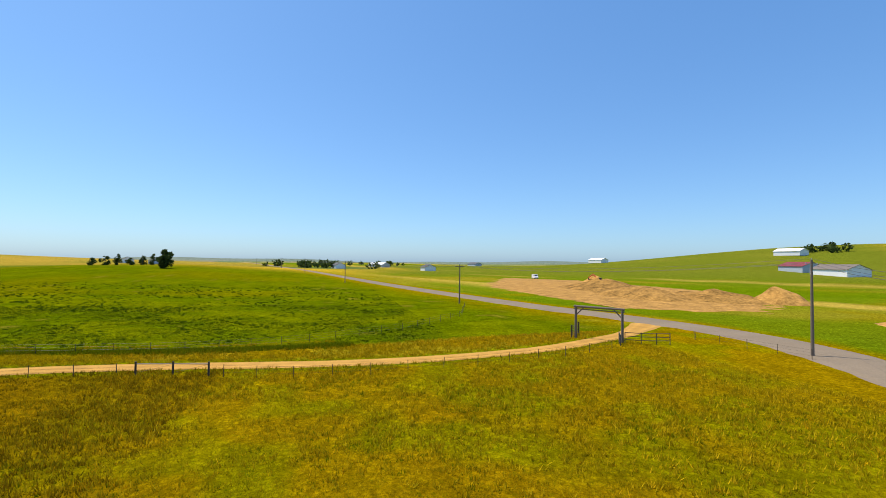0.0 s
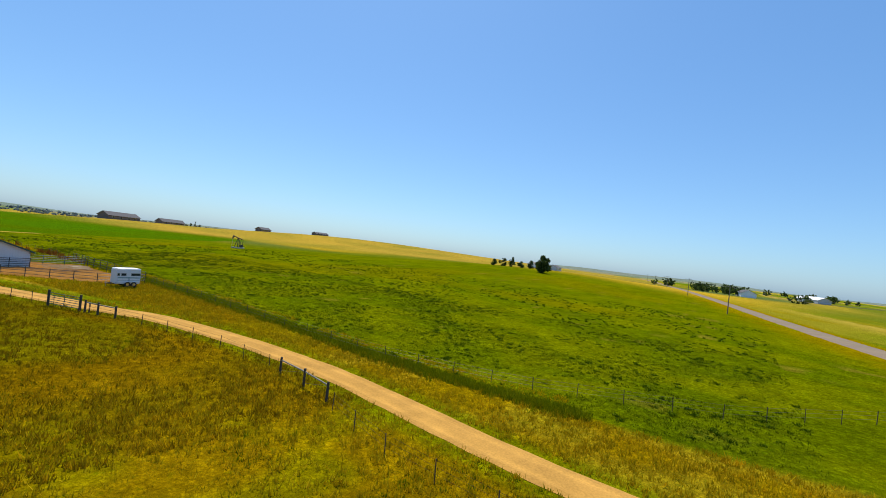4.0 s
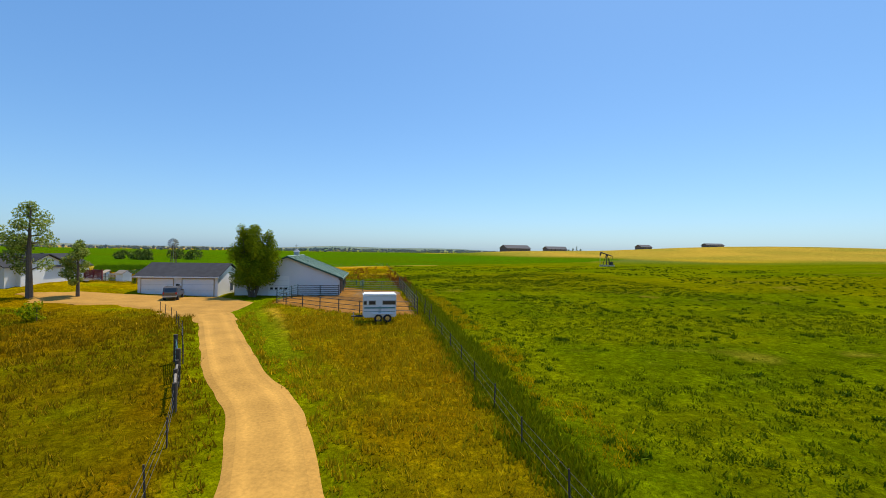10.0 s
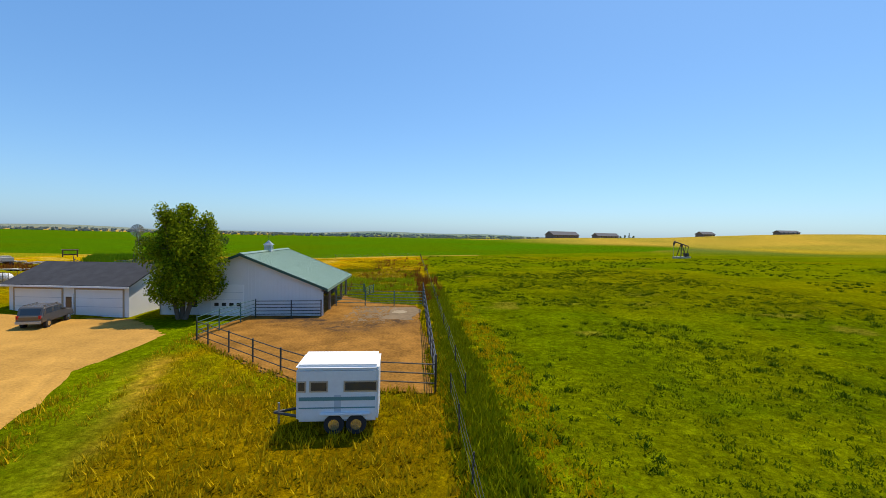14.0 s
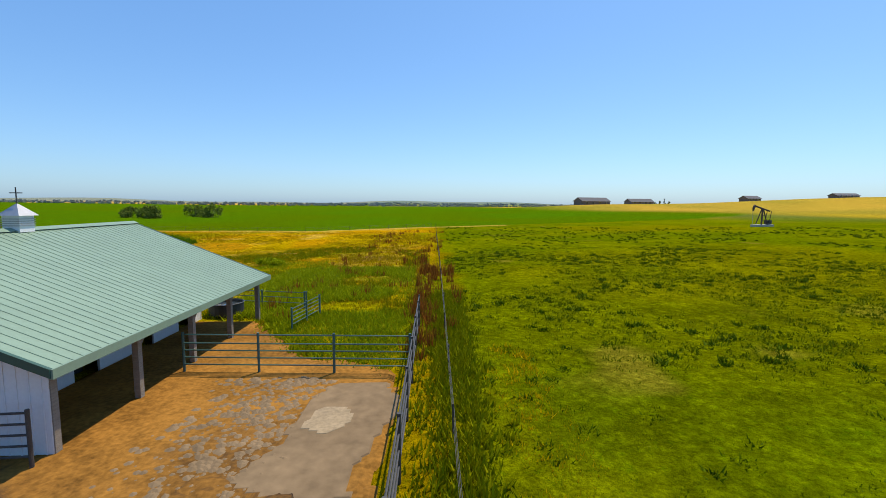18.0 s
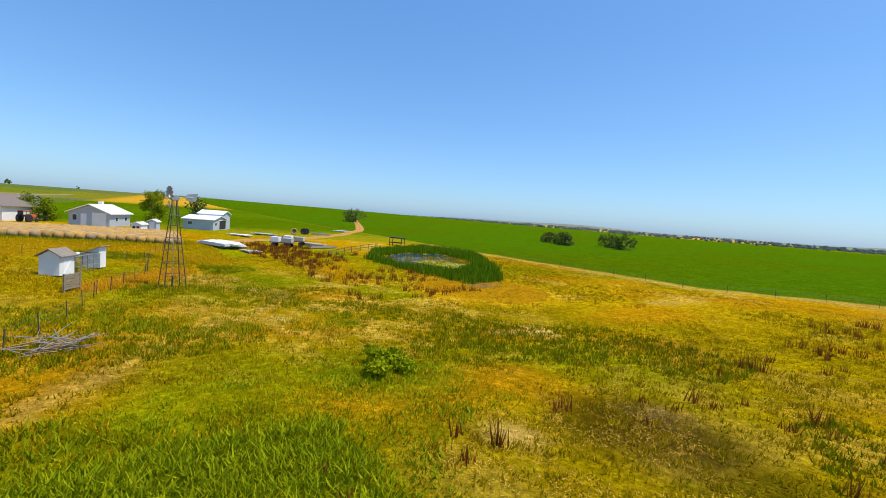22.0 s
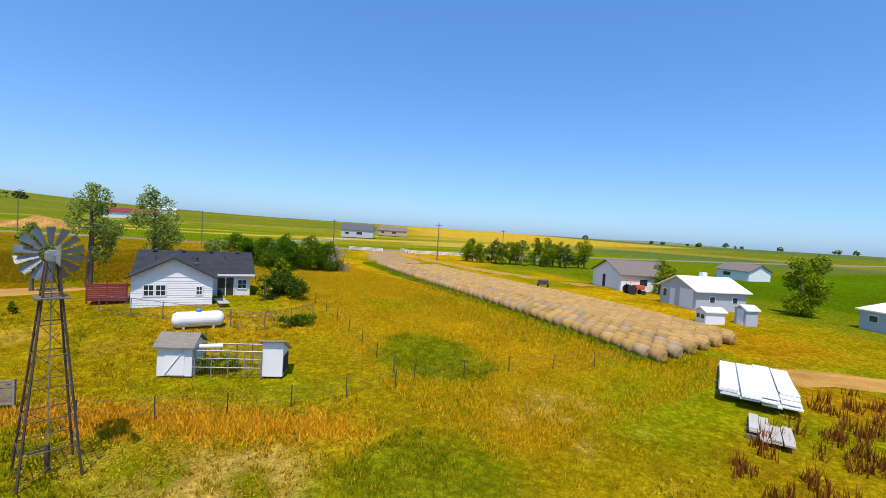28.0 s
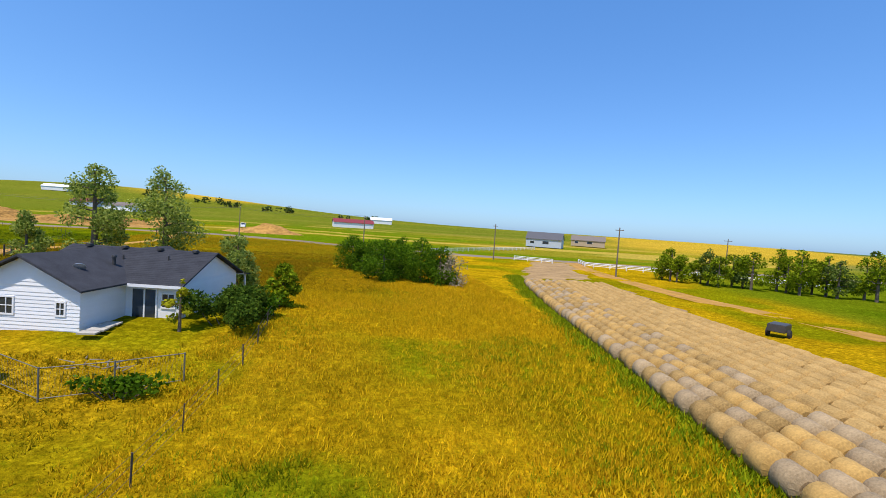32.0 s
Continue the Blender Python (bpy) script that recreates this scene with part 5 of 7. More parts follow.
pipe_run([(-1.0, 9.7), (-1.0, 31.3), (-1.0, 37.0)], "dark pipe fence along the corral beside the field", mat=M_DARKPIPE, rails=(0.45, 0.8, 1.15, 1.5), r=0.024)
pipe_run([(-1.0, 9.7), (-6.4, 10.6), (-14.9, 18.6)], "dark pipe fence along the corral by the trailer", mat=M_DARKPIPE, rails=(0.35, 0.75, 1.15), r=0.028)
pipe_run([(-14.9, 18.6), (-14.6, 22.4), (-13.9, 25.6)], "green tube gate panels of the corral")
pipe_run([(-13.9, 25.6), (-9.1, 26.0)], "dark tube panels before the barn wall", mat=M_DARKPIPE, rails=(0.3, 0.55, 0.8, 1.05, 1.3), r=0.03)
pipe_run([(-8.9, 31.6), (-1.1, 31.3)], "green tube cross fence in the corral", rails=(0.3, 0.55, 0.8, 1.05, 1.35))
pipe_run([(-12.6, 42.1), (-7.4, 41.0)], "tube panels of the pen behind the barn", rails=(0.3, 0.6, 0.9), r=0.02)
pipe_run([(-6.8, 36.6), (-6.3, 39.6)], "open green tube gate in the weeds", rails=(0.3, 0.48, 0.66, 0.84, 1.02), step=1.5, r=0.02)
pipe_run([(-13.2, 42.3), (-17, 41.8)], "rusty tube panels behind the barn", mat=M_DARKPIPE, rails=(0.35, 0.65, 0.95), r=0.02)

WEST_LINE = [(-11.5, -76), (-13.2, -68), (-13.9, -60), (-13.8, -52), (-12.6, -44), (-10.6, -38.5)]
wire_fence(WEST_LINE, 3.2, "thin steel-post wire fence beside the driveway")
wire_fence([(-8.9, -30), (-9.2, -24), (-11.0, -16), (-13.2, -9.5)], 3.0, "thin steel-post wire fence beside the driveway")
wire_fence([(-14.6, -5.5), (-17.6, 2), (-20.5, 8), (-23.5, 12.5)], 2.6, "wire fence beside the driveway near the yard")
wire_fence([(-0.4, 9), (-0.3, -18), (0.6, -32), (2.6, -44), (8, -58), (19, -69), (34, -74.5)], 3.2, "thin wire fence along the hay field")
wire_fence([(0.2, 9), (0.2, 60), (0.0, 100), (0.0, 128)], 4.5, "thin wire field fence overgrown with weeds")
wire_fence([(-15.6, 44), (-22, 47.5), (-30, 49.5), (-36.2, 50.3)], 3.0, "sagging wire fence of the yard")
wire_fence([(-37.8, 51.0), (-46, 53.4), (-53.8, 53.8), (-54.6, 46), (-55.2, 38), (-54.6, 28), (-53.8, 20)], 2.6, "wire fence round the house yard")
wire_fence([(-54.4, 53.4), (-61, 54.8), (-68.5, 57.4)], 3.0, "thin wire fence across the meadow to the hay")
wire_fence([(-62, 110), (-26, 108.5), (-1, 128)], 5.0, "wire fence along the crop field")
wire_fence([(-20, -92), (-8, -90)], 3.0, "short wire fence by the road")


def chain_fence():
    f = thing("chain_link_fence", pose(0, 0, 0), "grey chain-link fence round the back lawn", "fence")
    ps = smooth([(-40.5, 36.0), (-45.2, 39.8), (-49.8, 42.4), (-53.4, 40.6)], 2.2)
    for px, py in ps:
        part("post", T((px, py, gh(px, py) - 0.1), (px, py, gh(px, py) + 1.15), 0.03), M_WIRE, f)
    for h in (0.08, 1.12):
        for (ax, ay), (bx, by) in zip(ps, ps[1:]):
            part("rail", T((ax, ay, gh(ax, ay) + h), (bx, by, gh(bx, by) + h), 0.018, seg=5), M_WIRE, f)
    bm = bmesh.new()
    for (ax, ay), (bx, by) in zip(ps, ps[1:]):
        n = int(math.hypot(bx - ax, by - ay) / 0.16)
        for i in range(n):
            for u in (0, 1):
                p, q = (i + u) / n, (i + 1 - u) / n
                tube(bm, (ax + (bx - ax) * p, ay + (by - ay) * p, gh(ax, ay) + 0.1), (ax + (bx - ax) * q, ay + (by - ay) * q, gh(bx, by) + 1.1), 0.003, seg=3)
    part("mesh", bm, M_WIRE, f)


chain_fence()


def h_brace(a, b, c, label):
    f = thing("brace_fence", pose(0, 0, 0), label, "fence", "braced posts by the driveway")
    for x, y in (a, b, c):
        part("post", T((x, y, gh(x, y) - 0.2), (x, y, gh(x, y) + 1.15), 0.09, 0.08, 10), M_POST, f)
    for p, q in ((a, b), (b, c)):
        part("rail", T((*p, gh(*p) + 0.95), (*q, gh(*q) + 0.95), 0.05), M_TIMBER, f, "pale timber rail")
        bm = T((*p, gh(*p) + 0.2), (*q, gh(*q) + 0.9), 0.008, seg=4)
        part("wire", bm, M_DARKPIPE, f)


h_brace((-9.0, -31.4), (-9.3, -34.3), (-9.9, -37.2), "dark wooden brace posts with pale rails by the drive")
h_brace((-13.4, -9.2), (-12.9, -10.6), (-12.2, -12.4), "dark wooden brace posts at the field gate")


def tube_gate(a, b, label, mat=M_PIPE, h0=0.25, h1=1.25):
    g = thing("tube_gate", pose(0, 0, 0), label, "gate")
    A, Bv = Vector((*a, gh(*a))), Vector((*b, gh(*b)))
    for k in range(6):
        z = Vector((0, 0, h0 + (h1 - h0) * k / 5))
        part("bar", T(A + z, Bv + z, 0.025), mat, g)
    for f in (0, 0.5, 1):
        p = A.lerp(Bv, f)
        part("upright", T(p + Vector((0, 0, h0)), p + Vector((0, 0, h1)), 0.025), mat, g)
    for p in (A, Bv):
        part("gate_post", T(p - Vector((0, 0, 0.2)), p + Vector((0, 0, 1.5)), 0.1, seg=10), M_POST, g)


tube_gate((-13.6, -8.6), (-15.0, -5.4), "green tube gate standing beside the driveway")


def entrance():
    lx, ly, rx, ry = -3.6, -76.6, -8.0, -79.9
    g = thing("ranch_gate", pose(0, 0, 0), "tall weathered timber ranch entrance over the driveway", "gate")
    z0 = 0.0
    tz = 4.25
    for x, y in ((lx, ly), (rx, ry)):
        part("post", T((x, y, gh(x, y) - 0.3), (x, y, tz), 0.16, 0.14, 10), M_WOOD, g)
    u = Vector((rx - lx, ry - ly, 0)).normalized()
    A, Bv = Vector((lx, ly, tz - 0.08)) - u * 0.25, Vector((rx, ry, tz - 0.08)) + u * 0.25
    part("crossbeam", T(A, Bv, 0.15, 0.13, 10), M_WOOD, g)
    part("lower_beam", T(A + Vector((0, 0, -0.32)), Bv + Vector((0, 0, -0.32)), 0.06, seg=8), M_WOOD, g)
    for p, s in ((Vector((lx, ly, 0)), 1), (Vector((rx, ry, 0)), -1)):
        part("brace", T(p + Vector((0, 0, 3.1)), p + u * s * 0.95 + Vector((0, 0, tz - 0.2)), 0.07, seg=8), M_WOOD, g)
    tube_gate((lx + 0.3, ly + 0.4), (lx + 2.6, ly - 2.0), "dark tube gate swung open at the entrance", M_DARKPIPE, 0.2, 1.3)
    pipe_run([(rx - 0.2, ry - 0.2), (rx - 1.6, ry - 2.0), (rx - 2.2, ry - 4.6)], "dark pipe wing fence at the ranch entrance", (0.4, 0.8, 1.2), 0.035, M_DARKPIPE, 1.7)
    pipe_run([(rx + 0.2, ry + 0.3), (rx - 1.8, ry + 1.6)], "low pipe wing fence at the ranch entrance", (0.4, 0.8, 1.2), 0.035, M_DARKPIPE, 1.2)


entrance()


# ---- power line ----
def pole(x, y, h, rz, arm=True):
    p = thing("utility_pole", pose(x, y, gh(x, y), 0, 0, rz), "brown wooden utility pole beside the road", "utility pole", "power line poles")
    part("shaft", T((0, 0, -0.4), (0, 0, h), 0.16, 0.10, 10), M_WOOD, p)
    if arm:
        part("crossarm", B(-1.1, 1.1, -0.06, 0.06, h - 0.55, h - 0.43), M_WOOD, p)
    for s in (-1.0, 0.0, 1.0):
        part("insulator", lathe([(0.04, 0), (0.06, 0.06), (0.03, 0.14)], 8), M_GREYSID, p).matrix_local = pose(s, 0, h - 0.43 if s else h)


POLES = [(-150, -40, 9), (-107.5, -19.5, 9.5), (-91.5, -49, 9), (-59, -58.5, 9), (-19.0, -93.5, 9.6), (41, -75.5, 8.6), (128, -55, 8.6), (228, -36, 8.6), (330, -14, 8.6), (440, 10, 8.6), (560, 36, 8.6)]
for i, (px, py, hh) in enumerate(POLES):
    pole(px, py, hh, 100, i != 4)


def lines():
    w = thing("power_line", pose(0, 0, 0), "thin sagging power lines between the poles", "cable")
    for s in (-1.0, 0.0, 1.0):
        line = []
        chain = [POLES[i] for i in (3, 4, 5, 6, 7, 8, 9, 10)]
        for (ax, ay, ah), (bx, by, bh) in zip(chain, chain[1:]):
            za, zb = gh(ax, ay) + ah - 0.3 + 0.43 * (s == 0), gh(bx, by) + bh - 0.3 + 0.43 * (s == 0)
            pts = [(ax + (bx - ax) * t / 8, ay + (by - ay) * t / 8 + s * 0.9, za + (zb - za) * t / 8 - 1.1 * (1 - (t / 4 - 1) ** 2)) for t in range(9)]
            line += pts if not line else pts[1:]
        part("wire", strand(line, 0.014, 4), M_DARKPIPE, w)


lines()


# ---- pump jack ----
def pumpjack():
    x, y = 86.5, 132.8
    p = thing("pump_jack", pose(x, y, gh(x, y) + 0.2, 0, 0, 20), "dark oil pump jack standing still in the field", "pump jack")
    part("base", B(-3.0, 3.6, -0.9, 0.9, -0.6, 0.35), M_CONC, p)
    for s in (-0.8, 0.8):
        part("leg", T((-1.2, s, 0.3), (-0.1, s * 0.2, 4.4), 0.13), M_RUST, p)
        part("leg", T((1.0, s, 0.3), (0.1, s * 0.2, 4.4), 0.13), M_RUST, p)
    for z in (1.5, 2.8):
        k = 1 - z / 5
        part("girt", T((-1.25 * k, -0.8 * k, z), (1.05 * k, -0.8 * k, z), 0.07), M_RUST, p)
    part("walking_beam", T((-3.3, 0, 5.3), (2.8, 0, 3.9), 0.22, 0.2, 6), M_RUST, p)
    bm = PR([(-3.2, 5.6), (-3.6, 5.2), (-3.75, 4.6), (-3.65, 3.9), (-3.35, 4.5), (-3.0, 5.1)], -0.2, 0.2)
    part("horse_head", bm, M_RUST, p)
    part("polished_rod", T((-3.7, 0, 0.2), (-3.7, 0, 4.3), 0.04), M_STEEL, p)
    for s in (-0.55, 0.55):
        part("pitman_arm", T((2.7, s, 3.9), (2.2, s, 1.3), 0.08), M_RUST, p)
        part("crank", B(1.7, 3.1, s - 0.1, s + 0.1, 0.75, 1.5, bev=0.1), M_DARKPIPE, p)
    part("gearbox", B(1.6, 2.7, -0.45, 0.45, 0.35, 1.5, bev=0.1), M_DARKPIPE, p)
    part("motor", T((3.2, -0.3, 0.7), (3.2, 0.4, 0.7), 0.32, seg=12), M_RUST, p)


pumpjack()


# ---- trees ----
def leaf_cloud(blobs, n, size, seed):
    """Many small leaves on the shells of clumps; returns vertices and faces."""
    rg = np.random.RandomState(seed)
    vol = np.array([b[3] * b[4] * b[5] for b in blobs]) ** 0.7
    pick = rg.choice(len(blobs), n, p=vol / vol.sum())
    bl = np.array(blobs)[pick]
    d = rg.normal(size=(n, 3))
    d /= np.linalg.norm(d, axis=1)[:, None]
    rad = rg.uniform(0.45, 1.12, n) ** 0.8
    c = bl[:, :3] + d * bl[:, 3:6] * rad[:, None]
    u = rg.normal(size=(n, 3))
    u /= np.linalg.norm(u, axis=1)[:, None]
    w = np.cross(u, d + rg.normal(size=(n, 3)) * 0.5)
    w /= np.linalg.norm(w, axis=1)[:, None] + 1e-9
    s = size * rg.uniform(0.6, 1.4, n)[:, None]
    v = np.stack([c - u * s, c + w * s * 0.55, c + u * s, c - w * s * 0.55], 1).reshape(-1, 3)
    f = np.arange(n * 4).reshape(n, 4)
    return v, f


def mesh_np(name, v, f, mat):
    me = bpy.data.meshes.new(name)
    k = f.shape[1]
    me.vertices.add(len(v))
    me.vertices.foreach_set("co", np.asarray(v, float).ravel())
    me.loops.add(f.size)
    me.loops.foreach_set("vertex_index", f.ravel().astype(np.int32))
    me.polygons.add(len(f))
    me.polygons.foreach_set("loop_start", np.arange(0, f.size, k, dtype=np.int32))
    me.polygons.foreach_set("loop_total", np.full(len(f), k, dtype=np.int32))
    me.update(calc_edges=True)
    me.materials.append(mat)
    return me


def tree(x, y, h, cw, bare, n, leaf, mat, label, seed, stems=1, name="tree", category="tree", clumps=16, group=""):
    """A tapered trunk with limbs and a broken crown: h high, cw wide, bare below for that share of its height."""
    rg = random.Random(seed)
    t = thing(name, pose(x, y, gh(x, y) - 0.05, 0, 0, rg.uniform(0, 360)), label, category, group)
    blobs = []
    trunk = bmesh.new()
    for s in range(stems):
        ang = rg.uniform(0, 6.28)
        off = 0.0 if stems == 1 else cw * 0.22
        top = Vector((math.cos(ang + s * 6.28 / stems) * off, math.sin(ang + s * 6.28 / stems) * off, h * rg.uniform(0.8, 0.93)))
        base = Vector((top.x * 0.15, top.y * 0.15, -0.2))
        mid = base.lerp(top, 0.5) + Vector((rg.uniform(-.1, .1), rg.uniform(-.1, .1), 0)) * h * 0.1
        r = h * 0.022 / math.sqrt(stems)
        tube(trunk, base, mid, r * 1.4, r * 0.9, 8)
        tube(trunk, mid, top, r * 0.9, r * 0.2, 7)
        for k in range(clumps // stems):
            f = bare + (1 - bare) * (k + 0.5) / (clumps / stems)
            p = base.lerp(mid, f * 2) if f < 0.5 else mid.lerp(top, f * 2 - 1)
            a = rg.uniform(0, 6.28)
            env = math.sin(math.pi * min(1, max(0.08, (f - bare) / (1 - bare) * 0.85 + 0.16))) ** 0.7
            rr = cw * 0.5 * env * rg.uniform(0.45, 0.85) / (1.25 if stems > 1 else 1)
            e = p + Vector((math.cos(a) * rr, math.sin(a) * rr, h * rg.uniform(0.0, 0.08)))
            tube(trunk, p, e, r * 0.4, r * 0.1, 5)
            b = cw * rg.uniform(0.15, 0.26) * (0.6 + 0.5 * env)
            blobs.append((e.x, e.y, e.z, b, b, b * rg.uniform(0.7, 1.1)))
    part("trunk", trunk, M_BARK, t)
    v, f = leaf_cloud(blobs, n, leaf, seed)
    ob = new("crown", mesh_np("crown", v, f, mat))
    ob.parent = t
    return t




def column_tree(x, y, tops, n, leaf, mat, label, seed):
    """A tree of several upright stems, each with its own tall narrow crown of clumps."""
    rg = random.Random(seed)
    t = thing("tree", pose(x, y, gh(x, y) - 0.05), label, "tree")
    trunk, blobs = bmesh.new(), []
    for tx, ty, h, w in tops:
        base, top = Vector((tx * 0.12, ty * 0.12, -0.2)), Vector((tx, ty, h))
        fork = Vector((tx * 0.55, ty * 0.55, h * 0.3))
        tube(trunk, base, fork, 0.2, 0.13, 8)
        tube(trunk, fork, top, 0.13, 0.02, 7)
        for k in range(36):
            f = 0.24 + 0.76 * (k + rg.random()) / 36
            p = base.lerp(fork, f / 0.3) if f < 0.3 else fork.lerp(top, (f - 0.3) / 0.7)
            env = (math.sin(math.pi * min(1.0, f * 0.84 + 0.14)) ** 0.75)
            a, rr = rg.uniform(0, 6.28), w * 0.5 * env * rg.uniform(0.3, 0.95)
            e = p + Vector((math.cos(a) * rr, math.sin(a) * rr, rg.uniform(0.0, 0.5)))
            tube(trunk, p, e, 0.045, 0.012, 5)
            q = w * rg.uniform(0.15, 0.26) * (0.5 + 0.6 * env)
            blobs.append((e.x, e.y, e.z, q, q, q * rg.uniform(0.9, 1.5)))
    part("trunk", trunk, M_BARK, t)
    v, f = leaf_cloud(blobs, n, leaf, seed)
    ob = new("crown", mesh_np("crown", v, f, mat))
    ob.parent = t
    return t


column_tree(-19.0, 24.9, ((-1.1, -0.1, 7.7, 3.5), (0.1, 0.6, 8.1, 3.9), (1.8, 0.0, 7.3, 3.4)), 40000, 0.095, L_TREE, "broad green three-stemmed cottonwood beside the garage", 3)
tree(-44.3, 20.8, 10.0, 4.6, 0.3, 5200, 0.11, L_TREEL, "tall airy poplar before the house", 5, clumps=18)
tree(-39.3, 20.8, 10.6, 4.2, 0.25, 5200, 0.11, L_TREEL, "tall narrow poplar before the house", 6, clumps=18)
tree(-35.5, 21.8, 6.2, 2.9, 0.25, 4000, 0.10, L_TREEL, "thin young tree beside the yard", 7, clumps=12)
tree(-50.0, 21.5, 5.6, 3.6, 0.2, 4500, 0.11, L_TREEL, "small pale tree beside the house", 8, clumps=12)
tree(-35.9, 26.9 + 7.2, 0.9, 0.9, 0.1, 200, 0.08, L_BUSH, "low shrub by the garage wall", 88, clumps=6, name="shrub", category="shrub")
tree(-51.2, 35.4, 3.0, 1.2, 0.3, 420, 0.11, leafmat("yellow_leaf", lin(120, 130, 10), lin(190, 180, 40)), "slim yellow-green sapling by the house corner", 9, clumps=8)
tree(-54.6, 27.6, 3.2, 2.2, 0.1, 1500, 0.15, L_TREE, "round green tree behind the house", 10, clumps=12)
tree(-30.5, 8.5, 1.5, 2.0, 0.0, 700, 0.1, L_WEED, "dark green weedy bush beside the yard fence", 17, clumps=9, name="bush", category="bush")


def bush(x, y, w, d, h, n, leaf, mat, label, seed, name="bush"):
    rg = random.Random(seed)
    b = thing(name, pose(x, y, gh(x, y)), label, "bush")
    bl = [(rg.uniform(-w, w) * 0.42, rg.uniform(-d, d) * 0.42, h * rg.uniform(0.25, 0.72), w * 0.2, d * 0.2, h * 0.28) for _ in range(14)]
    st = bmesh.new()
    for q in bl:
        tube(st, (q[0] * 0.4, q[1] * 0.4, -0.1), q[:3], 0.03, 0.01, 5)
    part("stems", st, M_BARK, b)
    v, f = leaf_cloud(bl, n, leaf, seed)
    ob = new("foliage", mesh_np("foliage", v, f, mat))
    ob.parent = b


bush(-53.0, 33.8, 3.6, 4.4, 2.1, 8000, 0.09, L_JUNIPER, "dense dark juniper shrub at the house corner", 21, "shrub")
bush(-54.0, 30.4, 2.2, 3.4, 1.5, 1200, 0.13, L_BUSH, "dense green shrub beside the lawn", 22, "shrub")
bush(-51.8, 41.9, 2.6, 1.0, 0.9, 700, 0.10, L_BUSH, "weedy shrub along the lawn fence", 23, "shrub")
bush(-45.5, 48.2, 2.2, 0.9, 0.95, 1800, 0.06, L_WEED, "green weeds grown up inside the chicken run", 27, "weed_patch")
bush(-17.0, 61.0, 2.6, 2.2, 0.8, 1600, 0.10, L_WEED, "lush green weed patch in the pasture", 24, "weed_patch")
# thicket between meadow and road
for k, (dx, dy) in enumerate(((0, 0), (2.6, -1.8), (-2.4, 2.2), (4.6, -4.6), (-0.6, -3.2), (2.0, 2.6), (-4.4, 3.8), (6.0, -7.5))):
    tree(-64.5 + dx * 1.1, -1.5 + dy * 1.25, 5.0 + 0.5 * (k % 3), 5.2, 0.02, 5200, 0.13, L_BUSH, "dense rounded green thicket tree in the meadow", 40 + k, clumps=16, group="meadow thicket", name="thicket_tree")
tree(-71.0, 4.2, 4.4, 4.4, 0.05, 1300, 0.12, L_DEAD, "grey half-dead bare tree at the thicket edge", 60, stems=3, clumps=18, name="dead_tree")
bush(-69.6, 2.0, 3.0, 3.0, 1.6, 700, 0.15, L_BUSH, "low green shrub below the dead tree", 61, "shrub")
# shelter belt of the neighbour
for k in range(17):
    f = k / 16
    tree(-117 - 24 * f + (k % 3) * 1.5, -19 + 19 * f + (k % 2) * 3.0, 5.2 + 1.8 * f + (k % 4) * 0.5, 4.6, 0.18, 1500, 0.19, L_TREE if k % 5 != 3 else L_FAR, "green shelter-belt tree on the neighbouring lawn", 70 + k, clumps=11, group="shelter belt")
tree(-110.0, 37.5, 4.6, 5.0, 0.05, 2400, 0.16, L_TREE, "round dark tree beside the neighbouring house", 101, clumps=12)
tree(-106.5, 40.5, 4.2, 4.4, 0.05, 2400, 0.16, L_TREE, "round dark tree beside the neighbouring house", 102, clumps=12)
tree(-106.5, 56.5, 7.6, 5.0, 0.08, 4500, 0.16, L_TREE, "tall dense tree between the neighbouring sheds", 103, stems=2, clumps=16)
for k, (x, y, h, w) in enumerate(((-165, 70, 7, 9), (-215, 150, 6, 14), (-230, 152, 6.5, 8), (-100, 175, 4, 6), (-104, 180, 4.5, 8), (-112, 182, 4, 6), (-86, 190, 5, 9), (-96, 196, 5, 8))):
    tree(x, y, h, w, 0.02, 700, 0.4, L_FAR, "far dark green field tree", 110 + k, clumps=12, group="far trees")
tree(190, 28, 9.5, 8.5, 0.16, 1500, 0.6, L_DARKFAR, "lone dark broad tree on the far field edge", 130, clumps=16)
for k in range(7):
    tree(214 + k * 3.2, 68 - k * 4.6, 4 + (k % 3) * 1.2, 4.6, 0.02, 420, 0.4, L_DARKFAR, "dark tree of a distant row beyond the field", 140 + k, clumps=9, group="distant row")
for k in range(10):
    tree(208 + k * 7, 500 + k * 3, 4.5 + (k % 3) * 1.5, 3.0, 0.0, 90, 0.7, L_DARKFAR, "small dark conifer in a far row", 150 + k, clumps=6, group="far conifers")


def far_wood(name, pts, n, spread, h, size, mat, label, seed):
    """Woods too far off to count, as one object."""
    rg = np.random.RandomState(seed)
    bl = []
    for _ in range(n):
        i = rg.randint(len(pts) - 1)
        t = rg.rand()
        x = pts[i][0] + (pts[i + 1][0] - pts[i][0]) * t + rg.normal() * spread
        y = pts[i][1] + (pts[i + 1][1] - pts[i][1]) * t + rg.normal() * spread
        s = rg.uniform(0.6, 1.3)
        bl.append((x, y, gh(x, y) + h * s * 0.45, h * s * 0.6, h * s * 0.6, h * s * 0.5))
    v, f = leaf_cloud(bl, n * 26, size, seed)
    tagged(new(name, mesh_np(name, v, f, mat)), label, "trees", kind="stuff")


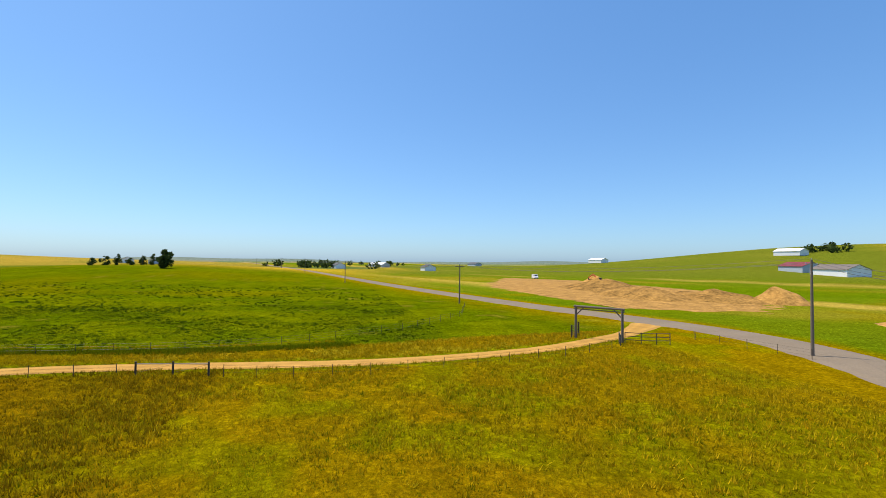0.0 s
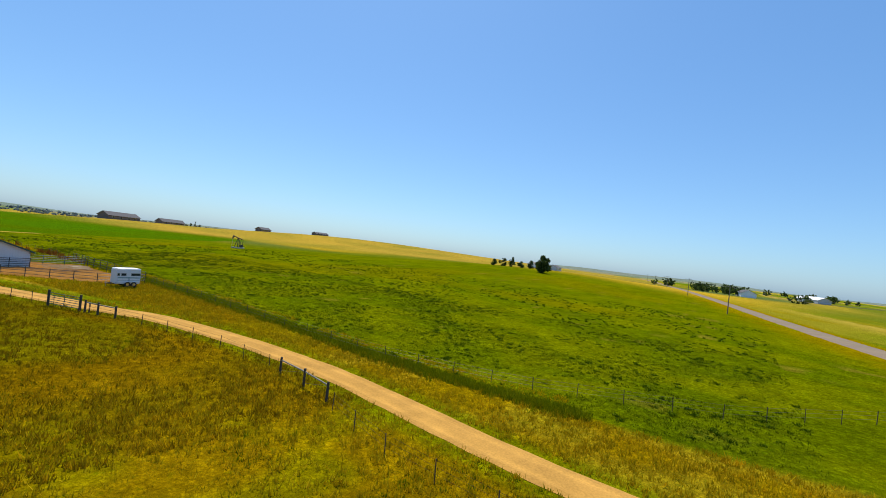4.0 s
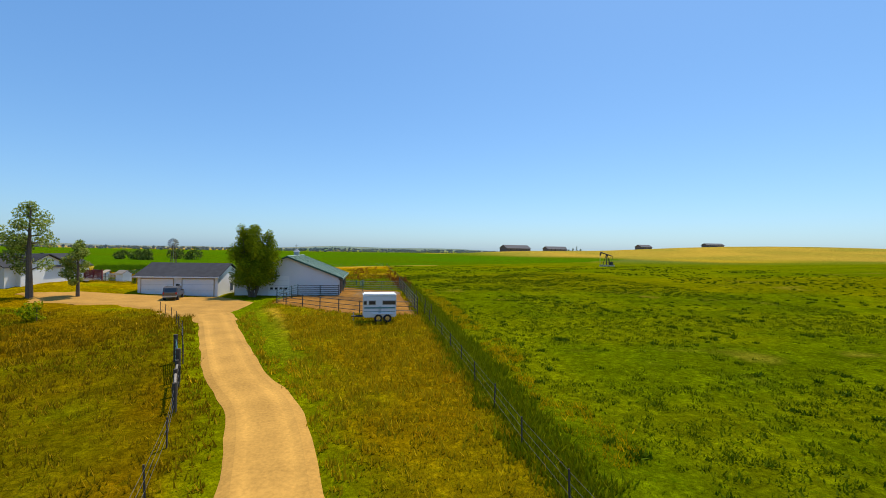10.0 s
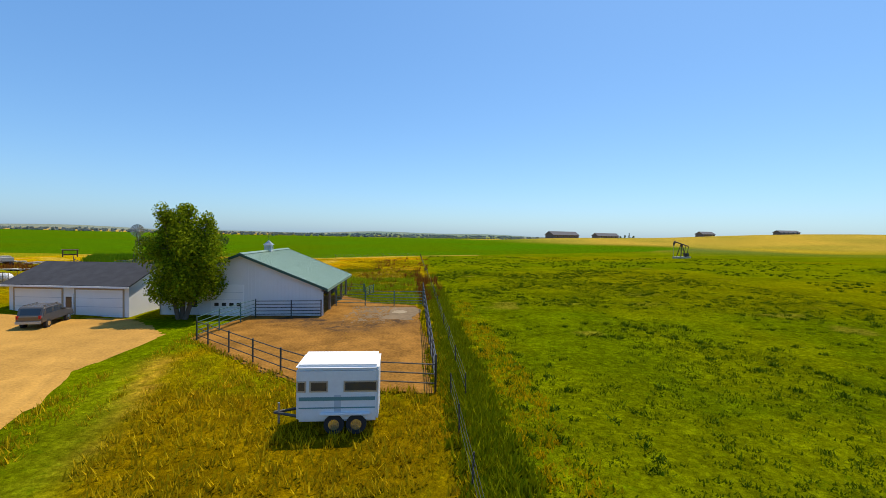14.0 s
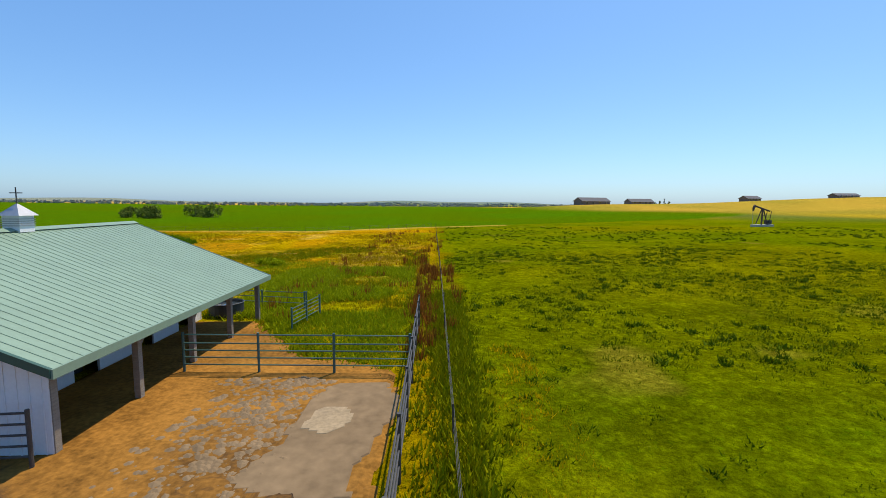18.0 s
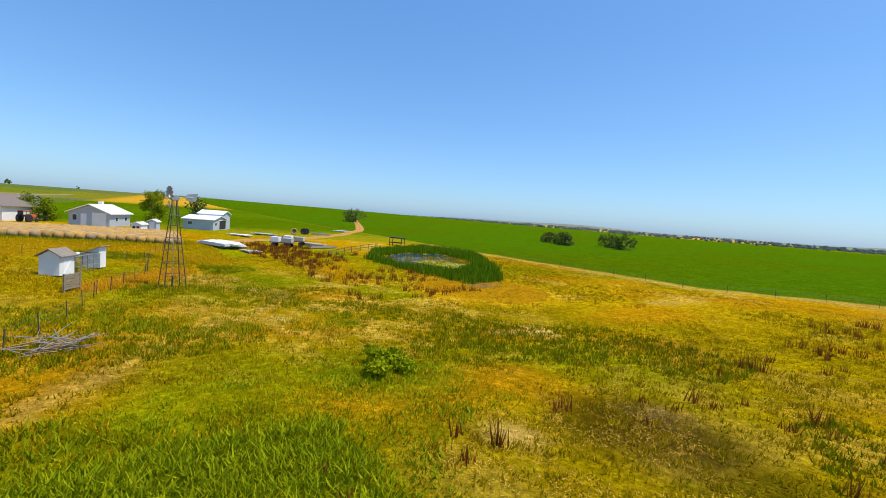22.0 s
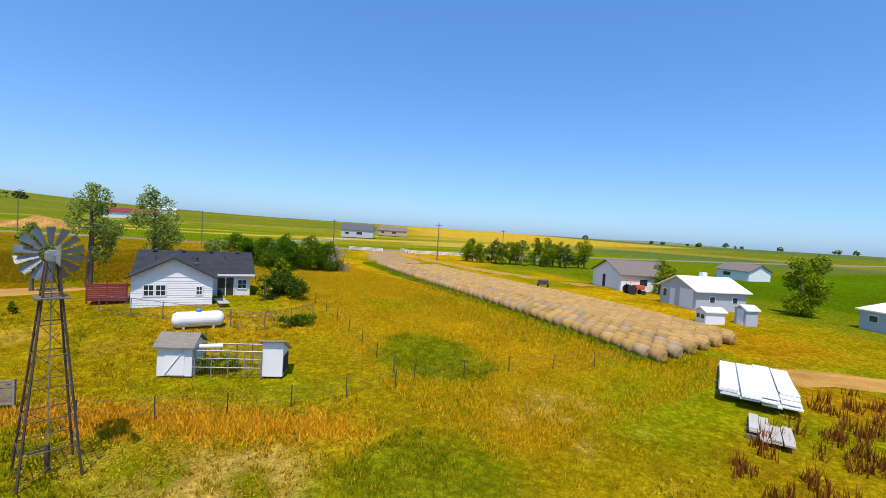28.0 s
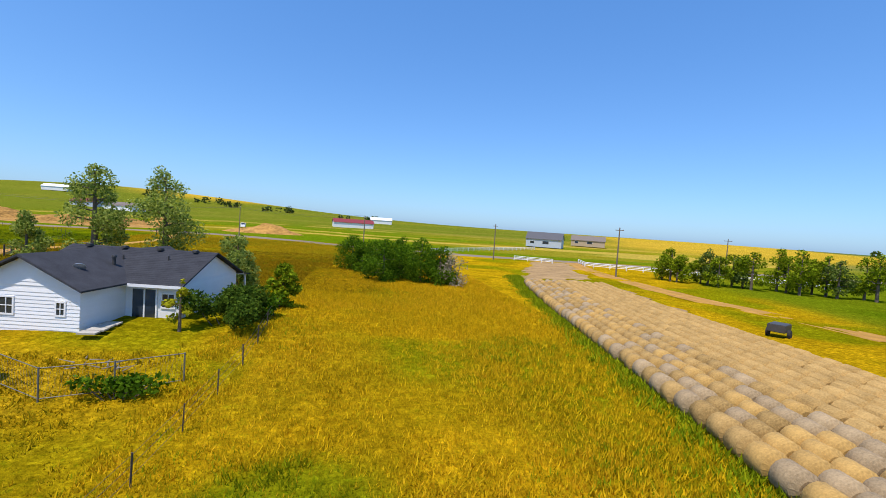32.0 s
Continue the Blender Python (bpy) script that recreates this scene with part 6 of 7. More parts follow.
far_wood("far_trees", [(-900, 760), (-400, 860), (0, 1000), (260, 960)], 620, 70, 2.1, 1.7, L_HAZE, "far haze-tinted belts of trees in the valley", 7)
far_wood("distant_trees", [(-1500, 900), (-500, 1300), (300, 1500), (1100, 1300)], 800, 160, 3.6, 3.2, L_HAZE, "distant haze-tinted tree lines along the horizon", 8)
far_wood("roadside_trees", [(420, -60), (560, -20), (620, -160)], 46, 22, 7, 1.8, L_DARKFAR, "far dark trees round roadside farms", 9)
far_wood("hilltop_trees", [(-70, -455), (-30, -470), (238, -500), (280, -505)], 34, 6, 7, 1.6, L_DARKFAR, "dark trees in a clump on the hilltop", 10)
far_wood("western_trees", [(-520, -330), (-640, -200), (-860, 60)], 12, 16, 5, 1.8, L_FAR, "far dark trees on the western rise", 11)


# ---- hay ----
def hay_stack():
    """Round bales lying side by side in long rows."""
    seg = 14
    v, f = [], []
    for i in range(2):
        for k in range(seg):
            a = 2 * math.pi * k / seg
            v.append((0.49 * math.cos(a), -0.36 + 0.72 * i, 0.49 + 0.49 * math.sin(a)))
    for i in range(2):
        for k in range(seg):
            a = 2 * math.pi * k / seg
            v.append((0.29 * math.cos(a), (-0.51 + 1.02 * i), 0.49 + 0.29 * math.sin(a)))
    for k in range(seg):
        q = (k + 1) % seg
        f += [(k, q, seg + q, seg + k), (2 * seg + k, 2 * seg + q, q, k), (seg + k, seg + q, 3 * seg + q, 3 * seg + k)]
    f += [tuple(range(2 * seg, 3 * seg)), tuple(range(4 * seg - 1, 3 * seg - 1, -1))]
    mats = [M_HAY, paint("grey_hay", (0.35, 0.25, 0.135), 0.95, var=0.35, scale=0.9, fine=14, bump=0.8), paint("fresh_hay", (0.43, 0.26, 0.075), 0.95, var=0.35, scale=0.9, fine=14, bump=0.8)]
    me = [pydata("hay_bale", v, f, m) for m in mats]
    for m in me:
        for q in m.polygons:
            q.use_smooth = len(q.vertices) == 4 and abs(q.normal.y) < 0.3
    rg = random.Random(8)
    # rows run from the near corner away along the lot; those farther in are joined
    o = Vector((-71.0, 57.8))
    d1 = Vector((-0.15, -0.989)).normalized()
    far_v, far_f = [], []
    for r in range(12):
        for k in range(56):
            p = o + Vector((-1.03, 0.03)) * r + d1 * (1.07 * k + 0.5 * (r % 2)) + Vector((-0.0009 * k * k + rg.uniform(-.06, .06), rg.uniform(-.08, .08)))
            m = pose(p.x, p.y, gh(p.x, p.y) - 0.04, rg.uniform(-3, 3), rg.uniform(-8, 8), 171 + rg.uniform(-4, 4))
            if r < 5 and k < 56:
                ob = new("hay_bale", me[rg.choice((0, 0, 1, 1, 2, 2))])
                ob.matrix_world = m
                tagged(ob, "round straw-coloured hay bale in a long row", "hay bale", "rows of hay bales")
            else:
                b = len(far_v)
                far_v += [tuple(m @ Vector(q)) for q in v]
                far_f += [tuple(b + i for i in q) for q in f]
    far = pydata("hay_bales", far_v, far_f, M_HAY)
    tagged(new("hay_bales", far), "back rows of round straw-coloured hay bales", "hay bales", kind="stuff")


hay_stack()


# ---- neighbours ----
def simple_house(name, x, y, rz, W, D, E, R, wall, roof, label, doors=(), wins=(), over=0.4, category="house", z=None):
    h = thing(name, pose(x, y, gh(x, y) if z is None else z, 0, 0, rz), label, category)
    part("wall", B(0, W, 0, D, -0.6, E), wall, h)
    for x0 in (0.0, W - 0.1):
        part("gable", PR([(0, E), (D, E), (D / 2, R - 0.06)], x0, x0 + 0.1, "x"), wall, h)
    for y0 in (-over, D + over):
        z0 = E - (R - E) * over / (D / 2)
        part("roof", PR([(y0, z0), (D / 2, R), (D / 2, R + 0.12), (y0, z0 + 0.12)], -over, W + over, "x"), roof, h)
    for side, a, b, z0, z1, m in doors + wins:
        nm = "door" if z0 < 0.3 else "window"
        if side == "s":
            w = part(nm, B(a, b, -0.04, 0.0, z0, z1), m, h)
            part("frame", B(a - 0.1, b + 0.1, -0.02, 0.0, z0 - 0.02, z1 + 0.1), M_WHITE, w)
        elif side == "w":
            w = part(nm, B(-0.04, 0.0, a, b, z0, z1), m, h)
            part("frame", B(-0.02, 0.0, a - 0.1, b + 0.1, z0 - 0.02, z1 + 0.1), M_WHITE, w)
        else:
            w = part(nm, B(W, W + 0.04, a, b, z0, z1), m, h)
            part("frame", B(W, W + 0.02, a - 0.1, b + 0.1, z0 - 0.02, z1 + 0.1), M_WHITE, w)
    return h


# shop, shed, stock barn and house of the neighbour
sh = simple_house("shop", -94.6, 49.7, 154, 6.6, 6.2, 2.3, 3.6, M_GREYSID, M_WROOF, "pale grey steel shop with white roof", (("w", 0.6, 2.6, 0.0, 2.2, M_WROOF), ("w", 3.6, 4.3, 0.0, 1.95, M_WROOF), ("s", 1.8, 2.4, 1.0, 1.6, M_GLASS), ("s", 4.8, 5.4, 1.0, 1.6, M_GLASS)), (("w", 5.0, 5.6, 0.9, 1.8, M_GLASS),), category="shed")
part("cupola", B(3.0, 3.6, 2.8, 3.4, 3.5, 4.2), M_WHITE, sh)
simple_house("neighbour_house", -102.8, 35.2, 150, 8.5, 9.5, 2.5, 4.3, M_WHITE, M_BROWNROOF, "low white house with tan roof and garage door", (("w", 1.2, 4.2, 0.0, 2.1, M_WHITE), ("w", 5.0, 5.9, 0.0, 2.0, M_DARK)), (("s", 3.0, 4.2, 0.9, 1.8, M_GLASS),))
simple_house("tool_shed", -87.3, 53.9, 152, 2.1, 1.4, 1.2, 1.5, M_WHITE, M_WROOF, "small low white shed with vents", (), (("w", 0.2, 0.6, 0.5, 0.9, M_GLASS), ("w", 0.8, 1.2, 0.5, 0.9, M_GLASS)), 0.15, "shed")
simple_house("garden_shed", -90.4, 56.2, 152, 1.3, 1.4, 1.6, 1.95, M_GREYSID, M_WROOF, "small grey garden shed with white roof", (("w", 0.4, 1.0, 0.0, 1.5, M_WHITE),), (), 0.15, "shed")
# the open bay is a near-black sheet on the wall, standing in for shade
simple_house("stock_barn", -105.5, 61.5, 60, 6.0, 7.0, 2.0, 2.7, M_GREYSID, M_WROOF, "grey stock shed with white roof and bay sheet coloured as shade", (("e", 3.2, 6.6, 0.0, 1.8, M_DARK),), (("e", 1.0, 1.7, 0.9, 1.5, M_GLASS), ("s", 1.0, 1.8, 0.9, 1.5, M_GLASS)), 0.3, "shed")
simple_house("upper_barn", -111.0, 65.0, 60, 5.0, 4.6, 3.2, 3.9, M_GREYSID, M_WROOF, "taller grey shed with white roof", (), (), 0.3, "shed")
simple_house("far_bungalow", -168, 22, 70, 9, 7, 2.4, 4.0, M_WHITE, M_BROWNROOF, "distant white bungalow above the fields", (), (("w", 1.5, 3, 0.9, 1.8, M_GLASS), ("s", 2, 4, 0.9, 1.8, M_GLASS)))
simple_house("new_house", -137, -150, 150, 17, 11, 3.4, 6.6, M_GREYSID, M_FARROOF, "large grey-blue house with white trim beyond the road", (), (("s", 2, 4, 1, 2.2, M_GLASS), ("s", 8, 11, 1, 2.4, M_GLASS), ("w", 3, 5, 1, 2.2, M_GLASS)), z=2.2)
simple_house("tan_house", -180, -190, 150, 19, 10, 3.0, 5.6, M_TAN, M_BROWNROOF, "tan house with brown roof beyond the road", (), (("s", 2, 4, 1, 2.2, M_GLASS), ("s", 9, 12, 1, 2.4, M_GLASS)), z=3.0)


def tractor(x, y, rz):
    t = thing("tractor", pose(x, y, gh(x, y), 0, 0, rz), "old orange-red tractor parked by the shop", "tractor")
    part("hood", B(-0.1, 1.5, -0.35, 0.35, 0.7, 1.3, bev=0.08), M_ORANGE, t)
    part("seat", B(-0.8, -0.4, -0.25, 0.25, 0.9, 1.25, bev=0.05), M_DARKPIPE, t)
    for s in (-1, 1):
        part("rear_wheel", T((-0.6, s * 0.55, 0.65), (-0.6, s * 0.85, 0.65), 0.65, seg=16), M_RUBBER, t)
        part("front_wheel", T((1.2, s * 0.45, 0.32), (1.2, s * 0.62, 0.32), 0.32, seg=14), M_RUBBER, t)
        part("roof_post", T((-0.9, s * 0.5, 1.0), (-0.8, s * 0.5, 1.9), 0.03), M_DARKPIPE, t)
    part("canopy", B(-1.2, 0.2, -0.6, 0.6, 1.88, 1.95), M_ORANGE, t)


tractor(-100.6, 38.6, 150)


def white_fence(pts, label):
    f = thing("rail_fence", pose(0, 0, 0), label, "fence", "white rail fences")
    ps = smooth(pts, 3.6)
    for px, py in ps:
        part("post", B(px - 0.07, px + 0.07, py - 0.07, py + 0.07, gh(px, py) - 0.2, gh(px, py) + 1.2), M_WHITE, f)
    for h in (0.45, 0.8, 1.12):
        for (ax, ay), (bx, by) in zip(ps, ps[1:]):
            part("rail", T((ax, ay, gh(ax, ay) + h), (bx, by, gh(bx, by) + h), 0.06, seg=4), M_WHITE, f)


white_fence([(-116, -52), (-112, -40), (-122, -34), (-150, -12)], "white rail fence along the neighbour's lawn")
white_fence([(-78, -66), (-100, -90), (-130, -120)], "white rail fence across the road")
white_fence([(-98, -52), (-106, -46)], "short white rail fence by the drive")


# ---- scrap and sheeting by the track ----
def sheet_pile(x, y, rz, n, L, W, mat, label, name="sheet_pile", seed=1):
    """Long sheets in side-by-side bundles on bearers."""
    rg = random.Random(seed)
    p = thing(name, pose(x, y, gh(x, y), 0, 0, rz), label, "pile")
    cols = 4
    for i in range(n):
        c, lev = i % cols, i // cols
        a = rg.uniform(-0.7, 0.7)
        y0 = W * c / cols + rg.uniform(-0.04, 0.04)
        ob = part("sheet", B(a, a + L * rg.uniform(0.7, 1.0), y0, y0 + W / cols * 0.94, 0.12 + 0.09 * lev, 0.195 + 0.09 * lev), mat, p)
        ob.rotation_euler = (rg.uniform(-0.01, 0.01), rg.uniform(-0.008, 0.008), rg.uniform(-0.012, 0.012))
    for k in range(3):
        part("bearer", B(L * (0.15 + 0.33 * k), L * (0.15 + 0.33 * k) + 0.15, -0.15, W, -0.1, 0.11), M_WOOD, p)


sheet_pile(-73.8, 60.6, 22, 20, 7.2, 3.6, M_WROOF, "stack of long white metal sheets in the weeds", "white_sheets", 3)
sheet_pile(-77.6, 77.4, 50, 12, 3.4, 1.8, M_CONC, "pale stack of blocks and boards", "block_pile", 4)
sheet_pile(-90.5, 67.5, 50, 8, 4.2, 2.2, M_WROOF, "white sheets lying by the farm track", "white_sheets", 5)
sheet_pile(-96.8, 73.2, 50, 8, 4.2, 2.2, M_GREYSID, "grey sheets lying by the farm track", "grey_sheets", 6)
sheet_pile(-125, 102, 50, 8, 4.6, 2.2, M_WROOF, "white sheets lying beyond the track", "white_sheets", 7)
sheet_pile(-66.2, 65.0, 20, 8, 2.4, 1.6, M_CONC, "pale broken boards beside the sheets", "board_pile", 9)


def old_wheel(x, y, rz, lean, mat, label):
    """A big worn tractor tyre on its rim, standing in the weeds."""
    w = thing("discarded_tyre", pose(x, y, gh(x, y) + 0.72, 0, 0, rz) @ pose(0, 0, 0, 90 - lean), label, "tyre", "old tyres by the track")
    part("tyre", lathe([(0.42, -0.14), (0.6, -0.2), (0.74, -0.16), (0.78, 0.0), (0.74, 0.16), (0.6, 0.2), (0.42, 0.14), (0.42, -0.14)], 24), mat, w)
    part("rim", lathe([(0.1, -0.03), (0.38, -0.05), (0.43, -0.12), (0.43, 0.12), (0.38, 0.05), (0.1, 0.03), (0.1, -0.03)], 20), M_RUST, w)


old_wheel(-103.5, 83.7, 70, 12, M_HAY, "faded yellow tractor wheel leaning in the grass")
old_wheel(-104.3, 86.2, 55, 8, M_RUBBER, "black tractor tyre standing in the grass")
old_wheel(-104.9, 87.0, 62, 14, M_RUBBER, "black tractor tyre standing in the grass")


def pole_stack(x, y, rz, n, L, mat, label, seed):
    rg = random.Random(seed)
    p = thing("pole_stack", pose(x, y, gh(x, y), 0, 0, rz), label, "pole stack")
    for i in range(n):
        lev, c = divmod(i, 5)
        yy = c * 0.24 + lev * 0.12
        a = rg.uniform(-0.4, 0.4)
        part("pole", T((a, yy, 0.12 + lev * 0.2), (a + L * rg.uniform(0.8, 1), yy + rg.uniform(-.1, .1), 0.12 + lev * 0.2), 0.1, 0.08), mat, p)


pole_stack(-72.2, 76.8, 100, 9, 5.0, M_TIMBER, "stack of weathered wooden poles in the weeds", 4)
pole_stack(-90.2, 75.4, 50, 7, 3.2, M_WOOD, "dark stack of old timber beside the track", 5)
pole_stack(-106.0, 88.6, 50, 8, 4.6, M_STEEL, "bundle of grey irrigation pipes by the track", 6)


def flatbed(x, y, rz):
    t = thing("flatbed_wagon", pose(x, y, gh(x, y), 0, 0, rz), "old loaded flatbed wagon in the weeds", "wagon")
    part("bed", B(-1.8, 1.8, -0.9, 0.9, 0.7, 0.85), M_WOOD, t)
    part("crate", B(-1.7, -0.4, -0.8, 0.8, 0.85, 1.6, bev=0.03), M_WHITE, t)
    part("crate", B(0.0, 1.6, -0.8, 0.8, 0.85, 1.5, bev=0.03), M_CONC, t)
    for s in (-1, 1):
        for xw in (-1.2, 1.2):
            part("wheel", T((xw, s * 0.7, 0.35), (xw, s * 0.9, 0.35), 0.35, seg=12), M_RUBBER, t)


flatbed(-73.4, 72.6, 58)
flatbed(-76.2, 75.4, 58)


def stock_frame(x, y, rz):
    t = thing("timber_dock", pose(x, y, gh(x, y) - 0.3, 0, 0, rz), "rusty brown frame standing by the pond", "frame")
    for xx in (0, 2.6):
        for yy in (0, 1.8):
            part("post", T((xx, yy, 0), (xx, yy, 2.0), 0.08), M_RUST, t)
    for z in (0.9, 1.9):
        part("beam", tube(T((0, 0, z), (2.6, 0, z), 0.07), (0, 1.8, z), (2.6, 1.8, z), 0.07), M_RUST, t)
    part("roof_plank", B(-0.2, 2.8, -0.2, 2.0, 2.0, 2.06), M_RUST, t)


stock_frame(-81.0, 96.5, 40)
pipe_run([(-62, 76), (-68, 82), (-74, 90)], "dark rail fence by the pond", (0.5, 0.9), 0.05, M_RUST, 3.0, "rail_fence")


def stock_tank(x, y):
    t = thing("stock_tank", pose(x, y, gh(x, y) + 0.02), "round black stock water tank by the barn", "water tank")
    part("wall", lathe([(0.82, 0), (0.85, 0.1), (0.85, 0.62), (0.89, 0.66), (0.84, 0.68), (0.80, 0.62), (0.78, 0.15), (0.3, 0.12)], 24), M_TANKB, t)
    part("water", lathe([(0.79, 0.5), (0.79, 0.52)], 24), M_WATER, t)


stock_tank(-11.2, 39.7)


def cart(x, y):
    t = thing("dump_cart", pose(x, y, gh(x, y), 0, 0, 30), "small black dump trailer in the field", "cart")
    part("box", B(-0.9, 0.9, -0.6, 0.6, 0.5, 1.1, bev=0.04), M_DARKPIPE, t)
    for s in (-1, 1):
        part("wheel", T((0, s * 0.6, 0.35), (0, s * 0.8, 0.35), 0.35, seg=12), M_RUBBER, t)


cart(-92.5, 29.0)


def brush_pile(x, y, seed, n, L, label):
    rg = random.Random(seed)
    bm = bmesh.new()
    for _ in range(n):
        a = rg.uniform(0, 6.28)
        p = Vector((rg.uniform(-1, 1), rg.uniform(-.8, .8), rg.uniform(0.0, 0.3)))
        tube(bm, p, p + Vector((math.cos(a), math.sin(a), rg.uniform(0.0, 0.35))) * rg.uniform(0.4, 1) * L, 0.03, 0.008, 4)
    solo("brush_heap", bm, M_TIMBER, label, "brush pile", m=pose(x, y, gh(x, y)))


brush_pile(-24.0, 49.4, 5, 60, 1.5, "grey heap of dead branches in the grass")
brush_pile(-50.0, 39.6, 6, 14, 0.7, "few dead branches on the lawn")


# ---- far houses ----
for (x, y, rz, W, D, E, R, lab) in ((146, 455, 20, 34, 14, 4.0, 7.5, "large brown house on the far rise"), (203, 474, 10, 26, 12, 3.2, 6.2, "long dark house on the far rise"),
                                  (322, 470, 15, 18, 10, 3, 5.6, "dark house on the golden hill"), (388, 440, 0, 22, 10, 2.6, 4.6, "low dark house on the golden hill crest")):
    simple_house("far_house", x, y, rz, W, D, E, R, M_FARBROWN, M_FARROOF, lab, (), tuple(("s", W * f, W * f + 2.2, 1.2, 3.2, M_GLASS) for f in (0.12, 0.35, 0.6, 0.8)), 0.8)
for (x, y, rz, W, wall, roof, lab) in ((430, -70, 10, 22, M_WHITE, M_FARROOF, "far white farmhouse beside the road"), (520, -130, 20, 40, M_GREYSID, M_WROOF, "far long pale shed beyond the road"),
                                     (356, -150, 5, 14, M_WHITE, M_FARROOF, "far small white house beyond the road"), (440, 130, 20, 24, M_WHITE, M_REDWOOD, "far white barn with red roof"),
                                     (420, 100, 10, 26, M_GREYSID, M_FARROOF, "far grey barn beyond the field"), (-84, -424, 0, 22, M_WHITE, M_WROOF, "white shed on the hilltop"),
                                     (248, -470, 0, 24, M_WHITE, M_WROOF, "white shed on the hilltop"), (110, -318, -25, 30, M_WHITE, M_BROWNROOF, "long white house below the hill"),
                                     (148, -340, -25, 26, M_GREYSID, M_REDWOOD, "long house with red roof below the hill"), (-62, -300, 10, 30, M_WHITE, M_REDWOOD, "long white building with reddish roof"),
                                     (470, -420, 0, 30, M_WHITE, M_WROOF, "white shed on the skyline"), (640, -300, 0, 40, M_GREYSID, M_FARROOF, "far grey sheds on the skyline")):
    simple_house("farm_building", x, y, rz, W, 11, 3.6, 6.2, wall, roof, lab, (), tuple(("s", W * f, W * f + 2.0, 1.0, 2.6, M_GLASS) for f in (0.15, 0.45, 0.75)), 0.5)


# ---- spoil heaps ----
def heap(x, y, w, d, h, seed, label):
    rg = np.random.RandomState(seed)
    n = 26
    bm = bmesh.new()
    g = {}
    for i in range(n):
        for j in range(n):
            u, v = i / (n - 1) * 2 - 1, j / (n - 1) * 2 - 1
            r = math.hypot(u, v)
            a = max(0.0, 1 - r) ** 0.8
            px, py = x + u * w, y + v * d
            z = h * a * (0.55 + 0.9 * float(vnoise(px + seed * 50, py, w * 0.35))) + (0.5 * float(vnoise(px, py + seed * 9, 1.6)) * a)
            g[i, j] = bm.verts.new((px, py, gh(px, py) + z - 0.15))
    for i in range(n - 1):
        for j in range(n - 1):
            bm.faces.new((g[i, j], g[i + 1, j], g[i + 1, j + 1], g[i, j + 1]))
    solo("earth_mound", bm, M_SPOIL, label, "earth heap", "spoil heaps")


heap(52, -132, 20, 10, 2.6, 3, "rough heap of tan excavated earth")
heap(82, -142, 26, 13, 2.9, 4, "broad heap of tan excavated earth")
heap(40, -143, 15, 9, 2.4, 5, "low heap of tan excavated earth")
heap(100, -150, 9, 6, 4.6, 6, "steep heap of reddish excavated earth")
heap(28, -150, 7, 5, 3.5, 7, "small far heap of tan earth")
heap(-18, -132, 16, 8, 3.6, 8, "rough heap of tan earth beyond the road")


# ---- grass and weeds ----
def tufts(name, n, region, hmin, hmax, mat, label, seed, blades=5, wide=0.03, lean=0.35, spread=0.12, category="grass"):
    """Blades of grass standing in tufts over a stretch of the plan, as one object."""
    rg = np.random.RandomState(seed)
    xs, ys = region(rg, n)
    n = len(xs)
    blades = int(blades * 1.7)
    k = n * blades
    X = np.repeat(xs, blades) + rg.normal(size=k) * spread
    Y = np.repeat(ys, blades) + rg.normal(size=k) * spread
    Z = gz(X, Y) - 0.03
    H = np.repeat(rg.uniform(hmin, hmax, n), blades) * rg.uniform(0.6, 1.1, k)
    A = rg.uniform(0, 2 * np.pi, k)
    W = wide * rg.uniform(0.6, 1.3, k)
    La, Lb = rg.normal(size=k) * lean * H, rg.normal(size=k) * lean * H
    base = np.stack([X, Y, Z], -1)
    side = np.stack([np.cos(A) * W, np.sin(A) * W, 0 * A], -1)
    tip = base + np.stack([La, Lb, H], -1)
    v = np.stack([base - side, base + side, tip], 1).reshape(-1, 3)
    f = np.arange(k * 3).reshape(k, 3)
    tagged(new(name, mesh_np(name, v, f, mat)), label, category, kind="stuff")


def clear(x, y):
    """Where grass may grow."""
    ok = (seg_dist(x, y, DRIVE) > 1.5) & ~inside(x, y, YARD) & ~inside(x, y, CORRAL) & ~inside(x, y, HAYLOT)
    ok &= ~((x > -21.6) & (x < -8.8) & (y > 26) & (y < 39)) & ~((x > -37.4) & (x < -23) & (y > 25) & (y < 33))
    ok &= np.hypot((x + 47.5) * 0.9, y - 32) > 6.5
    return ok


def rect(x0, x1, y0, y1, thr=None, wl=5.0, test=None, seed=0):
    def f(rg, n):
        x, y = rg.uniform(x0, x1, n), rg.uniform(y0, y1, n)
        ok = clear(x, y)
        if thr is not None:
            ok &= vnoise(x + seed, y - seed, wl) > thr
        if test is not None:
            ok &= test(x, y)
        return x[ok], y[ok]
    return f


west = lambda x, y: x < np.interp(y, [p[1] for p in DRIVE], [p[0] for p in DRIVE])
on_track = lambda x, y: np.minimum(seg_dist(x, y, TRACKS[0]), seg_dist(x, y, TRACKS[1])) < 0.45
dry_spot = lambda x, y: np.min([np.hypot(x - a, y - b) / r for a, b, r in FLUSH], 0) > 0.8 + 0.5 * (vnoise(x, y, 2.0) - 0.5)
mid = lambda x, y: ~on_track(x, y) & (x > np.interp(y, [p[1] for p in DRIVE], [p[0] for p in DRIVE])) & (x < 0)
tufts("dry_grass", 16500, rect(-62, -6, -82, -28, None, 5, west), 0.15, 0.37, L_PASTURE, "tall olive pasture grass west of the driveway", 1, 5)
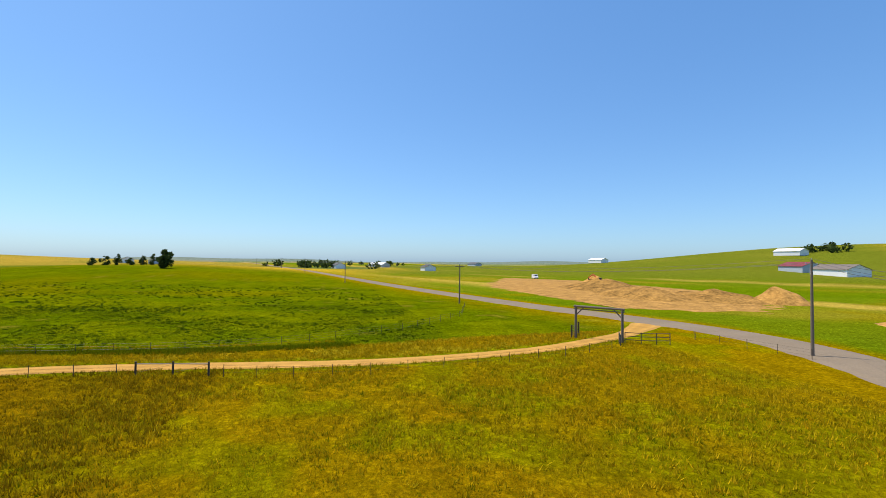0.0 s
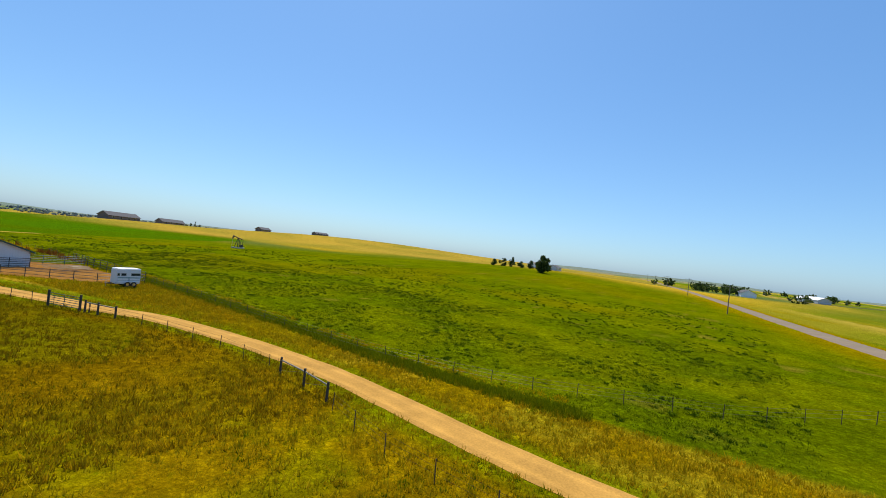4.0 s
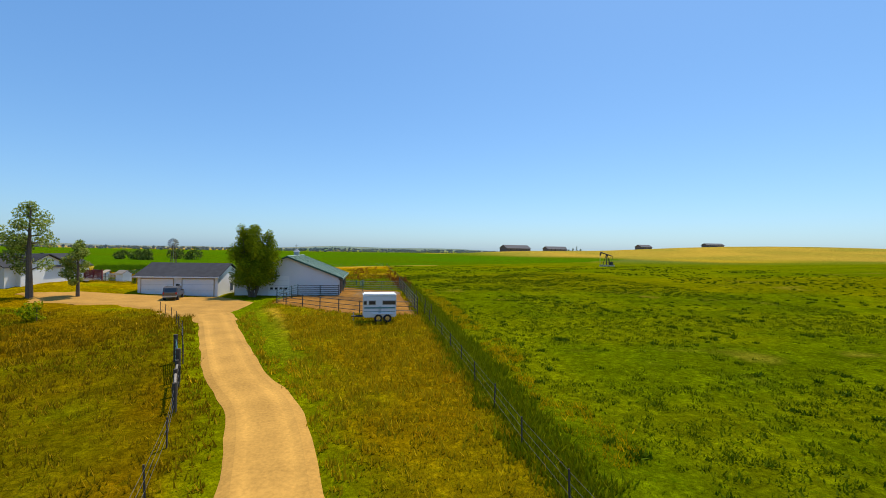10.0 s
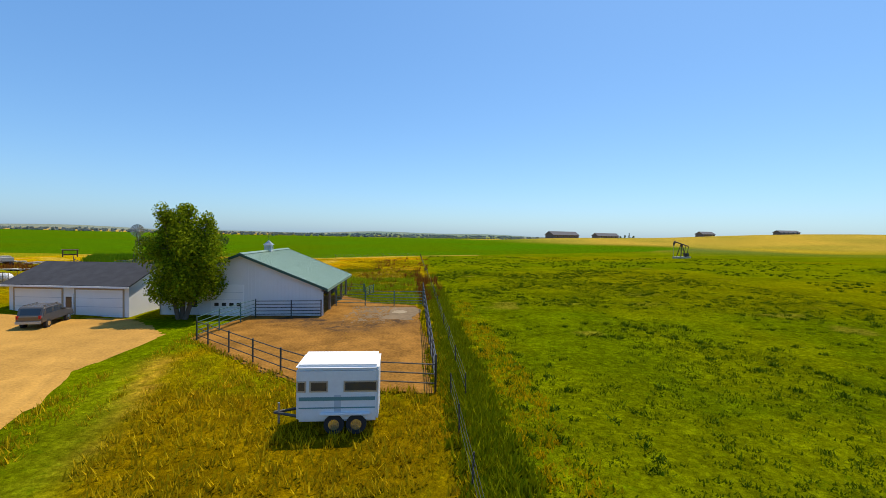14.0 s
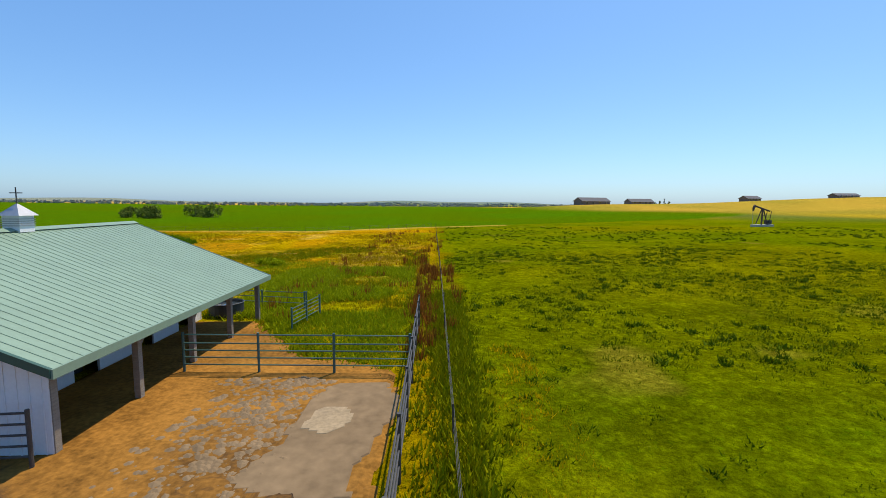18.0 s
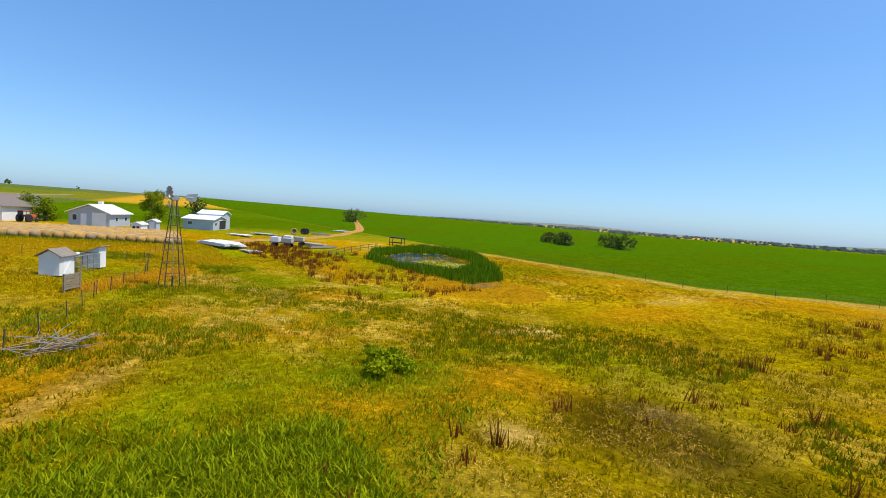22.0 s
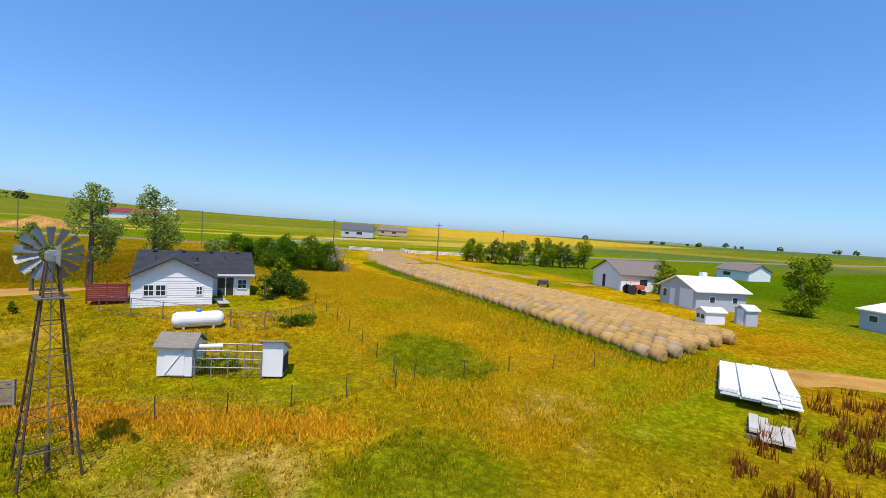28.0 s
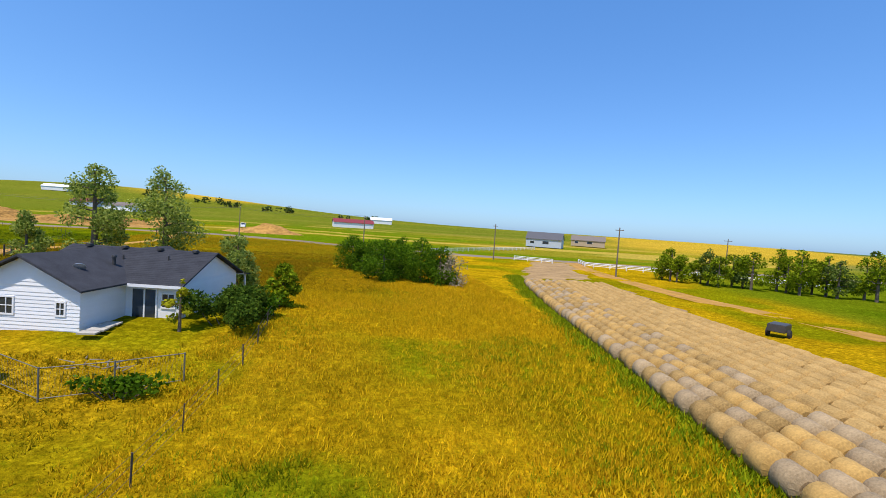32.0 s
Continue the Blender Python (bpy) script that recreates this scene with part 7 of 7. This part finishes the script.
tufts("ripe_grass", 17500, rect(-62, -6, -38, 14, None, 5, west), 0.15, 0.37, L_BACKLIT, "brown-olive pasture grass beside the driveway, toned darker for backlight", 37, 5)
tufts("gold_grass", 3600, rect(-62, -6, -82, 14, 0.66, 6, west), 0.19, 0.40, L_GRASSY, "golden seeded grass in the pasture", 2, 5)
tufts("green_grass", 9000, rect(-62, -6, -82, 14, 0.58, 4, west, 40), 0.12, 0.25, L_GRASSG, "green grass patches in the pasture", 3, 5)
tufts("strip_grass", 13000, rect(-16, 0, -84, 22, None, 5, mid), 0.15, 0.37, L_PASTURE, "olive grass between driveway and field fence", 4, 5)
tufts("strip_gold_grass", 3000, rect(-16, 0, -84, 22, 0.55, 5, mid), 0.19, 0.40, L_GRASSY, "golden grass between driveway and field fence", 5, 5)
tufts("fence_weeds", 9000, lambda rg, n: (0.35 + rg.normal(size=n) * 0.5, rg.uniform(-50, 45, n)), 0.12, 0.45, L_GRASSG, "tall green weeds along the field fence", 6, 6, 0.05)
tufts("field_grass", 24000, rect(0.8, 42, -62, 75, None), 0.07, 0.19, L_FIELD, "short green hay-field grass", 7, 5, 0.035, 0.5)
tufts("field_weeds", 6500, rect(1.5, 100, -62, 130, 0.36, 6), 0.12, 0.26, L_CLUMP, "dark green clumps of weeds in the hay field", 8, 16, 0.05, 0.6, 0.13)
tufts("north_grass", 26000, rect(-62, -1, 33, 108, None), 0.09, 0.26, L_GRASSO, "olive pasture grass behind the barn", 9, 5)
tufts("north_green_grass", 12000, rect(-40, -1, 33, 80, 0.5, 6), 0.15, 0.37, L_GRASSG, "green pasture grass behind the barn", 10, 6)
tufts("north_gold_grass", 8000, rect(-62, -1, 40, 110, 0.58, 7), 0.12, 0.28, L_GRASSY, "dry golden grass behind the barn", 11, 5)
tufts("north_weeds", 3600, rect(-30, -1.2, 33, 64, 0.5, 7), 0.12, 0.32, L_WEED, "rank green weeds behind the barn", 12, 12, 0.035, 0.5, 0.3)
tufts("tall_weeds", 5200, rect(-13, -2.2, 38, 57, 0.42, 5, None, 60), 0.18, 0.42, L_WEED, "lush tall green weeds behind the barn", 31, 9, 0.045, 0.6, 0.22)
tufts("fence_gold_grass", 1300, rect(1.5, 3.4, -48, 34, 0.35, 4), 0.12, 0.28, L_MEADOW, "dry golden grass beside the field fence", 32, 6)
tufts("fence_dock", 44, rect(-1.6, 1.2, 36, 78, 0.45, 3), 0.7, 1.35, L_DOCK, "tall rust-brown dock along the old fence line", 33, 16, 0.035, 0.16, 0.16)
L_LITTER = leafmat("straw_litter", lin(182, 142, 44), lin(212, 174, 76), 0.1, 1.0)
tufts("straw_litter", 46000, rect(-58, -4, 50, 86, 0.38, 6, lambda x, y: vnoise(x - 9, y + 4, 1.3) > 0.42, 15), 0.02, 0.06, L_LITTER, "pale trampled straw lying over the grazed pasture", 34, 5, 0.013, 1.7, 0.18)
tufts("pen_dock", 20, rect(-1.7, -0.2, 32.5, 41, None), 0.6, 1.1, L_DOCK, "rust-brown dock by the corner post", 38, 14, 0.035, 0.18, 0.16)
tufts("dock", 300, rect(-11, 1.5, 37, 110, 0.55, 3), 0.4, 1.0, L_DOCK, "rust-brown seeded dock stalks in the weeds", 13, 9, 0.03, 0.2, 0.14)
tufts("pond_dock", 420, rect(-75, -34, 68, 82, 0.5, 4), 0.45, 0.99, L_DOCK, "rust-brown dock stalks before the pond", 14, 9, 0.035, 0.2, 0.16)
tufts("scrap_dock", 170, rect(-76, -60, 66, 78, 0.45, 4), 0.45, 1.08, L_DOCK, "red-brown weeds among the scrap", 15, 9, 0.04, 0.2, 0.18)
tufts("meadow_grass", 30000, rect(-76, -53, -8, 62, None, 5, dry_spot), 0.15, 0.34, L_MEADOW, "olive meadow grass beside the hay lot", 16, 5)
tufts("meadow_gold_grass", 11000, rect(-76, -53, -8, 58, 0.45, 6, dry_spot), 0.15, 0.34, L_GRASSY, "golden meadow grass beside the hay lot", 17, 5)
tufts("meadow_green_grass", 8000, rect(-76, -53, -8, 60, 0.5, 7, None, 20), 0.12, 0.32, L_WEED, "green patches in the golden meadow", 26, 5, 0.03)
tufts("rank_grass", 9000, rect(-68, -46, 26, 64, None, 5, lambda x, y: ~dry_spot(x, y)), 0.15, 0.36, L_GRASSG, "rank green grass spots in the dry meadow", 35, 8)
tufts("burnt_grass", 1100, lambda rg, n: (lambda t: (-38 - 11.5 * t + rg.normal(size=n) * 0.7, 49.5 + 7.1 * t + rg.normal(size=n) * 0.7))(rg.rand(n)), 0.12, 0.3, leafmat("burnt_blade", lin(178, 128, 14), lin(212, 164, 34), 0.25, 1.3), "burnt orange seeded grass along the lawn edge", 36, 6)
tufts("hay_edge_weeds", 1500, lambda rg, n: (lambda t: (-70.9 - 0.15 * t - 0.0006 * t * t + rg.normal(size=n) * 0.6, 58 - t))(rg.uniform(0, 70, n)), 0.22, 0.50, L_WEED, "rank green weeds along the hay bales", 18, 10, 0.06, 0.4, 0.3)
tufts("corral_sprouts", 700, lambda rg, n: (lambda x, y: (lambda k: (x[k], y[k]))(inside(x, y, CORRAL) & (vnoise(x, y, 3) > 0.52)))(rg.uniform(-15, -4, n), rg.uniform(10.5, 21, n)), 0.05, 0.12, L_GRASSO, "sparse grass sprouts in the corral dirt", 25, 6, 0.02, 0.6, 0.08)
tufts("lawn_grass", 9000, rect(-60, -36, 36, 56, None), 0.03, 0.08, L_MEADOW, "short lawn grass behind the house", 19, 5, 0.03, 0.5)


def reed_bed(rg, n):
    x, y = rg.uniform(-82, -36, n), rg.uniform(78, 110, n)
    ok = inside(x, y, POND) & ~inside(x, y, [(-62, 83.6), (-67, 92), (-64, 99), (-52, 95.5), (-47, 88.5), (-54, 83.8)])
    return x[ok], y[ok]


tufts("reeds", 9000, reed_bed, 0.6, 1.15, L_REED, "dense dark green reeds round the pond", 20, 6, 0.045, 0.12, 0.2, "reeds")
tufts("dry_pond_grass", 6000, lambda rg, n: (lambda a, r: (-36 + np.cos(a) * r * 8, 83 + np.sin(a) * r * 6))(rg.uniform(0, 6.28, n), rg.rand(n) ** 0.5), 0.09, 0.22, leafmat("straw_blade", lin(196, 156, 12), lin(236, 196, 44), 0.4, 1.2), "bright dry yellow grass beside the pond", 21, 5)
tufts("corral_weeds", 900, rect(-8.5, -1.0, 31.8, 40, None), 0.14, 0.34, L_WEED, "green weeds in the back pen", 22, 12, 0.04, 0.4, 0.25)
